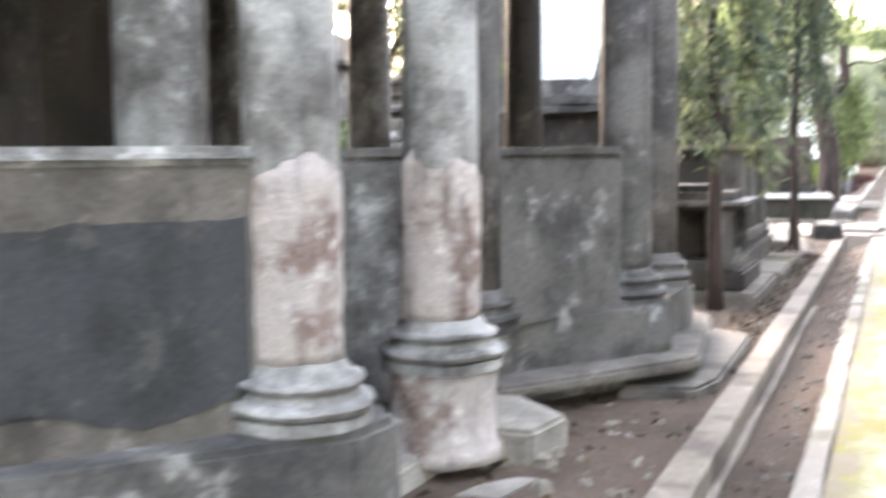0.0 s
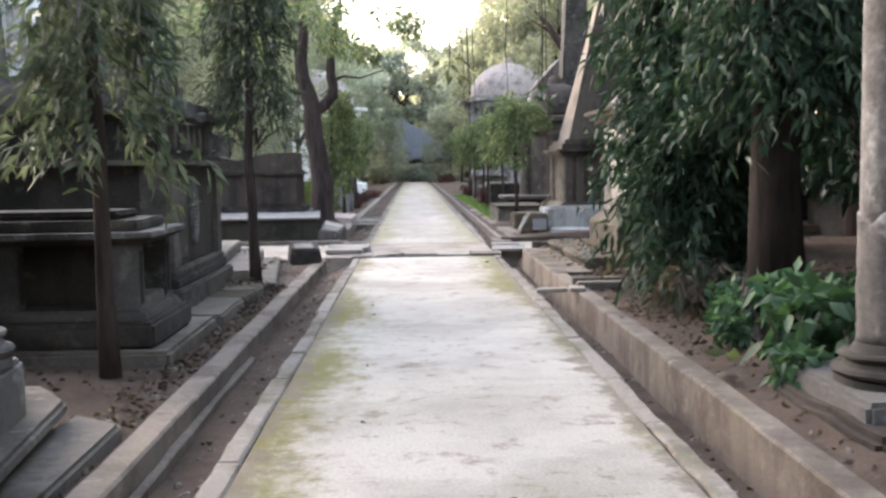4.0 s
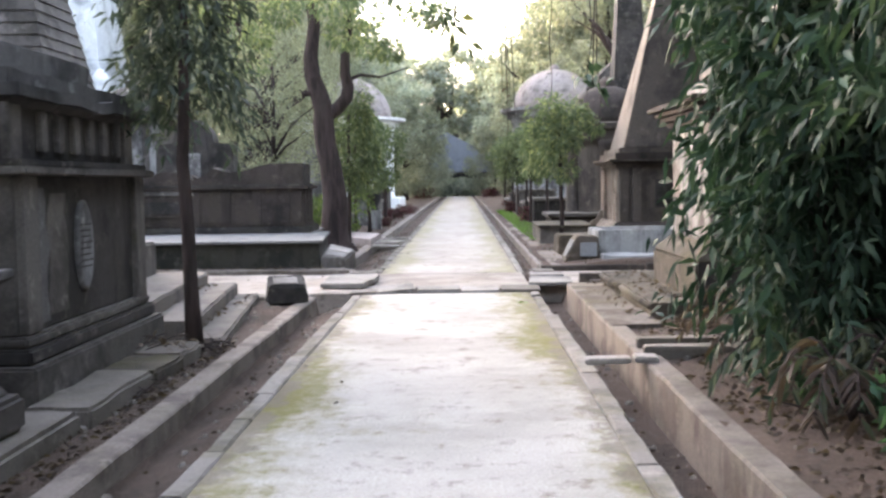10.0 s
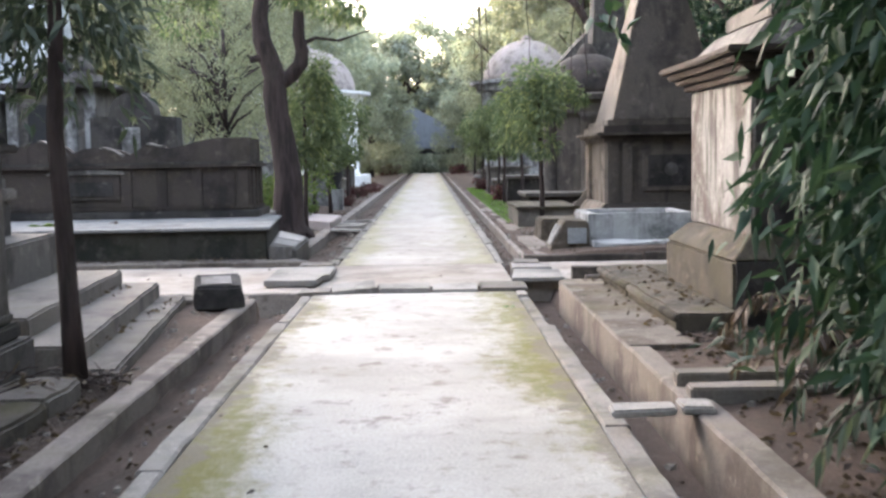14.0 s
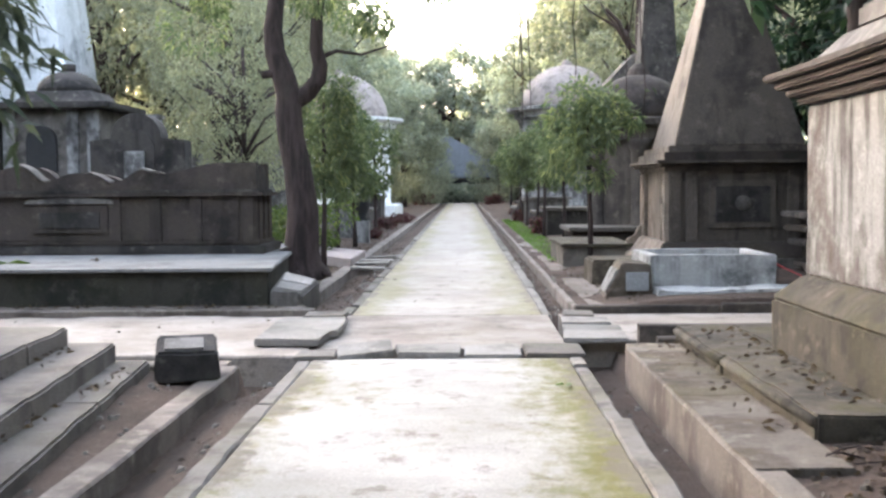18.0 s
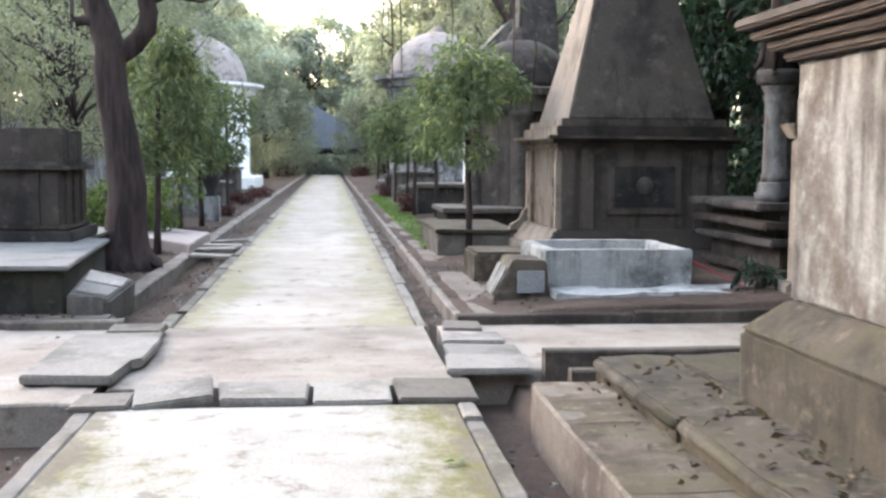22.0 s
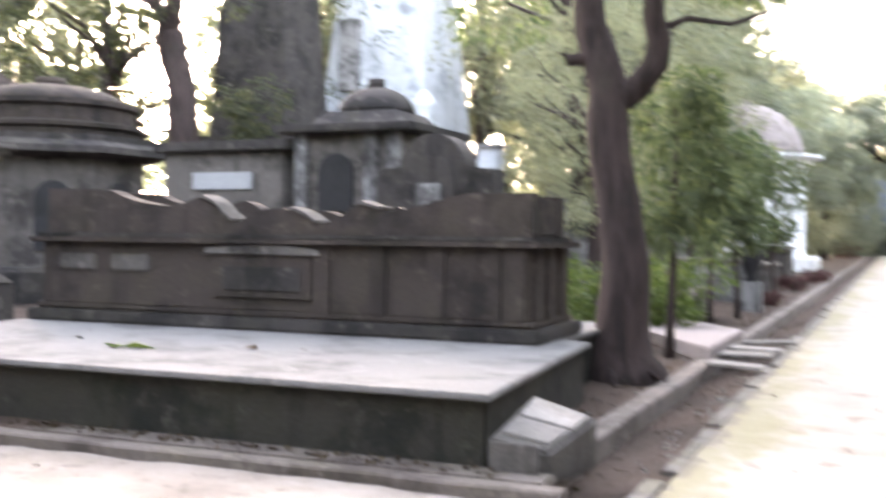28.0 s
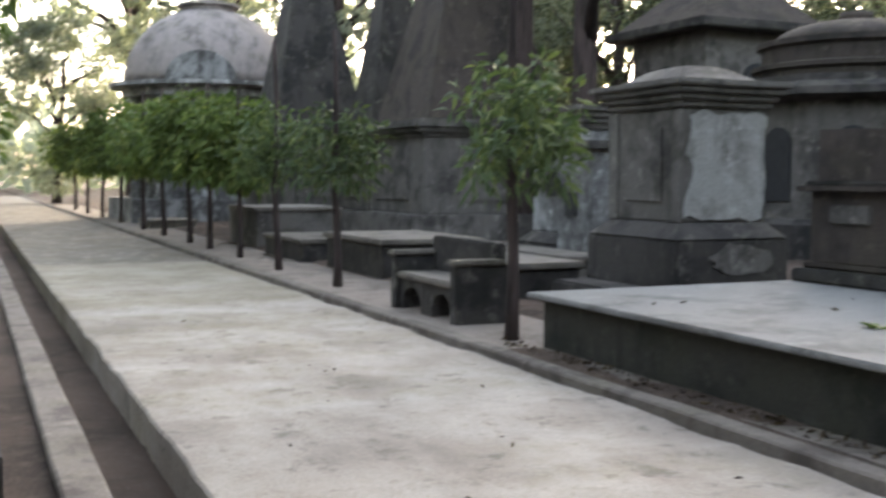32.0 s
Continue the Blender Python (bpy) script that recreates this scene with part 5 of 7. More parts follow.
obelisk("white_obelisk", "tall whitewashed obelisk on a square base", -17.2, 55.5, 4.9, 1.5, 4.0, 25.0, 0.3, LIMEWASH, LIMEWASH, 0.9)
tagged(part("wall_panel", bx(-18.55, -17.75, 53.35, 54.3, 6.6, 9.2, 0.03), GREYPLASTER), "grey blind panel set on the obelisk", "panel")
for dx, dy in ((-2.0, -2.2), (2.1, -2.2)):
    tagged(part("stone_urn", lathe([(0.5, 4.3), (0.5, 5.3), (0.55, 5.35), (0.2, 5.5), (0.42, 5.9), (0.42, 6.1), (0.1, 6.5)], 14, -17.2 + dx, 55.5 + dy), LIMEWASH, smooth=True), "whitewashed stone urn on a corner of the obelisk base", "urn")
obelisk("dark_spire_tomb", "very tall blackened spire tomb against the sky", -18.95, 49.5, 3.7, 1.2, 4.2, 24.0, 0.25, DARKSTONE, DARKSTONE, 0.78)
t = thing("post_tomb", "pale blue-white square post tomb", "tomb")
part("post", bx(-8.66, -8.18, 42.0, 42.5, -0.05, 3.45, 0.02), LIMEWASH, t)
part("cap", bx(-8.72, -8.12, 41.94, 42.56, 3.45, 3.57, 0.02), GREYPLASTER, t)


def arched(x, w, z0, z1, n=7):
    r = w / 2
    return [(x - r, z0), (x + r, z0), (x + r, z1 - r)] + [(x + r * math.cos(a), z1 - r + r * math.sin(a)) for a in [i * math.pi / (n + 1) for i in range(1, n + 1)]] + [(x - r, z1 - r)]


kA = thing("domed_tomb", "eight-sided grey tomb with eaves and a stepped flat dome", "tomb")
part("base", lathe([(2.6, -0.1), (2.6, 0.7), (2.4, 0.8)], 8, -16.5, 37.0, math.pi / 8), DARKSTONE, kA)
part("body", lathe([(2.0, 0.7), (2.0, 3.0)], 8, -16.5, 37.0, math.pi / 8), GREYSTONE, kA)
part("eave", lathe([(2.1, 2.95), (2.5, 3.05), (2.5, 3.18), (2.25, 3.3), (2.25, 3.42)], 8, -16.5, 37.0, math.pi / 8), DARKSTONE, kA)
part("drum", lathe([(1.85, 3.4), (1.85, 3.55), (1.95, 3.6), (1.95, 3.68), (1.75, 3.72), (1.75, 4.0), (1.85, 4.05), (1.85, 4.15)], 24, -16.5, 37.0), BROWNSTONE, kA)
part("dome", lathe([(1.55 * math.cos(u), 4.15 + 0.45 * math.sin(u)) for u in [i * math.pi / 2 / 9 for i in range(9)]] + [(0.35, 4.6), (0.3, 4.75)], 24, -16.5, 37.0), BROWNSTONE, kA, smooth=True)
for k in range(8):
    a = k * math.pi / 4
    w = upright(arched(0, 0.7, 1.1, 2.5), -0.03, 0.03, 0.004)
    bmesh.ops.transform(w, matrix=pose(-16.5 + 1.86 * math.cos(a), 37.0 + 1.86 * math.sin(a), 0, 0, 0, math.degrees(a) + 90), verts=w.verts[:])
    # black arched plates paint the shaded niches
    part("niche", w, IRON, kA, "black plate standing for the shade of an arched niche")
kB = thing("hip_roofed_tomb", "square tomb with a stone hip roof and round windows", "tomb")
part("body", bx(-22.6, -19.8, 36.0, 38.8, 0, 4.8, 0.03), GREYSTONE, kB)
part("eave", bx(-23.1, -19.3, 35.5, 39.3, 4.8, 5.0, 0.03), DARKSTONE, kB)
part("roof", taper(-21.2, 37.4, 5.0, 6.4, 1.75, 1.75, 0.25, 0.25, 0.03), BROWNSTONE, kB)
for m in (pose(-21.2, 36.0, 3.7, 90, 0, 0), pose(-19.8, 37.4, 3.7, 0, 90, 0)):
    w = lathe([(0.42, 0), (0.42, 0.05)], 18)
    bmesh.ops.transform(w, matrix=m, verts=w.verts[:])
    # black discs in place of shaded window openings
    part("window", w, IRON, kB, "black disc standing for a dark round window")

pavd = kiosk("domed_pavilion", "large domed pavilion tomb with white columns", -38.3, 29.05, 2.7, 0.8, 4.2, 2.9, GREYPLASTER, DOMEM, 10)
part("gable", upright([(1.15 * math.cos(a), 4.6 + 1.0 * math.sin(a)) for a in [i * math.pi / 14 for i in range(15)]], -0.2, 0.2, 0.03), GREYPLASTER, pavd, "round-headed gable over the porch", at=pose(-35.5, 28.2, 0, 0, 0, 72))
part("lantern", lathe([(0.9, 7.1), (0.9, 7.35), (1.05, 7.4), (1.05, 7.5), (0.5, 7.6)], 24, -38.3, 29.05), DOMEM, pavd)
obelisk("spire_tomb", "dark pointed spire tomb", -29.6, 29.95, 2.9, 0.7, 2.2, 8.6, 0.15, DARKSTONE, GREYSTONE, 0.9)
obelisk("spire_tomb", "slender dark spire tomb", -27.1, 31.5, 2.2, 0.7, 2.4, 7.7, 0.12, DARKSTONE, GREYSTONE, 0.85)
obelisk("spire_tomb", "broad dark spire tomb with arched niches", -24.5, 32.4, 3.8, 0.7, 2.5, 8.6, 0.3, BROWNSTONE, GREYSTONE, 0.9)


def low_tomb(x0, x1, y0, y1, h, mat, label="low dark box tomb with flat slab"):
    t = thing("box_tomb", label, "tomb", "low tombs along the cross walk")
    part("body", bx(x0, x1, y0, y1, -0.05, h - 0.08, 0.02, 2, 0.01), mat, t)
    part("lid", bx(x0 - 0.06, x1 + 0.06, y0 - 0.06, y1 + 0.06, h - 0.08, h, 0.02, 2, 0.008), STEPM, t)
    return t


low_tomb(-14.6, -11.9, 26.6, 28.0, 0.50, DARKSTONE)
low_tomb(-17.6, -15.0, 26.6, 28.2, 0.62, DARKSTONE)
low_tomb(-16.8, -13.2, 28.6, 29.3, 0.45, GREYSTONE, "low grey wall tomb with flat slab")
low_tomb(-20.8, -18.4, 26.4, 27.8, 0.45, DARKSTONE)
low_tomb(-24.6, -22.2, 26.6, 28.4, 0.9, GREYSTONE, "grey stepped box tomb")
low_tomb(-33.5, -31.5, 25.9, 27.2, 0.3, STEPM, "low pale slab tomb")

bench = thing("bench", "dark cement bench with arms beside the cross walk", "bench", at=pose(-0.25, -0.22, 0))
part("seat", bx(-11.6, -10.0, 25.75, 26.25, 0.40, 0.47, 0.02), STEPM, bench)
part("backrest", bx(-11.6, -10.0, 26.22, 26.34, 0.47, 0.86, 0.02), DARKSTONE, bench)
for x in (-11.6, -10.0):
    part("end_panel", bx(x - 0.08, x + 0.08, 25.74, 26.34, 0.0, 0.64, 0.02), DARKSTONE, bench)
    part("armrest", bx(x - 0.1, x + 0.1, 25.70, 26.3, 0.64, 0.70, 0.02), STEPM, bench)
part("pier", bx(-10.88, -10.72, 25.80, 26.3, 0.0, 0.40, 0.02), DARKSTONE, bench)
for x in (-11.2, -10.4):
    out = [(x - 0.32, 0.0), (x - 0.26, 0.0)] + [(x - 0.26 * math.cos(a), 0.12 + 0.2 * math.sin(a)) for a in [i * math.pi / 10 for i in range(11)]] + [(x + 0.26, 0.0), (x + 0.32, 0.0), (x + 0.32, 0.40), (x - 0.32, 0.40)]
    part("arched_front", upright(out[::-1][::-1], 25.80, 25.88, 0.0), DARKSTONE, bench, "arched support under the seat")

# ---- west side past the dark tree ----
bm = prism([(-1.88, 32.25), (-1.86, 35.1), (-3.2, 37.0), (-3.75, 35.2), (-3.05, 34.2)], -0.05, 0.19, 0.02)
wobble(bm, 0.012, 3.0, 6)
tagged(part("cement_apron", bm, PINK), "pinkish cement slab beside the drain", "slab")
t = thing("low_house_tomb", "blue-grey plastered tomb with a flat eave", "tomb")
part("body", bx(-9.4, -6.2, 44.0, 47.0, 0, 1.7, 0.02), GREYPLASTER, t)
part("eave", bx(-9.6, -6.0, 43.8, 47.2, 1.7, 1.85, 0.02), GREYSTONE, t)
t = thing("rear_wall", "pale plastered building wall behind the trees", "building")
part("wall", bx(-14.0, -7.0, 64.0, 64.4, 0, 3.6, 0.02), GREYPLASTER, t)
part("coping", bx(-14.2, -6.8, 63.9, 64.5, 3.6, 3.8, 0.02), GREYSTONE, t)
kiosk("white_chapel", "whitewashed round chapel with columns and brown dome", -6.4, 70.0, 2.75, 0.6, 4.7, 2.6, WHITE, DOMEM, 10)
for y0, w, h, m in ((37.0, 1.6, 0.5, GREYSTONE), (44.0, 1.4, 0.9, GREYPLASTER), (49.0, 1.8, 0.7, GREYSTONE), (54.0, 1.4, 1.1, DARKSTONE)):
    t = thing("box_tomb", "low weathered tomb beside the walk", "tomb", "tombs along the west side")
    part("body", bx(-3.3 - w, -3.0, y0, y0 + 2.2, -0.05, h, 0.02), m, t)
    part("lid", bx(-3.4 - w, -2.9, y0 - 0.1, y0 + 2.3, h, h + 0.1, 0.02), STEPM, t)
urn = thing("urn_on_post", "black urn on a pale square post", "urn")
part("post", bx(-2.75, -2.35, 41.4, 41.8, -0.05, 0.62, 0.02), GREYPLASTER, urn)
part("urn", lathe([(0.16, 0.62), (0.1, 0.7), (0.2, 0.95), (0.24, 1.25), (0.2, 1.3)], 16, -2.55, 41.6), IRON, urn, smooth=True)

# ---- east side past the pyramid ----
kiosk("domed_tomb", "grey round tomb with columns and brown dome", 4.35, 38.0, 1.15, 0.5, 2.55, 1.15, PYRM, BROWNSTONE, 6)
kiosk("domed_pavilion", "large pavilion tomb with grey-violet dome", 5.0, 62.0, 2.2, 0.6, 4.6, 2.1, GREYPLASTER, DOMEM, 8)
obelisk("obelisk_tomb", "tall dark obelisk tomb", 6.2, 46.0, 1.6, 0.8, 3.6, 10.5, 0.25, DARKSTONE, GREYSTONE, 0.8)
t = thing("pedimented_tomb", "white plastered tomb with a gabled top", "tomb")
part("body", bx(5.4, 8.0, 53.0, 56.0, 0, 4.9, 0.03), WHITE, t)
part("pediment", upright([(5.2, 4.9), (8.2, 4.9), (6.7, 6.5)], 52.8, 56.2, 0.03), GREYSTONE, t)
for y0, w, h, m in ((36.0, 1.5, 0.5, BROWNSTONE), (43.0, 1.6, 0.8, DARKSTONE), (47.5, 1.4, 0.6, GREYSTONE), (53.0, 1.6, 1.0, GREYSTONE), (58.0, 1.4, 0.8, DARKSTONE)):
    t = thing("box_tomb", "low weathered tomb beside the walk", "tomb", "tombs along the east side")
    part("body", bx(2.6, 2.6 + w, y0, y0 + 2.0, -0.05, h, 0.02), m, t)
    part("lid", bx(2.5, 2.7 + w, y0 - 0.1, y0 + 2.1, h, h + 0.1, 0.02), STEPM, t)
back = thing("columned_ruin", "ruined tomb with stained round columns on thin steps, in deep shade", "tomb")
part("core", bx(5.3, 8.5, 26.62, 28.8, -0.05, 1.02, 0.02), DARKSTONE, back)
for k, (x0, h) in enumerate(((5.2, 0.36), (5.12, 0.70), (5.05, 0.90), (5.0, 1.10))):
    part("step", bx(x0, 8.5, 26.42 + 0.05 * k, 28.9, h - 0.09, h, 0.02, 3, 0.02, k), (BROWNSTONE, DARKSTONE)[k % 2], back)
for x, y in ((5.42, 27.1), (6.6, 27.1), (6.1, 28.5)):
    part("pedestal", lathe([(0.235, 1.10), (0.235, 1.20), (0.20, 1.22), (0.20, 1.30), (0.18, 1.33)], 22, x, y), SOOT, back, smooth=True)
    part("column", lathe([(0.17, 1.33), (0.165, 1.40), (0.152, 1.44), (0.145, 2.22), (0.16, 2.25), (0.165, 2.30), (0.15, 2.33), (0.19, 2.40), (0.19, 2.44)], 22, x, y), PLASTER, back, "grey stained column", True)
    part("cap", lathe([(0.19, 2.42), (0.25, 2.46), (0.25, 2.58), (0.23, 2.60)], 22, x, y), DARKSTONE, back, smooth=True)
part("wall", bx(6.3, 8.5, 27.8, 28.7, 1.10, 2.60, 0.02), DARKSTONE, back)
urn2 = thing("gate_post", "pale slender stone post with a moulded cap", "post")
part("shaft", bx(5.10, 5.28, 25.8, 26.0, 0.0, 1.80, 0.02), BUFF, urn2)
part("cap", taper(5.19, 25.9, 1.80, 1.95, 0.12, 0.12, 0.20, 0.20, 0.015), BUFF, urn2)
part("foot", bx(4.97, 5.41, 25.68, 26.12, -0.05, 0.32, 0.02), BUFF, urn2)
obelisk("spire_tomb", "dark spire tomb deep among trees", 9.5, 24.5, 2.4, 0.8, 2.8, 8.0, 0.15, DARKSTONE, DARKSTONE, 0.85)

# ---- gatehouse at the far end ----
gate = thing("gatehouse", "low house with blue-grey sheet roof ending the walk", "building")
part("wall", bx(-6.5, 4.5, 116, 122, 0, 2.6, 0.03), GREYSTONE, gate)
part("roof", upright([(-7.5, 2.4), (5.5, 2.4), (2.6, 4.4), (-1.2, 6.4), (-4.4, 4.8)], 115, 123, 0.03), ROOFM, gate)
tagged(part("hedge", leaves_mesh("hedge", np.stack([np.random.RandomState(3).uniform(-6, 5, 2600), np.random.RandomState(4).uniform(112.6, 114.2, 2600), 0.1 + 1.6 * np.random.RandomState(5).uniform(0, 1, 2600) ** 0.8], axis=1), np.random.RandomState(6).normal(size=(2600, 3)), 0.5, 0.3, LEAFH, 0.2, 8), LEAFH), "grey-green hedge before the far house", "hedge", kind="stuff")
# door opening's darkness is a black plate on the wall
part("doorway", bx(-1.2, 1.2, 115.9, 116.02, 0, 2.2, 0.01), IRON, gate, "black plate standing for the dark of an open doorway")

hose = thing("hose", "thin red hose running from the tank across the ground", "hose")
part("hose", tube([(4.2, 27.0, 0.55), (4.4, 26.8, 0.42), (4.8, 26.25, 0.2), (5.4, 25.9, 0.12), (6.4, 25.7, 0.1), (7.5, 25.8, 0.1)], [0.016] * 6, 8), REDM, hose)
rt = thing("hanging_roots", "reddish tree trunk and roots growing over the ruined tomb", "roots", at=pose(5.45, 27.12, 2.60))
part("trunk", tube([(0, 0, -0.1), (0.05, 0, 1.0), (-0.05, 0.1, 2.4), (0.1, 0.1, 4.2)], [0.2, 0.15, 0.13, 0.1], 10, 0.2), REDBARK, rt, smooth=True)
for k in range(5):
    a = 1.3 * k
    d = -0.02 if k % 4 else -1.3
    part("root", tube([(0.15 * math.cos(a), 0.15 * math.sin(a), 0.6), (0.22 * math.cos(a), 0.22 * math.sin(a), 0.12), (0.33 * math.cos(a + 0.2), 0.33 * math.sin(a + 0.2), -0.06), (0.36 * math.cos(a + 0.3), 0.36 * math.sin(a + 0.3), d * 0.6 - 0.05), (0.33 * math.cos(a + 0.25), 0.33 * math.sin(a + 0.25), d)], [0.045, 0.035, 0.03, 0.022, 0.015], 6, 0.2), REDBARK, rt, smooth=True)
# ---- plants ----
def mast_crown(seed, n, z0, z1, r0, r1, length=0.16, width=0.032, mat=LEAFA, spread_xy=(1, 1)):
    """Drooping narrow leaves on hanging twigs, from z0 to z1."""
    rs = np.random.RandomState(seed)
    twigs = max(12, n // 26)
    u = rs.uniform(0, 1, twigs)
    ang = rs.uniform(0, 2 * np.pi, twigs)
    rad = (r0 + (r1 - r0) * u) * np.sqrt(rs.uniform(0.12, 1, twigs)) * rs.uniform(0.7, 1.2, twigs)
    tz = z0 + (z1 - z0) * u
    k = rs.randint(0, twigs, n)
    s = rs.uniform(0, 1, n)
    droop = rs.uniform(0.35, 0.75, twigs)[k]
    out = rad[k] * (0.45 + 0.55 * s)
    pos = np.stack([out * np.cos(ang[k]) * spread_xy[0], out * np.sin(ang[k]) * spread_xy[1], tz[k] - droop * s ** 1.4], axis=1) + rs.normal(scale=0.05, size=(n, 3))
    way = np.stack([np.cos(ang[k]) * 0.5, np.sin(ang[k]) * 0.5, -0.75 * np.ones(n)], axis=1) + rs.normal(scale=0.62, size=(n, 3))
    return leaves_mesh("crown", pos, way, length, width, mat, 0.2, seed)


def clump_crown(seed, n, centres, radius, length, width, mat, flat=0.75):
    """Leaves gathered in uneven clumps with gaps between."""
    rs = np.random.RandomState(seed)
    c = np.array(centres)
    k = rs.randint(0, len(c), n)
    d = rs.normal(size=(n, 3))
    d /= np.linalg.norm(d, axis=1, keepdims=True)
    rr = radius * (0.55 + 0.9 * ((k * 7919) % 13) / 13) * rs.uniform(0.35, 1.0, n) ** 0.6
    pos = c[k] + d * rr[:, None] * np.array([1, 1, flat])
    way = d + rs.normal(scale=0.6, size=(n, 3)) + np.array([0, 0, -0.45])
    return leaves_mesh("crown", pos, way, length, width, mat, 0.25, seed)


def trunk_bm(h, r, seed, lean=0.0, seg=10):
    rs = random.Random(seed)
    pts, rad, x, y = [], [], 0.0, 0.0
    n = 9
    for i in range(n):
        s = i / (n - 1)
        pts.append((x, y, h * s - 0.12 * (i == 0)))
        rad.append(r * (1.25 if i == 0 else 1 - 0.55 * s))
        x += rs.uniform(-1, 1) * 0.03 * h / n * 2 + lean * h / n
        y += rs.uniform(-1, 1) * 0.03 * h / n * 2
    return tube(pts, rad, seg, 0.12)


def young_tree(label, at, seed, h, r, z0, z1, r0, r1, n, mat=LEAFB, mast=True, length=0.14, width=0.036, group="young trees along the walk"):
    t = thing("young_tree", label, "tree", group, at)
    part("trunk", trunk_bm(h, r, seed), BARK, t, smooth=True)
    if mast == "round":
        rs = random.Random(seed)
        cs = []
        for _ in range(30):
            a, q, v = rs.uniform(0, 6.283), math.sqrt(rs.uniform(0.1, 1)), rs.uniform(0, 1)
            w = (math.sin(math.pi * (0.16 + 0.74 * (1 - v)))) ** 0.7 * r0
            cs.append((q * w * math.cos(a), q * w * math.sin(a), z0 + (z1 - z0) * v))
        cr = clump_crown(seed, n, cs, r1, length, width, mat, 1.1)
    elif mast:
        cr = mast_crown(seed, n, z0, z1, r0, r1, length, width, mat)
    else:
        rs = random.Random(seed)
        cs = [(rs.uniform(-1, 1) * r0, rs.uniform(-1, 1) * r0, z0 + (z1 - z0) * rs.random()) for _ in range(16)]
        cr = clump_crown(seed, n, cs, r1, length, width, mat)
    part("crown", cr, mat, t)
    return t


GA = "slim young tree with drooping dark leaves beside the walk"
young_tree(GA, pose(-2.45, 11.75, 0.0), 3, 4.6, 0.07, 1.85, 5.2, 0.82, 0.34, 4600, LEAFG, True, 0.15, 0.038)
young_tree(GA, pose(-2.19, 17.25, 0.05), 4, 4.4, 0.07, 2.25, 5.1, 0.86, 0.5, 5200, LEAFG, True, 0.15, 0.038)
GB = "young tree with a dense bright green crown"
yt = young_tree(GB, pose(-2.42, 32.6, 0.1), 5, 3.0, 0.055, 1.45, 3.35, 0.68, 0.30, 2700, LEAFB, "round", 0.17, 0.05)
for x, y, s, a in ((-2.8, 38.1, 0.95, 40), (-2.5, 39.3, 1.0, 110), (-2.35, 43.8, 1.0, 200)):
    c = copy_thing(yt, pose(x, y, 0.02, 0, 0, a))
    c.scale = (s, s, s)
yt2 = young_tree(GB, pose(2.45, 31.6, 0.1), 6, 3.0, 0.055, 1.55, 3.05, 0.8, 0.28, 2700, LEAFB, "round", 0.17, 0.05)
for x, y, s, a in ((2.95, 41.6, 1.0, 70), (2.5, 42.7, 1.0, 130), (2.55, 46.1, 1.0, 220), (2.5, 51, 1.0, 20), (2.6, 57, 1.05, 90), (2.6, 66, 1.1, 190)):
    c = copy_thing(yt2, pose(x, y, 0.05, 0, 0, a))
    c.scale = (s, s, s)
yt3 = young_tree("slim young tree with a thin green crown beside the cross walk", pose(-9.2, 25.62, 0.03), 8, 3.6, 0.06, 1.45, 2.45, 0.66, 0.22, 1000, LEAFT, "round", 0.17, 0.055, group="young trees along the cross walk")
for x, s, a in ((-14.2, 0.95, 40), (-17.1, 1.0, 100)):
    c = copy_thing(yt3, pose(x, 25.65, 0.03, 0, 0, a))
    c.scale = (s, s, s)
# light shining through the crown is put into its brighter leaf colour
yt4 = young_tree("young tree with a bright yellow-green crown", pose(-19.9, 25.7, 0.0), 9, 3.1, 0.055, 1.6, 2.75, 0.95, 0.34, 2600, LEAFY, "round", 0.2, 0.075, group="young trees along the cross walk")
young_tree("young tree with a bright yellow-green crown", pose(-13.3, 20.9, 0.0), 10, 3.6, 0.06, 1.9, 3.9, 0.85, 0.36, 2600, LEAFY, "round", 0.18, 0.07, group="young trees along the cross walk")
for k, (x, s) in enumerate(((-22.5, 1.1), (-24.6, 1.15), (-28.0, 1.2), (-31.3, 1.25), (-36, 1.25), (-41, 1.25), (-46, 1.3), (-51, 1.3))):
    c = copy_thing(yt4, pose(x, 25.7, 0.0, 0, 0, 60 * k))
    c.scale = (s, s, s)

# big mast tree, east side
mast = thing("mast_tree", "big tree with red-brown trunk and curtains of narrow drooping leaves", "tree", at=pose(3.03, 13.3, 0.1))
part("trunk", trunk_bm(9.0, 0.235, 21, 0.0, 14), REDBARK, mast, smooth=True)
for k in range(9):
    a = 0.7 * k
    part("root", tube([(0.1 * math.cos(a), 0.1 * math.sin(a), 0.35), (0.3 * math.cos(a), 0.3 * math.sin(a), 0.12), (0.55 * math.cos(a + 0.2), 0.55 * math.sin(a + 0.2), -0.06)], [0.10, 0.06, 0.03], 7), REDBARK, mast, smooth=True)
part("crown", mast_crown(22, 19000, 2.1, 7.5, 1.2, 1.2, 0.155, 0.044), LEAFA, mast)
mast2 = thing("mast_tree", "tree with curtains of narrow drooping leaves down to the ground", "tree", at=pose(2.75, 15.0, 0.1))
part("trunk", trunk_bm(7.0, 0.12, 25, 0.0, 10), BARK, mast2, smooth=True)
part("crown", mast_crown(26, 27000, 0.6, 6.6, 1.12, 1.0, 0.165, 0.048), LEAFA, mast2)
mast3 = thing("mast_tree", "slim tree with drooping narrow leaves behind the column", "tree", at=pose(4.7, 12.2, 0.1))
part("trunk", trunk_bm(7.0, 0.1, 27, 0.0, 10), BARK, mast3, smooth=True)
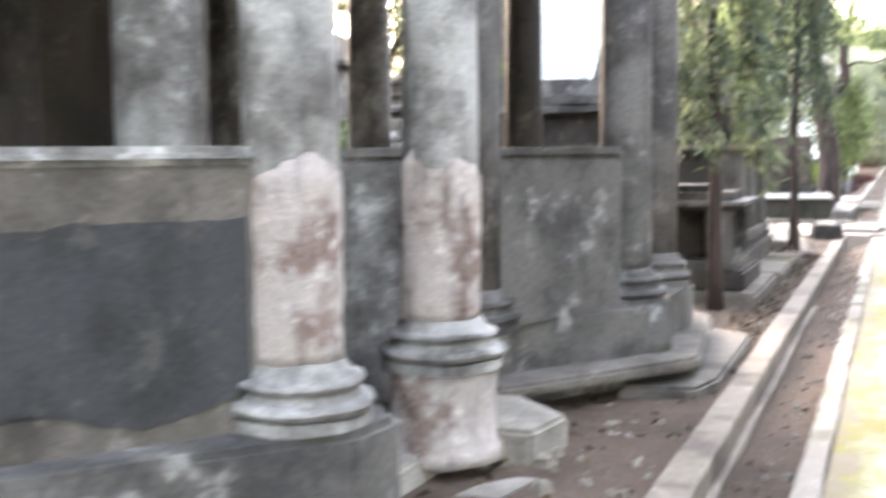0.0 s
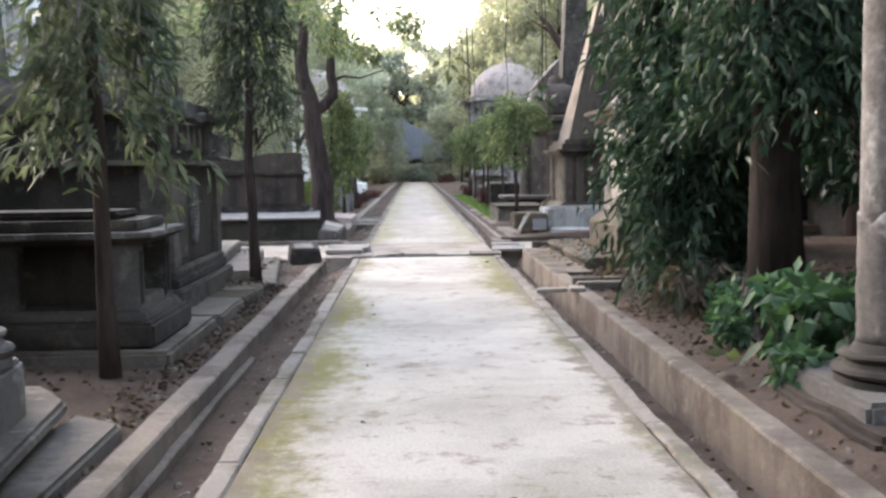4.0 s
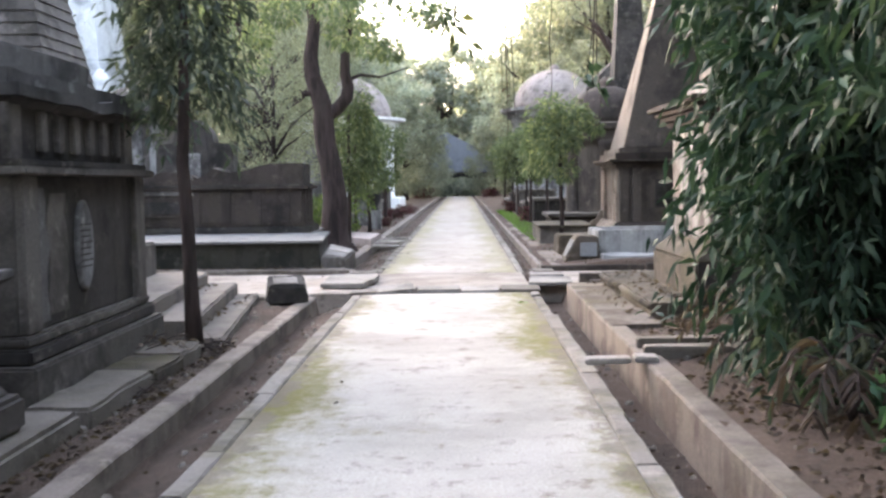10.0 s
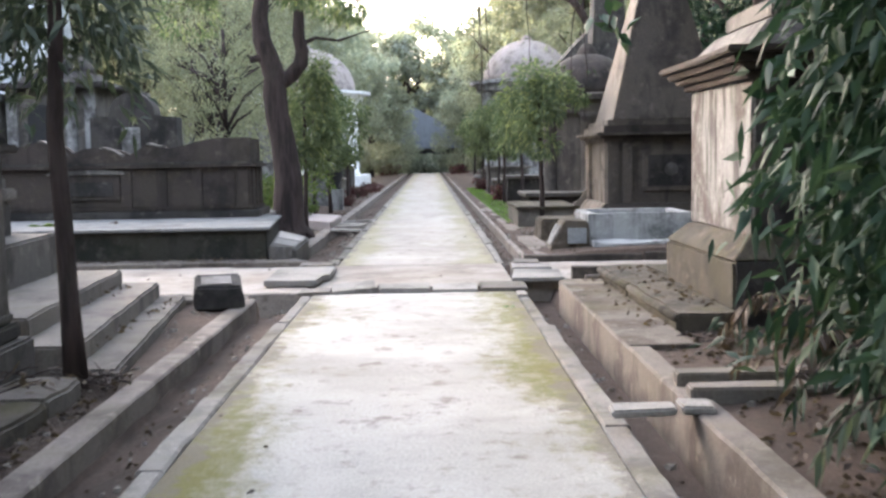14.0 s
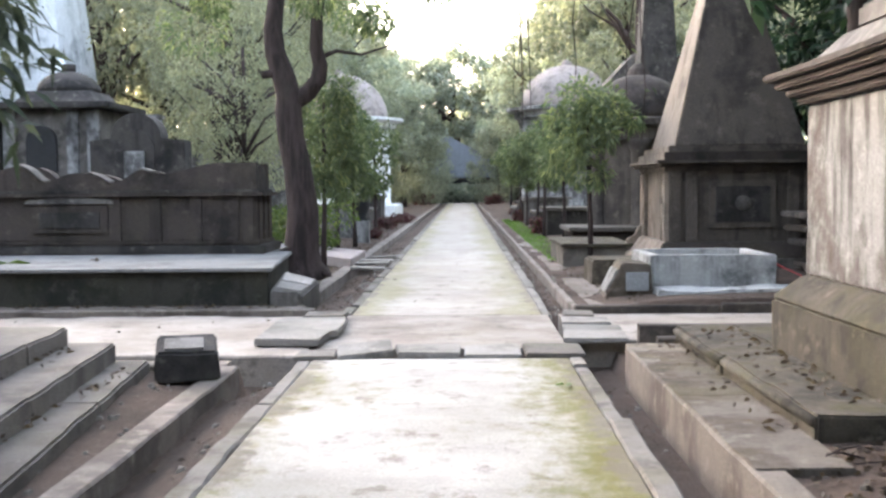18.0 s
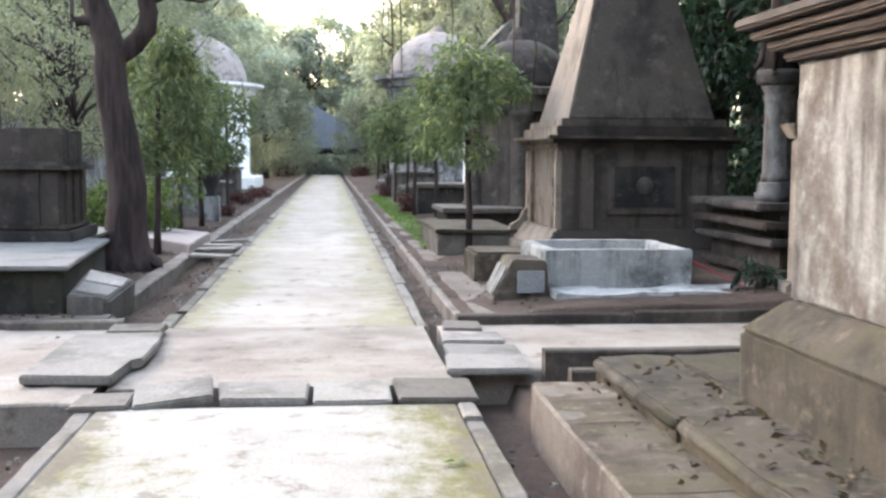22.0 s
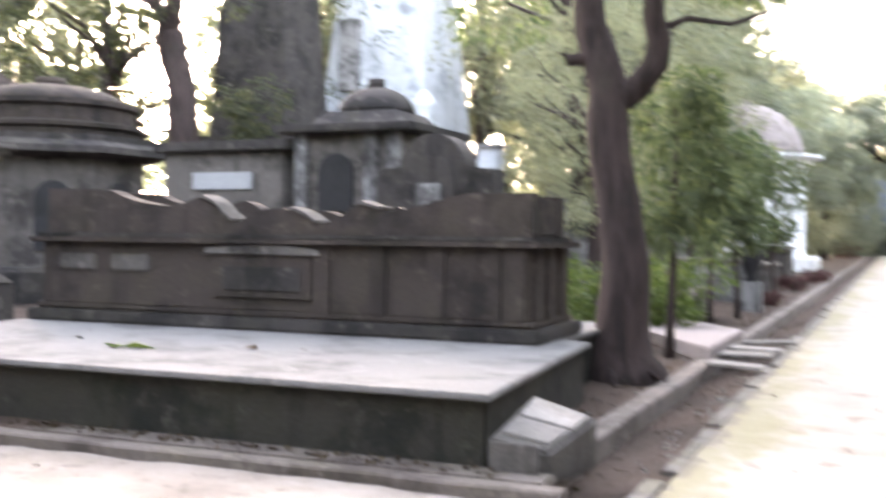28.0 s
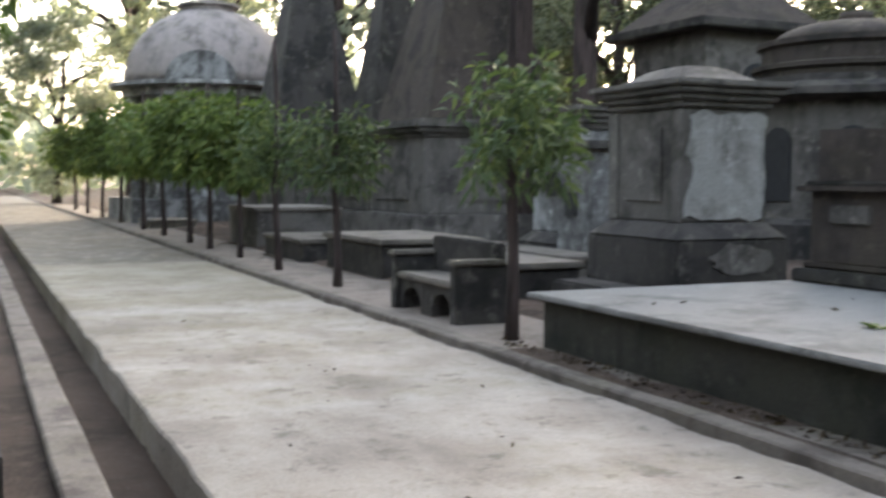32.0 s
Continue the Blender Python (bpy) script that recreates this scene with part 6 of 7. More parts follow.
part("crown", mast_crown(28, 9000, 1.6, 6.8, 1.2, 0.9, 0.16, 0.042), LEAFA, mast3)

mast4 = thing("mast_tree", "low dark tree with narrow leaves hanging to the ground", "tree", at=pose(3.35, 16.6, 0.1))
part("trunk", trunk_bm(5.5, 0.1, 29, 0.0, 10), BARK, mast4, smooth=True)
part("crown", mast_crown(30, 15000, 0.5, 5.4, 1.0, 0.9, 0.165, 0.048), LEAFA, mast4)

# dark forked tree, west side
dark = thing("forked_tree", "dark leaning tree trunk that forks above head height", "tree", at=pose(-2.5, 30.45, 0.05))
part("trunk", tube([(0.03, 0, -0.15), (0.01, 0, 0.05), (-0.01, 0, 0.22), (0.0, 0, 0.5), (0.03, 0, 1.1), (-0.05, 0, 1.8), (-0.15, 0, 2.3), (-0.18, 0, 2.7), (-0.17, 0.0, 3.0), (-0.27, 0.03, 3.35), (-0.40, 0.08, 3.7), (-0.44, 0.12, 4.1), (-0.36, 0.2, 4.8), (-0.5, 0.3, 5.9), (-0.9, 0.3, 7.2)],
                      [0.50, 0.40, 0.335, 0.295, 0.265, 0.235, 0.22, 0.225, 0.225, 0.195, 0.175, 0.16, 0.14, 0.10, 0.05], 18, 0.2), BARK, dark, smooth=True)
for k in range(6):
    a = 0.4 + 1.05 * k
    part("root", tube([(0.16 * math.cos(a), 0.16 * math.sin(a), 0.3), (0.34 * math.cos(a), 0.34 * math.sin(a), 0.08), (0.62 * math.cos(a + 0.25), 0.62 * math.sin(a + 0.25), -0.05)], [0.08, 0.06, 0.025], 7, 0.2), BARK, dark, smooth=True)
part("limb", tube([(-0.2, 0, 2.75), (-0.04, 0.0, 2.92), (0.16, 0.0, 3.06), (0.32, 0.0, 3.26), (0.36, -0.03, 3.48), (0.30, -0.06, 3.75), (0.32, -0.1, 4.2), (0.5, -0.2, 5.2), (0.8, -0.2, 6.3)], [0.13, 0.15, 0.15, 0.14, 0.125, 0.115, 0.10, 0.065, 0.03], 12, 0.2), BARK, dark, smooth=True)
part("limb", tube([(-0.3, 0, 3.3), (-0.46, -0.05, 3.36), (-0.58, -0.08, 3.33), (-0.66, -0.08, 3.42)], [0.07, 0.075, 0.07, 0.03], 8, 0.2), BARK, dark, "broken stub of a limb", True)
part("limb", tube([(0.32, 0, 3.6), (0.6, 0.2, 3.75), (1.0, 0.5, 3.72), (1.6, 0.8, 3.95)], [0.05, 0.035, 0.025, 0.012], 8, 0.1), BARK, dark, smooth=True)
rs = random.Random(5)
part("crown", clump_crown(31, 9000, [(rs.uniform(-2.6, 2.4), rs.uniform(-2, 2.5), rs.uniform(4.4, 7.4)) for _ in range(34)], 0.55, 0.14, 0.06, LEAFB), LEAFB, dark)


def big_tree(label, at, seed, h, r, crown_r, n, mat=LEAFC, limbs=7, z_low=0.45, length=0.34, width=0.17, clumps=46):
    rs = random.Random(seed)
    t = thing("tree", label, "tree", "large trees", at)
    part("trunk", trunk_bm(h * 0.8, r, seed, rs.uniform(-0.06, 0.06), 10), BARK, t, smooth=True)
    cs = []
    for k in range(limbs):
        a = 2 * math.pi * k / limbs + rs.uniform(-0.3, 0.3)
        z = h * rs.uniform(0.32, 0.6)
        e = (crown_r * 0.75 * math.cos(a), crown_r * 0.75 * math.sin(a), z + h * rs.uniform(0.12, 0.34))
        part("limb", tube([(0, 0, z), (e[0] * 0.35, e[1] * 0.35, z + (e[2] - z) * 0.5), (e[0] * 0.75, e[1] * 0.75, z + (e[2] - z) * 0.75), e], [r * 0.5, r * 0.36, r * 0.22, r * 0.08], 7, 0.1), BARK, t, smooth=True)
        cs.append(e)
    while len(cs) < clumps:
        a, q = rs.uniform(0, 2 * math.pi), math.sqrt(rs.random())
        z = h * (z_low + (1 - z_low) * rs.random())
        w = math.sin(math.pi * min(max((z / h - z_low + 0.1) / (1.1 - z_low), 0), 1)) ** 0.6
        cs.append((crown_r * q * w * math.cos(a), crown_r * q * w * math.sin(a), z))
    part("crown", clump_crown(seed, n, cs, crown_r * 0.21, length, width, mat), mat, t)
    return t


# TA, TB, TC, TK and TG carry painted haze in their leaves
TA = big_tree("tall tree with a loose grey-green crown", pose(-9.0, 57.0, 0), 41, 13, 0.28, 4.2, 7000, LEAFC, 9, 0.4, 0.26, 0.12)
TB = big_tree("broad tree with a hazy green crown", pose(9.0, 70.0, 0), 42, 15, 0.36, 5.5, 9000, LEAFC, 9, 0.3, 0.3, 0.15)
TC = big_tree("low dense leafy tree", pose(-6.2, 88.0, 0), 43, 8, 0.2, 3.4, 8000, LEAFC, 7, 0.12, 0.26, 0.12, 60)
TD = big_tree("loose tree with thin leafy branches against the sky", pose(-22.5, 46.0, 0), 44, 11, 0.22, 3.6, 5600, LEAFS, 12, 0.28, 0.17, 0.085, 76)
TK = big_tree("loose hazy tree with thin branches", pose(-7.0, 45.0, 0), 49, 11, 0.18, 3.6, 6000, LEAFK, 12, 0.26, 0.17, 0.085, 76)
TG = big_tree("tall dense tree with haze put into its pale leaf colour", pose(-8.0, 118.0, 0), 48, 15, 0.36, 6.0, 9000, LEAFH, 8, 0.08, 0.42, 0.24, 90)
# added mostly out of view, to cut sky light on the tombs
TF = big_tree("great dark tree added to shade the tombs", pose(-10.5, 7.5, 0), 46, 13, 0.34, 5.2, 9000, LEAFA, 9, 0.42, 0.3, 0.14, 70)
TE = big_tree("dense dark leafy tree in deep shade", pose(8.2, 27.5, 0), 45, 9, 0.25, 3.4, 9000, LEAFA, 7, 0.08, 0.26, 0.11, 70)


def spot(src, x, y, k=1.0):
    c = copy_thing(src, pose(x, y, 0, 0, 0, (x * 37 + y * 91) % 360))
    c.scale = (k, k, k)


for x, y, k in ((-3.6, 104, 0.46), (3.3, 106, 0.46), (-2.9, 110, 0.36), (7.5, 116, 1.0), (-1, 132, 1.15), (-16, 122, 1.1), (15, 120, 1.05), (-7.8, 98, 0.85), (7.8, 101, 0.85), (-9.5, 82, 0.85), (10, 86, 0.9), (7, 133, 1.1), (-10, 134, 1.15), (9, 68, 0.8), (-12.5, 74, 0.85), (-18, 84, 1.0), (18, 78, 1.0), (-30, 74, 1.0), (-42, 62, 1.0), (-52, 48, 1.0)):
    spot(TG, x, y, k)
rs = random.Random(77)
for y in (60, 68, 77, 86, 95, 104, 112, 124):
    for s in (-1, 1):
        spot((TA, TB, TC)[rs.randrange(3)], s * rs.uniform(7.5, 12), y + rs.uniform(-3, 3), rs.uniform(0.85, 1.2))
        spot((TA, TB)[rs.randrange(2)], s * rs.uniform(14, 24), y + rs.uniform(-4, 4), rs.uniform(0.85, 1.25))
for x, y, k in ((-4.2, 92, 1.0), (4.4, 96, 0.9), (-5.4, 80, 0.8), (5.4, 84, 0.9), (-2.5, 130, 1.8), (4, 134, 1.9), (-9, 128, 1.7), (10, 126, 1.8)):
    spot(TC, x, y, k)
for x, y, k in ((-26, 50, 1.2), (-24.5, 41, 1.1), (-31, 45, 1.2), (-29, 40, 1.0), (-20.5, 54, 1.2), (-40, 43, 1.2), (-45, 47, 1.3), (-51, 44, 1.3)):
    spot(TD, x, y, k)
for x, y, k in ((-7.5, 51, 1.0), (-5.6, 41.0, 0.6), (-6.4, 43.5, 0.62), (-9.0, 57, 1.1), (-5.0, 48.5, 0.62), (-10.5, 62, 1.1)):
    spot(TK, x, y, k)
# mostly unseen trees, added to block sky light from south-facing walls
for x, y, k in ((0.5, -20, 1.2), (-9, -12, 1.1), (10, -13, 1.1), (-16, 2, 1.0), (-18, 12, 1.0), (-28, 14, 1.0), (-39, 13, 1.0), (-54, 12, 1.0), (13, 3, 1.0), (14, 18, 1.0), (16, 34, 1.0)):
    spot(TG, x, y, k)
for x, y, k, src in ((-33, 37, 1.0, TA), (-36, 46, 1.1, TB), (-11, 70, 1.1, TB), (-46, 36, 1.2, TB), (-58, 34, 1.3, TB), (-62, 16, 1.3, TB), (-48, 14, 1.2, TB), (-34, 15, 1.1, TA), (-22, 13, 1.0, TA), (-13, 9, 1.0, TA), (-11, -6, 1.1, TB), (2, -16, 1.2, TA), (-4, -24, 1.3, TB), (-66, 26, 1.3, TC), (-70, 31, 1.5, TB), (12, 44, 1.1, TB), (10.5, 37, 1.0, TA), (14, -4, 1.1, TB)):
    spot(src, x, y, k)
for x, y, k in ((7.6, 22.5, 1.0), (8.6, 32.5, 1.0), (6.6, 12.0, 0.9), (7.5, 17.0, 1.0), (9.5, 7.0, 1.0), (11, 25, 1.2), (11, 14, 1.2), (6.8, 2.0, 0.9), (12, 31, 1.2), (10.3, 29.2, 1.1), (9.6, 35.5, 1.1), (7.4, 34.5, 0.8)):
    spot(TE, x, y, k)
# more shading trees, several of them unseen
for x, y, k in ((6.9, 19.5, 0.95), (7.6, 11.0, 0.95), (8.0, 27.8, 1.0), (-9.5, 1.5, 0.9), (7.5, 1.5, 1.0)):
    spot(TF, x, y, k)
for x, y, k in ((-20, 64, 1.0), (-26, 60, 1.0), (-33, 56, 1.05), (-15, 68, 1.1), (-38, 52, 1.0), (-28, 68, 1.2), (-44, 47, 1.1), (-22.5, 56, 0.9)):
    spot(TA, x, y, k)
for k, (x, y) in enumerate(((-20.4, 33.4), (-22.6, 33.0))):
    t = thing("tree", "tall dark tree trunk rising out of view", "tree", "large trees", pose(x, y, 0))
    part("trunk", trunk_bm(13, 0.31, 90 + k, 0.02 * (k - 1), 12), BARK, t, smooth=True)
    part("limb", tube([(0, 0, 4.5 + k), (0.9, -0.4, 6.0 + k), (1.5, -0.7, 8.0 + k)], [0.2, 0.14, 0.06], 8, 0.1), BARK, t, smooth=True)
    part("crown", clump_crown(95 + k, 4200, [(random.Random(i + 9 * k).uniform(-3, 3), random.Random(i + 50 * k + 3).uniform(-3, 3), 6.5 + (i * 0.37) % 6) for i in range(26)], 0.6, 0.17, 0.085, LEAFS), LEAFS, t)

forked = thing("tree", "great dark tree that forks beside the black spire", "tree", "large trees", pose(-18.3, 44.0, 0))
part("trunk", tube([(0.1, 0, -0.2), (0, 0, 0.6), (0.05, 0, 3.0), (-0.1, 0, 5.6), (-0.5, 0, 7.0), (-1.1, 0, 8.2), (-2.0, 0, 9.6), (-3.4, 0.4, 11.6)], [0.75, 0.55, 0.46, 0.43, 0.42, 0.34, 0.25, 0.1], 12, 0.15), BARK, forked, smooth=True)
part("limb", tube([(-0.5, 0, 6.9), (-0.3, -0.1, 7.7), (0.1, -0.1, 8.8), (0.6, 0, 10.2), (1.0, 0, 12.0)], [0.32, 0.27, 0.22, 0.16, 0.06], 10, 0.15), BARK, forked, smooth=True)
part("limb", tube([(-1.2, 0, 8.3), (-1.9, 0.2, 8.5), (-3.0, 0.3, 8.4), (-4.2, 0.3, 9.2)], [0.15, 0.12, 0.08, 0.03], 8, 0.15), BARK, forked, smooth=True)
rs = random.Random(15)
part("crown", clump_crown(97, 7000, [(rs.uniform(-5, 1.0), rs.uniform(-2, 2), rs.uniform(7.5, 12.5)) for _ in range(34)] + [(rs.uniform(-1.0, 2.2), rs.uniform(0.5, 1.8), rs.uniform(2.6, 5.6)) for _ in range(14)], 0.62, 0.18, 0.09, LEAFS), LEAFS, forked)

# distant woods all round
rs2 = np.random.RandomState(9)
n = 26000
ang = rs2.uniform(0, 2 * np.pi, n)
rad = rs2.uniform(95, 150, n)
hz = rs2.uniform(0, 1, n) ** 0.8 * (11 + 4 * np.sin(ang * 9) + 3 * np.sin(ang * 23))
pos = np.stack([rad * np.cos(ang) - 5, rad * np.sin(ang) + 45, hz], axis=1)
# the woods' haze is only their pale leaf colour
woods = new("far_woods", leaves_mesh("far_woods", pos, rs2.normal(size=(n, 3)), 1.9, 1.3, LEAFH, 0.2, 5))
tagged(woods, "hazy grey-green woods round the cemetery", "woods", kind="stuff")

# ---- shrubs, weeds, litter ----
rm = thing("root_mound", "pale knotted tree roots heaped beside the drain", "roots", at=pose(2.72, 12.75, 0.05))
bm = bmesh.new()
bmesh.ops.create_icosphere(bm, subdivisions=3, radius=0.30)
for v in bm.verts:
    v.co *= 1 + 0.28 * noise.noise(v.co * 3.0) + 0.12 * noise.noise(v.co * 9.0)
    v.co.z *= 0.75
part("mound", bm, ROOTM, rm, smooth=True)
rs = random.Random(34)
for k in range(24):
    a, u = rs.uniform(0, 6.283), rs.uniform(0.18, 0.4)
    pts = [(0.5 * u * math.cos(a), 0.5 * u * math.sin(a), rs.uniform(0.26, 0.5))]
    for q, z in ((0.75, 0.24), (1.0, 0.12), (1.35, 0.02), (1.7, -0.08)):
        a += rs.uniform(-0.3, 0.3)
        pts.append((q * u * math.cos(a), q * u * math.sin(a), z + rs.uniform(-0.03, 0.05)))
    r = rs.uniform(0.014, 0.036)
    part("root", tube(pts, [r, r * 1.1, r, 0.8 * r, 0.4 * r], 6, 0.3), ROOTM, rm, smooth=True)


def shrub(label, at, seed, n, r, h, mat, length=0.1, width=0.05, cat="shrub"):
    rs = random.Random(seed)
    t = thing("shrub", label, cat, "shrubs", at)
    for k in range(5):
        a = rs.uniform(0, 6.28)
        part("stem", tube([(0, 0, -0.05), (r * 0.3 * math.cos(a), r * 0.3 * math.sin(a), h * 0.4), (r * 0.6 * math.cos(a), r * 0.6 * math.sin(a), h * 0.8)], [0.015, 0.012, 0.006], 5), BARK, t)
    part("foliage", clump_crown(seed, n, [(rs.uniform(-1, 1) * r * 0.7, rs.uniform(-1, 1) * r * 0.7, h * rs.uniform(0.3, 0.85)) for _ in range(12)], r * 0.4, length, width, mat), mat, t)
    return t


weed = shrub("leafy green weed growing by the drain", pose(2.35, 11.0, 0.05), 51, 170, 0.36, 0.62, LEAFW, 0.2, 0.11, "weed")
for x, y, s in ((2.7, 11.5, 0.85), (2.12, 10.5, 0.5), (3.3, 12.6, 0.8), (2.3, 12.2, 0.45), (2.62, 13.35, 0.6), (2.5, 12.75, 0.55), (2.85, 12.3, 0.9), (2.45, 14.3, 0.5)):
    c = copy_thing(weed, pose(x, y, 0.05, 0, 0, 97 * x * y))
    c.scale = (s, s, s)
hedge = shrub("bright green hedge bush", pose(-3.55, 33.4, 0), 52, 1500, 0.75, 1.15, LEAFY, 0.1, 0.05)
for x, y in ((-4.3, 34.0), (-3.0, 35.4), (-3.6, 36.6), (-5.4, 36.0), (-4.4, 31.9)):
    copy_thing(hedge, pose(x, y, 0, 0, 0, 50 * y))
red = shrub("dark red-leaved bush beside the drain", pose(2.5, 44.5, 0), 53, 700, 0.6, 0.7, LEAFR, 0.12, 0.05)
for x, y, s in ((2.6, 56, 1.0), (-2.5, 50, 0.8), (-2.3, 56, 0.8), (-2.9, 98, 1.6), (2.9, 98, 1.6), (-2.4, 43.5, 0.6)):
    c = copy_thing(red, pose(x, y, 0, 0, 0, 31 * y))
    c.scale = (s, s, s)


def litter(name, label, boxes, n, seed, length=0.07, width=0.035, mat=LEAFD, cat="dry leaves"):
    rs = np.random.RandomState(seed)
    k = rs.randint(0, len(boxes), n)
    b = np.array(boxes)[k]
    x = b[:, 0] + (b[:, 1] - b[:, 0]) * rs.uniform(0, 1, n)
    y = b[:, 2] + (b[:, 3] - b[:, 2]) * rs.uniform(0, 1, n)
    z = b[:, 4].copy()
    for i in range(n):
        if z[i] < -5:
            z[i] = ground_z(x[i], y[i])
    pos = np.stack([x, y, z + 0.012], axis=1)
    way = rs.normal(size=(n, 3)) * np.array([1, 1, 0.18]) + np.array([0, 0, 0.06])
    return tagged(new(name, leaves_mesh(name, pos, way, length, width, mat, 0.15, seed)), label, cat, kind="stuff")


G = -9.0
litter("leaf_litter", "dry brown leaves on bare earth", [(-2.2, -1.9, 8, 17, G), (-4, -1.9, 2, 12, G), (1.85, 3.6, 5, 18.5, G), (1.85, 3.0, 12, 18, G), (2.0, 5, 10, 18, G)], 4600, 61, 0.06, 0.03)
litter("leaf_litter", "dry brown leaves in the drains", [(-1.6, -1.3, 2, 21.0, G), (1.3, 1.6, 4, 22, G), (-1.75, -1.3, 26, 40, G), (1.3, 1.6, 26, 40, G)], 800, 62, 0.05, 0.025)
litter("leaf_litter", "dry brown leaves round the tombs", [(-2.4, -1.8, 26, 40, G), (1.85, 2.6, 25.5, 42, G), (-9, -2, 25.3, 25.5, 0.09), (-20, -9, 25.4, 27, G)], 1500, 63, 0.06, 0.03)
litter("leaf_litter", "a few dead leaves on the cement walk", [(-1.2, 1.2, 4, 40, 0.0), (-12, -1.4, 22.3, 25, 0.012)], 60, 64, 0.05, 0.022)
litter("leaf_litter", "a few dead leaves on the platform", [(-8.4, -2.6, 25.6, 28.2, 0.55)], 7, 65, 0.06, 0.03)
litter("leaf_litter", "dry leaves and twigs gathered on the steps", [(2.42, 2.6, 18.5, 21, 0.25), (1.85, 2.12, 18.5, 22, 0.125), (2.2, 2.6, 19, 22, 0.255), (-2.42, -2.3, 17.3, 21, 0.13), (-2.98, -2.8, 18, 21, 0.26), (2.3, 3.4, 17.5, 18.6, G), (1.9, 2.9, 17.5, 18.5, G), (-2.3, -1.9, 14, 17.5, G)], 480, 67, 0.07, 0.03)
gr = np.random.RandomState(66)
n = 5000
y = gr.uniform(33, 58, n)
pos = np.stack([gr.uniform(1.84, 2.45, n), y, np.full(n, 0.06)], axis=1)
tagged(new("grass", leaves_mesh("grass", pos, gr.normal(size=(n, 3)) * 0.4 + np.array([0, 0, 1.0]), 0.10, 0.014, GRASSM, 0.1, 6)), "bright green grass verge along the drain", "grass", kind="stuff")


# ---- hanging sprays over the walk ----
def spray(x, y, z, seed, n, mat, length):
    t = thing("hanging_vine", "thin hanging vine with a spray of dry leaves", "vine", "hanging vines", pose(x, y, 0))
    part("stem", tube([(0, 0, z), (0.03, 0.02, z + 0.9), (-0.04, 0.05, z + 2.2), (0.05, 0.1, z + 4.0)], [0.006, 0.008, 0.01, 0.012], 5), BARK, t)
    tagged(part("spray", clump_crown(seed, n, [(0, 0, z + 0.05), (0.06, 0.02, z - 0.06), (-0.05, 0, z + 0.1)], 0.12, length, length * 0.5, mat), mat, t), kind="stuff")


spray(0.2, 15.5, 2.57, 71, 10, LEAFS, 0.13)
spray(1.43, 17.5, 2.36, 72, 12, LEAFA, 0.17)
for x, y, z in ((1.3, 35.7, 3.4), (1.5, 35.9, 3.1), (1.4, 35.4, 3.8)):
    spray(x, y, z, int(z * 10), 5, LEAFD, 0.1)


def fallen(label, x, y, z, a, length, mat):
    """One curled leaf lying on the ground."""
    n = np.array([[0.0, 0, 0], [0.02, 0.03, 0.004]])
    way = np.array([[1.0, 0.1, 0.12], [-0.7, 0.6, 0.2]])
    tagged(part("fallen_leaf", leaves_mesh("fallen_leaf", n, way, length, length * 0.55, mat, 0.3, int(x * 10 + 99)), mat, at=pose(x, y, z + 0.015, 0, 0, a)), label, "leaf", "fallen leaves")


fallen("large yellow-green leaf fallen on the platform", -5.72, 26.4, 0.55, 30, 0.26, LEAFY)
fallen("brown leaf fallen on the platform", -4.74, 26.9, 0.55, 200, 0.12, LEAFD)
fallen("yellow leaf fallen on bare earth", 2.05, 11.6, 0.10, 10, 0.2, LEAFB)
fallen("pale dry leaf fallen by the kerb", 1.9, 10.8, 0.10, 120, 0.18, LEAFD)
fallen("yellowish leaf fallen on the walk", 0.98, 20.6, 0.0, 60, 0.1, LEAFB)


def frond_plant(label, at, seed, count, reach, mat):
    """Arching stems with narrow leaflets in two rows."""
    rs = random.Random(seed)
    t = thing("frond_plant", label, "plant", "plants with fronds", at)
    for k in range(count):
        a = 2 * math.pi * k / count + rs.uniform(-0.4, 0.4)
        r, h = reach * rs.uniform(0.75, 1.15), rs.uniform(0.55, 1.0)
        pts = [(r * u * math.cos(a), r * u * math.sin(a), h * (1.9 * u - 1.75 * u * u) + 0.02) for u in [i / 7 for i in range(8)]]
        stem = part("stem", tube(pts, [0.012, 0.011, 0.010, 0.009, 0.008, 0.006, 0.005, 0.003], 5), BARK, t)
        pos, way = [], []
        for i in range(2, 8):
            p = Vector(pts[i])
            d = (p - Vector(pts[i - 1])).normalized()
            side = d.cross(Vector((0, 0, 1))).normalized()
            for f in (0.0, 0.33, 0.66):
                for s in (-1, 1):
                    pos.append(tuple(p - d * f * r / 7))
                    way.append(tuple(d * 0.55 + side * s * 0.8 + Vector((0, 0, -0.55 + rs.uniform(-0.25, 0.2)))))
        part("frond", leaves_mesh("frond", np.array(pos), np.array(way), 0.17, 0.035, mat, 0.2, seed + k), mat, stem)
    return t


frond_plant("dark plant with drooping narrow fronds", pose(2.85, 13.9, 0.1), 86, 9, 0.6, LEAFG)
frond_plant("dark plant with drooping narrow fronds", pose(2.55, 14.55, 0.1), 87, 10, 0.62, LEAFG)
frond_plant("withered grey fronds drooping to the ground", pose(2.42, 13.75, 0.08), 88, 7, 0.5, FROND)
frond_plant("dark plant with drooping narrow fronds", pose(2.85, 15.6, 0.1), 81, 9, 0.75, LEAFA)
frond_plant("withered brown fronds drooping to the ground", pose(2.75, 16.35, 0.08), 82, 8, 0.7, FROND)
frond_plant("withered brown fronds drooping over the step", pose(2.95, 17.9, 0.1), 83, 7, 0.7, FROND)
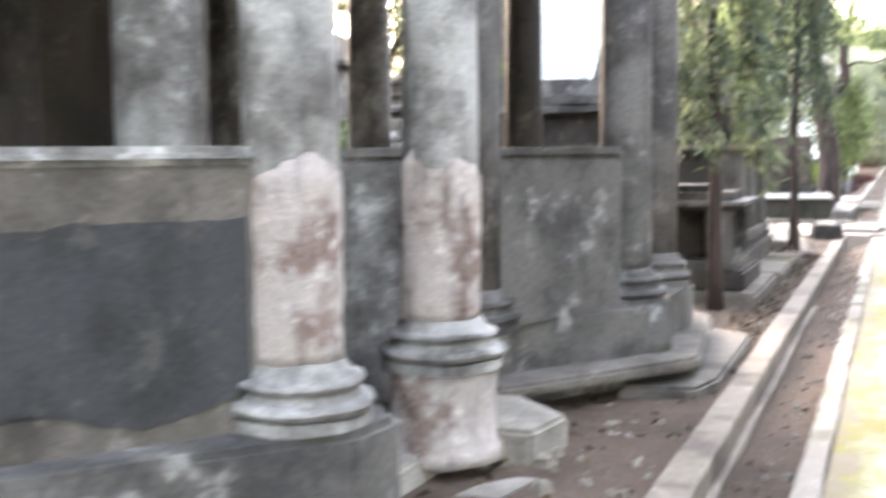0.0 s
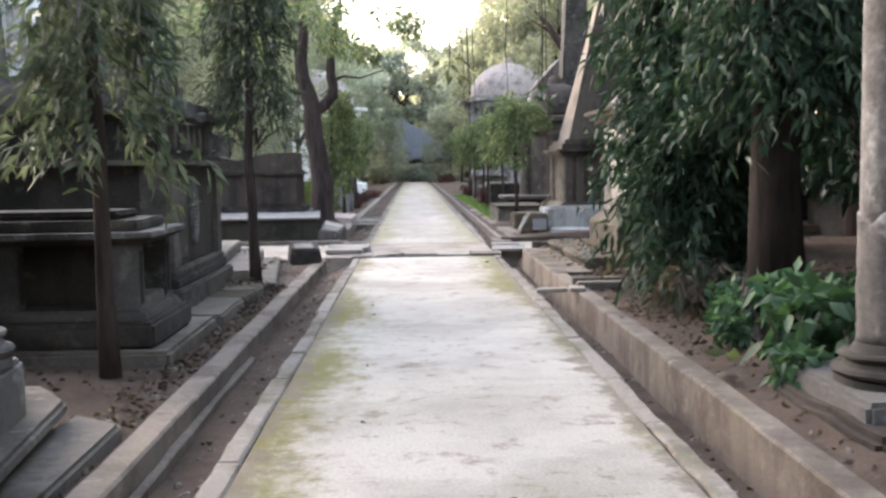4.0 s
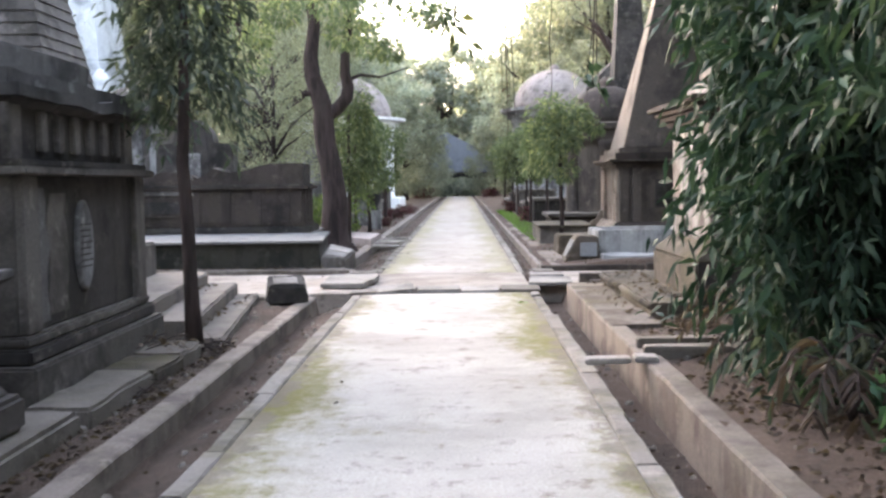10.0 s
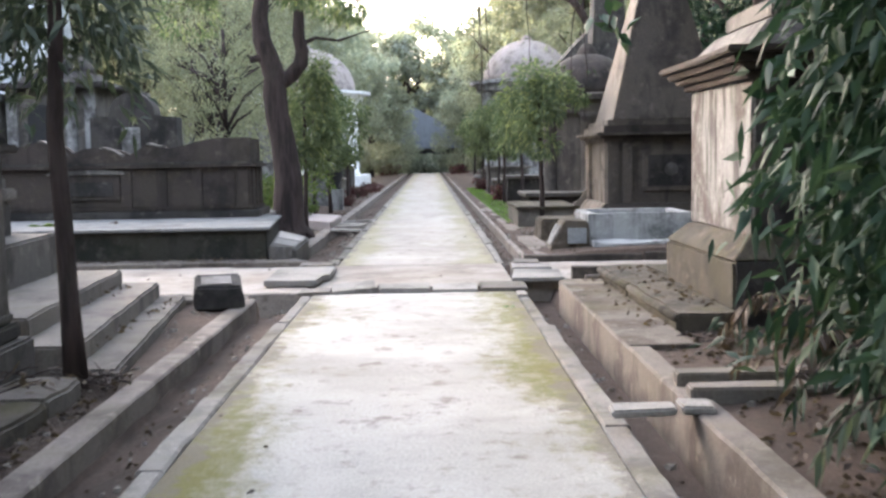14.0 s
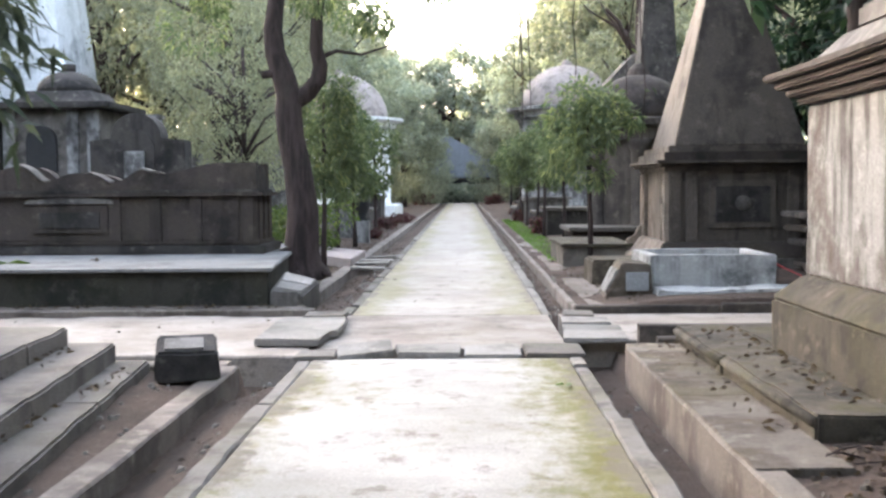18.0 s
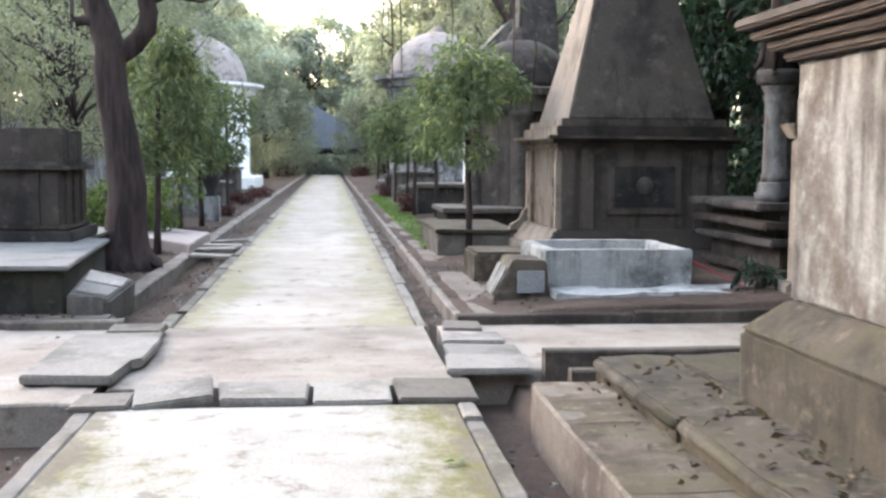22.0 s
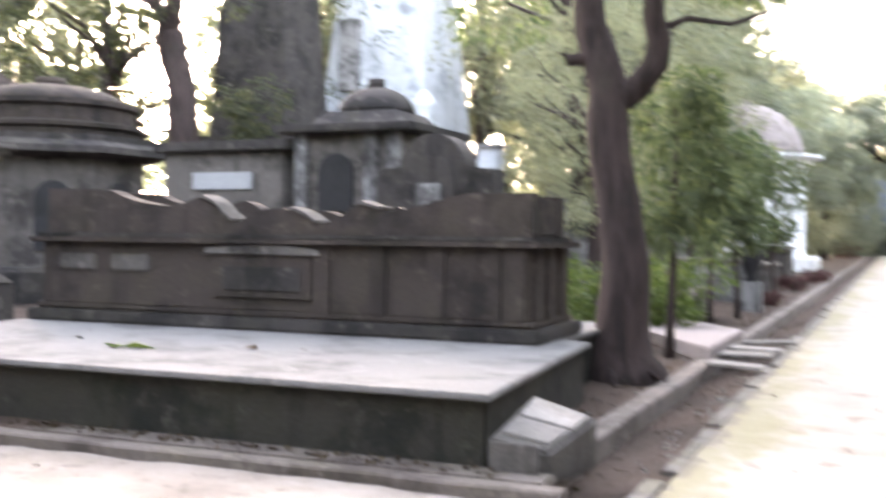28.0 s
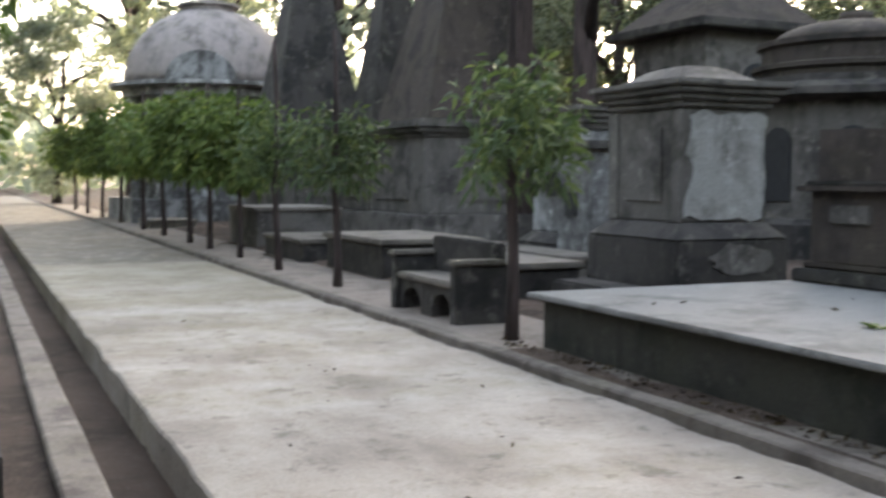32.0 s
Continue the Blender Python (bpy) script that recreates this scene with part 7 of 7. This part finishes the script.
frond_plant("dark plant with drooping narrow fronds", pose(3.4, 16.9, 0.1), 84, 9, 0.8, LEAFA)
frond_plant("dark plant with drooping narrow fronds", pose(4.85, 26.1, 0.05), 85, 6, 0.32, LEAFA)


def twig_heap(label, x, y, z, seed, n, r):
    rs = random.Random(seed)
    t = thing("twig_heap", label, "twigs", "heaps of twigs", pose(x, y, z))
    for k in range(n):
        a, q = rs.uniform(0, 6.28), rs.uniform(0, r)
        c = Vector((q * math.cos(a), q * math.sin(a), rs.uniform(0.0, 0.06)))
        d = Vector((rs.uniform(-1, 1), rs.uniform(-1, 1), rs.uniform(-0.1, 0.25))).normalized() * rs.uniform(0.08, 0.2)
        part("twig", tube([c - d, c + d * 0.2 + Vector((0, 0, 0.015)), c + d], [0.006, 0.006, 0.003], 4), BARK, t)
    lv = np.array([[rs.uniform(-r, r), rs.uniform(-r, r), rs.uniform(0, 0.07)] for _ in range(n * 4)])
    heap = part("litter", leaves_mesh("litter", lv, np.random.RandomState(seed).normal(size=(n * 4, 3)) * np.array([1, 1, 0.4]), 0.1, 0.04, LEAFD, 0.25, seed), LEAFD, t)
    tagged(heap, kind="stuff")


twig_heap("dead twigs and leaves heaped at a young tree's foot", -2.0, 17.2, 0.03, 91, 12, 0.22)
twig_heap("dead twigs and leaves on the stone step", -2.35, 16.7, 0.14, 92, 9, 0.25)
twig_heap("dead twigs and leaves heaped on bare earth", -2.1, 15.2, 0.03, 93, 9, 0.22)
twig_heap("dead twigs and leaves gathered by the step", 2.35, 17.95, 0.1, 94, 12, 0.3)
twig_heap("dead twigs and leaves under the plants", 2.4, 16.55, 0.1, 95, 10, 0.25)
twig_heap("dead twigs and leaves beside the mossy step", 2.4, 13.8, 0.1, 96, 10, 0.3)


def hanging_vine(x, y, z0, z1, seed, r=0.012):
    rs = random.Random(seed)
    t = thing("hanging_vine", "long bare vine hanging from the trees", "vine", "hanging vines", pose(x, y, 0))
    pts = [(0.12 * rs.uniform(-1, 1) * (0.3 + u), 0.1 * rs.uniform(-1, 1), z0 + (z1 - z0) * u) for u in [i / 7 for i in range(8)]]
    part("stem", tube(pts, [r * 0.5, r * 0.8] + [r] * 6, 6, 0.2), BARK, t, smooth=True)
    tagged(part("spray", clump_crown(seed, 26, [pts[1], pts[3], pts[4], pts[6]], 0.22, 0.13, 0.05, LEAFS), LEAFS, t), kind="stuff")


for x, y, z0, z1, k in ((1.35, 33.0, 2.5, 9.0, 1), (1.5, 33.4, 3.0, 9.5, 2), (2.9, 30.0, 2.9, 8.5, 3), (3.05, 29.6, 2.2, 8.0, 4), (2.5, 34.5, 3.2, 9.0, 5)):
    hanging_vine(x, y, z0, z1, 300 + k)


def rubble(label, boxes, n, seed, size):
    """Small broken stones and crumbs of mortar lying on the ground."""
    rs = random.Random(seed)
    verts, faces = [], []
    shape = [(-1, -1, -0.5), (1, -0.8, -0.5), (0.9, 1, -0.5), (-0.8, 0.9, -0.5), (-0.6, -0.7, 0.6), (0.7, -0.5, 0.4), (0.5, 0.7, 0.7), (-0.6, 0.5, 0.35)]
    for _ in range(n):
        x0, x1, y0, y1 = boxes[rs.randrange(len(boxes))]
        x, y, k, a = rs.uniform(x0, x1), rs.uniform(y0, y1), size * rs.uniform(0.4, 1.3) ** 2, rs.uniform(0, 6.28)
        z, b = ground_z(x, y) + 0.3 * k, len(verts)
        for p in shape:
            u, v, w = (q * k * rs.uniform(0.75, 1.25) for q in p)
            verts.append((x + u * math.cos(a) - v * math.sin(a), y + u * math.sin(a) + v * math.cos(a), z + w))
        faces += [tuple(b + i for i in f) for f in ((3, 2, 1, 0), (4, 5, 6, 7), (0, 1, 5, 4), (1, 2, 6, 5), (2, 3, 7, 6), (3, 0, 4, 7))]
    me = bpy.data.meshes.new("rubble")
    me.from_pydata(verts, [], faces)
    me.materials.append(RUBBLE)
    tagged(new("rubble", me), label, "rubble", kind="stuff")


rubble("small broken stones on bare earth beside the drains", [(-2.4, -1.8, 25.4, 36), (1.85, 2.5, 24, 34), (1.86, 3.4, 5, 18.4), (-2.6, -1.9, 2, 8.5), (-2.2, -1.9, 8.5, 21)], 420, 401, 0.018)
rubble("crumbs of mortar and stone in the drains", [(-1.5, -1.3, 2, 21.4), (1.3, 1.6, 4, 22), (-1.5, -1.3, 26, 38), (1.3, 1.6, 26, 38)], 420, 402, 0.018)
rubble("broken stones at the foot of the plinth", [(-2.7, -2.2, 4.6, 6.4), (-4.0, -2.9, 3.4, 4.4)], 24, 403, 0.035)
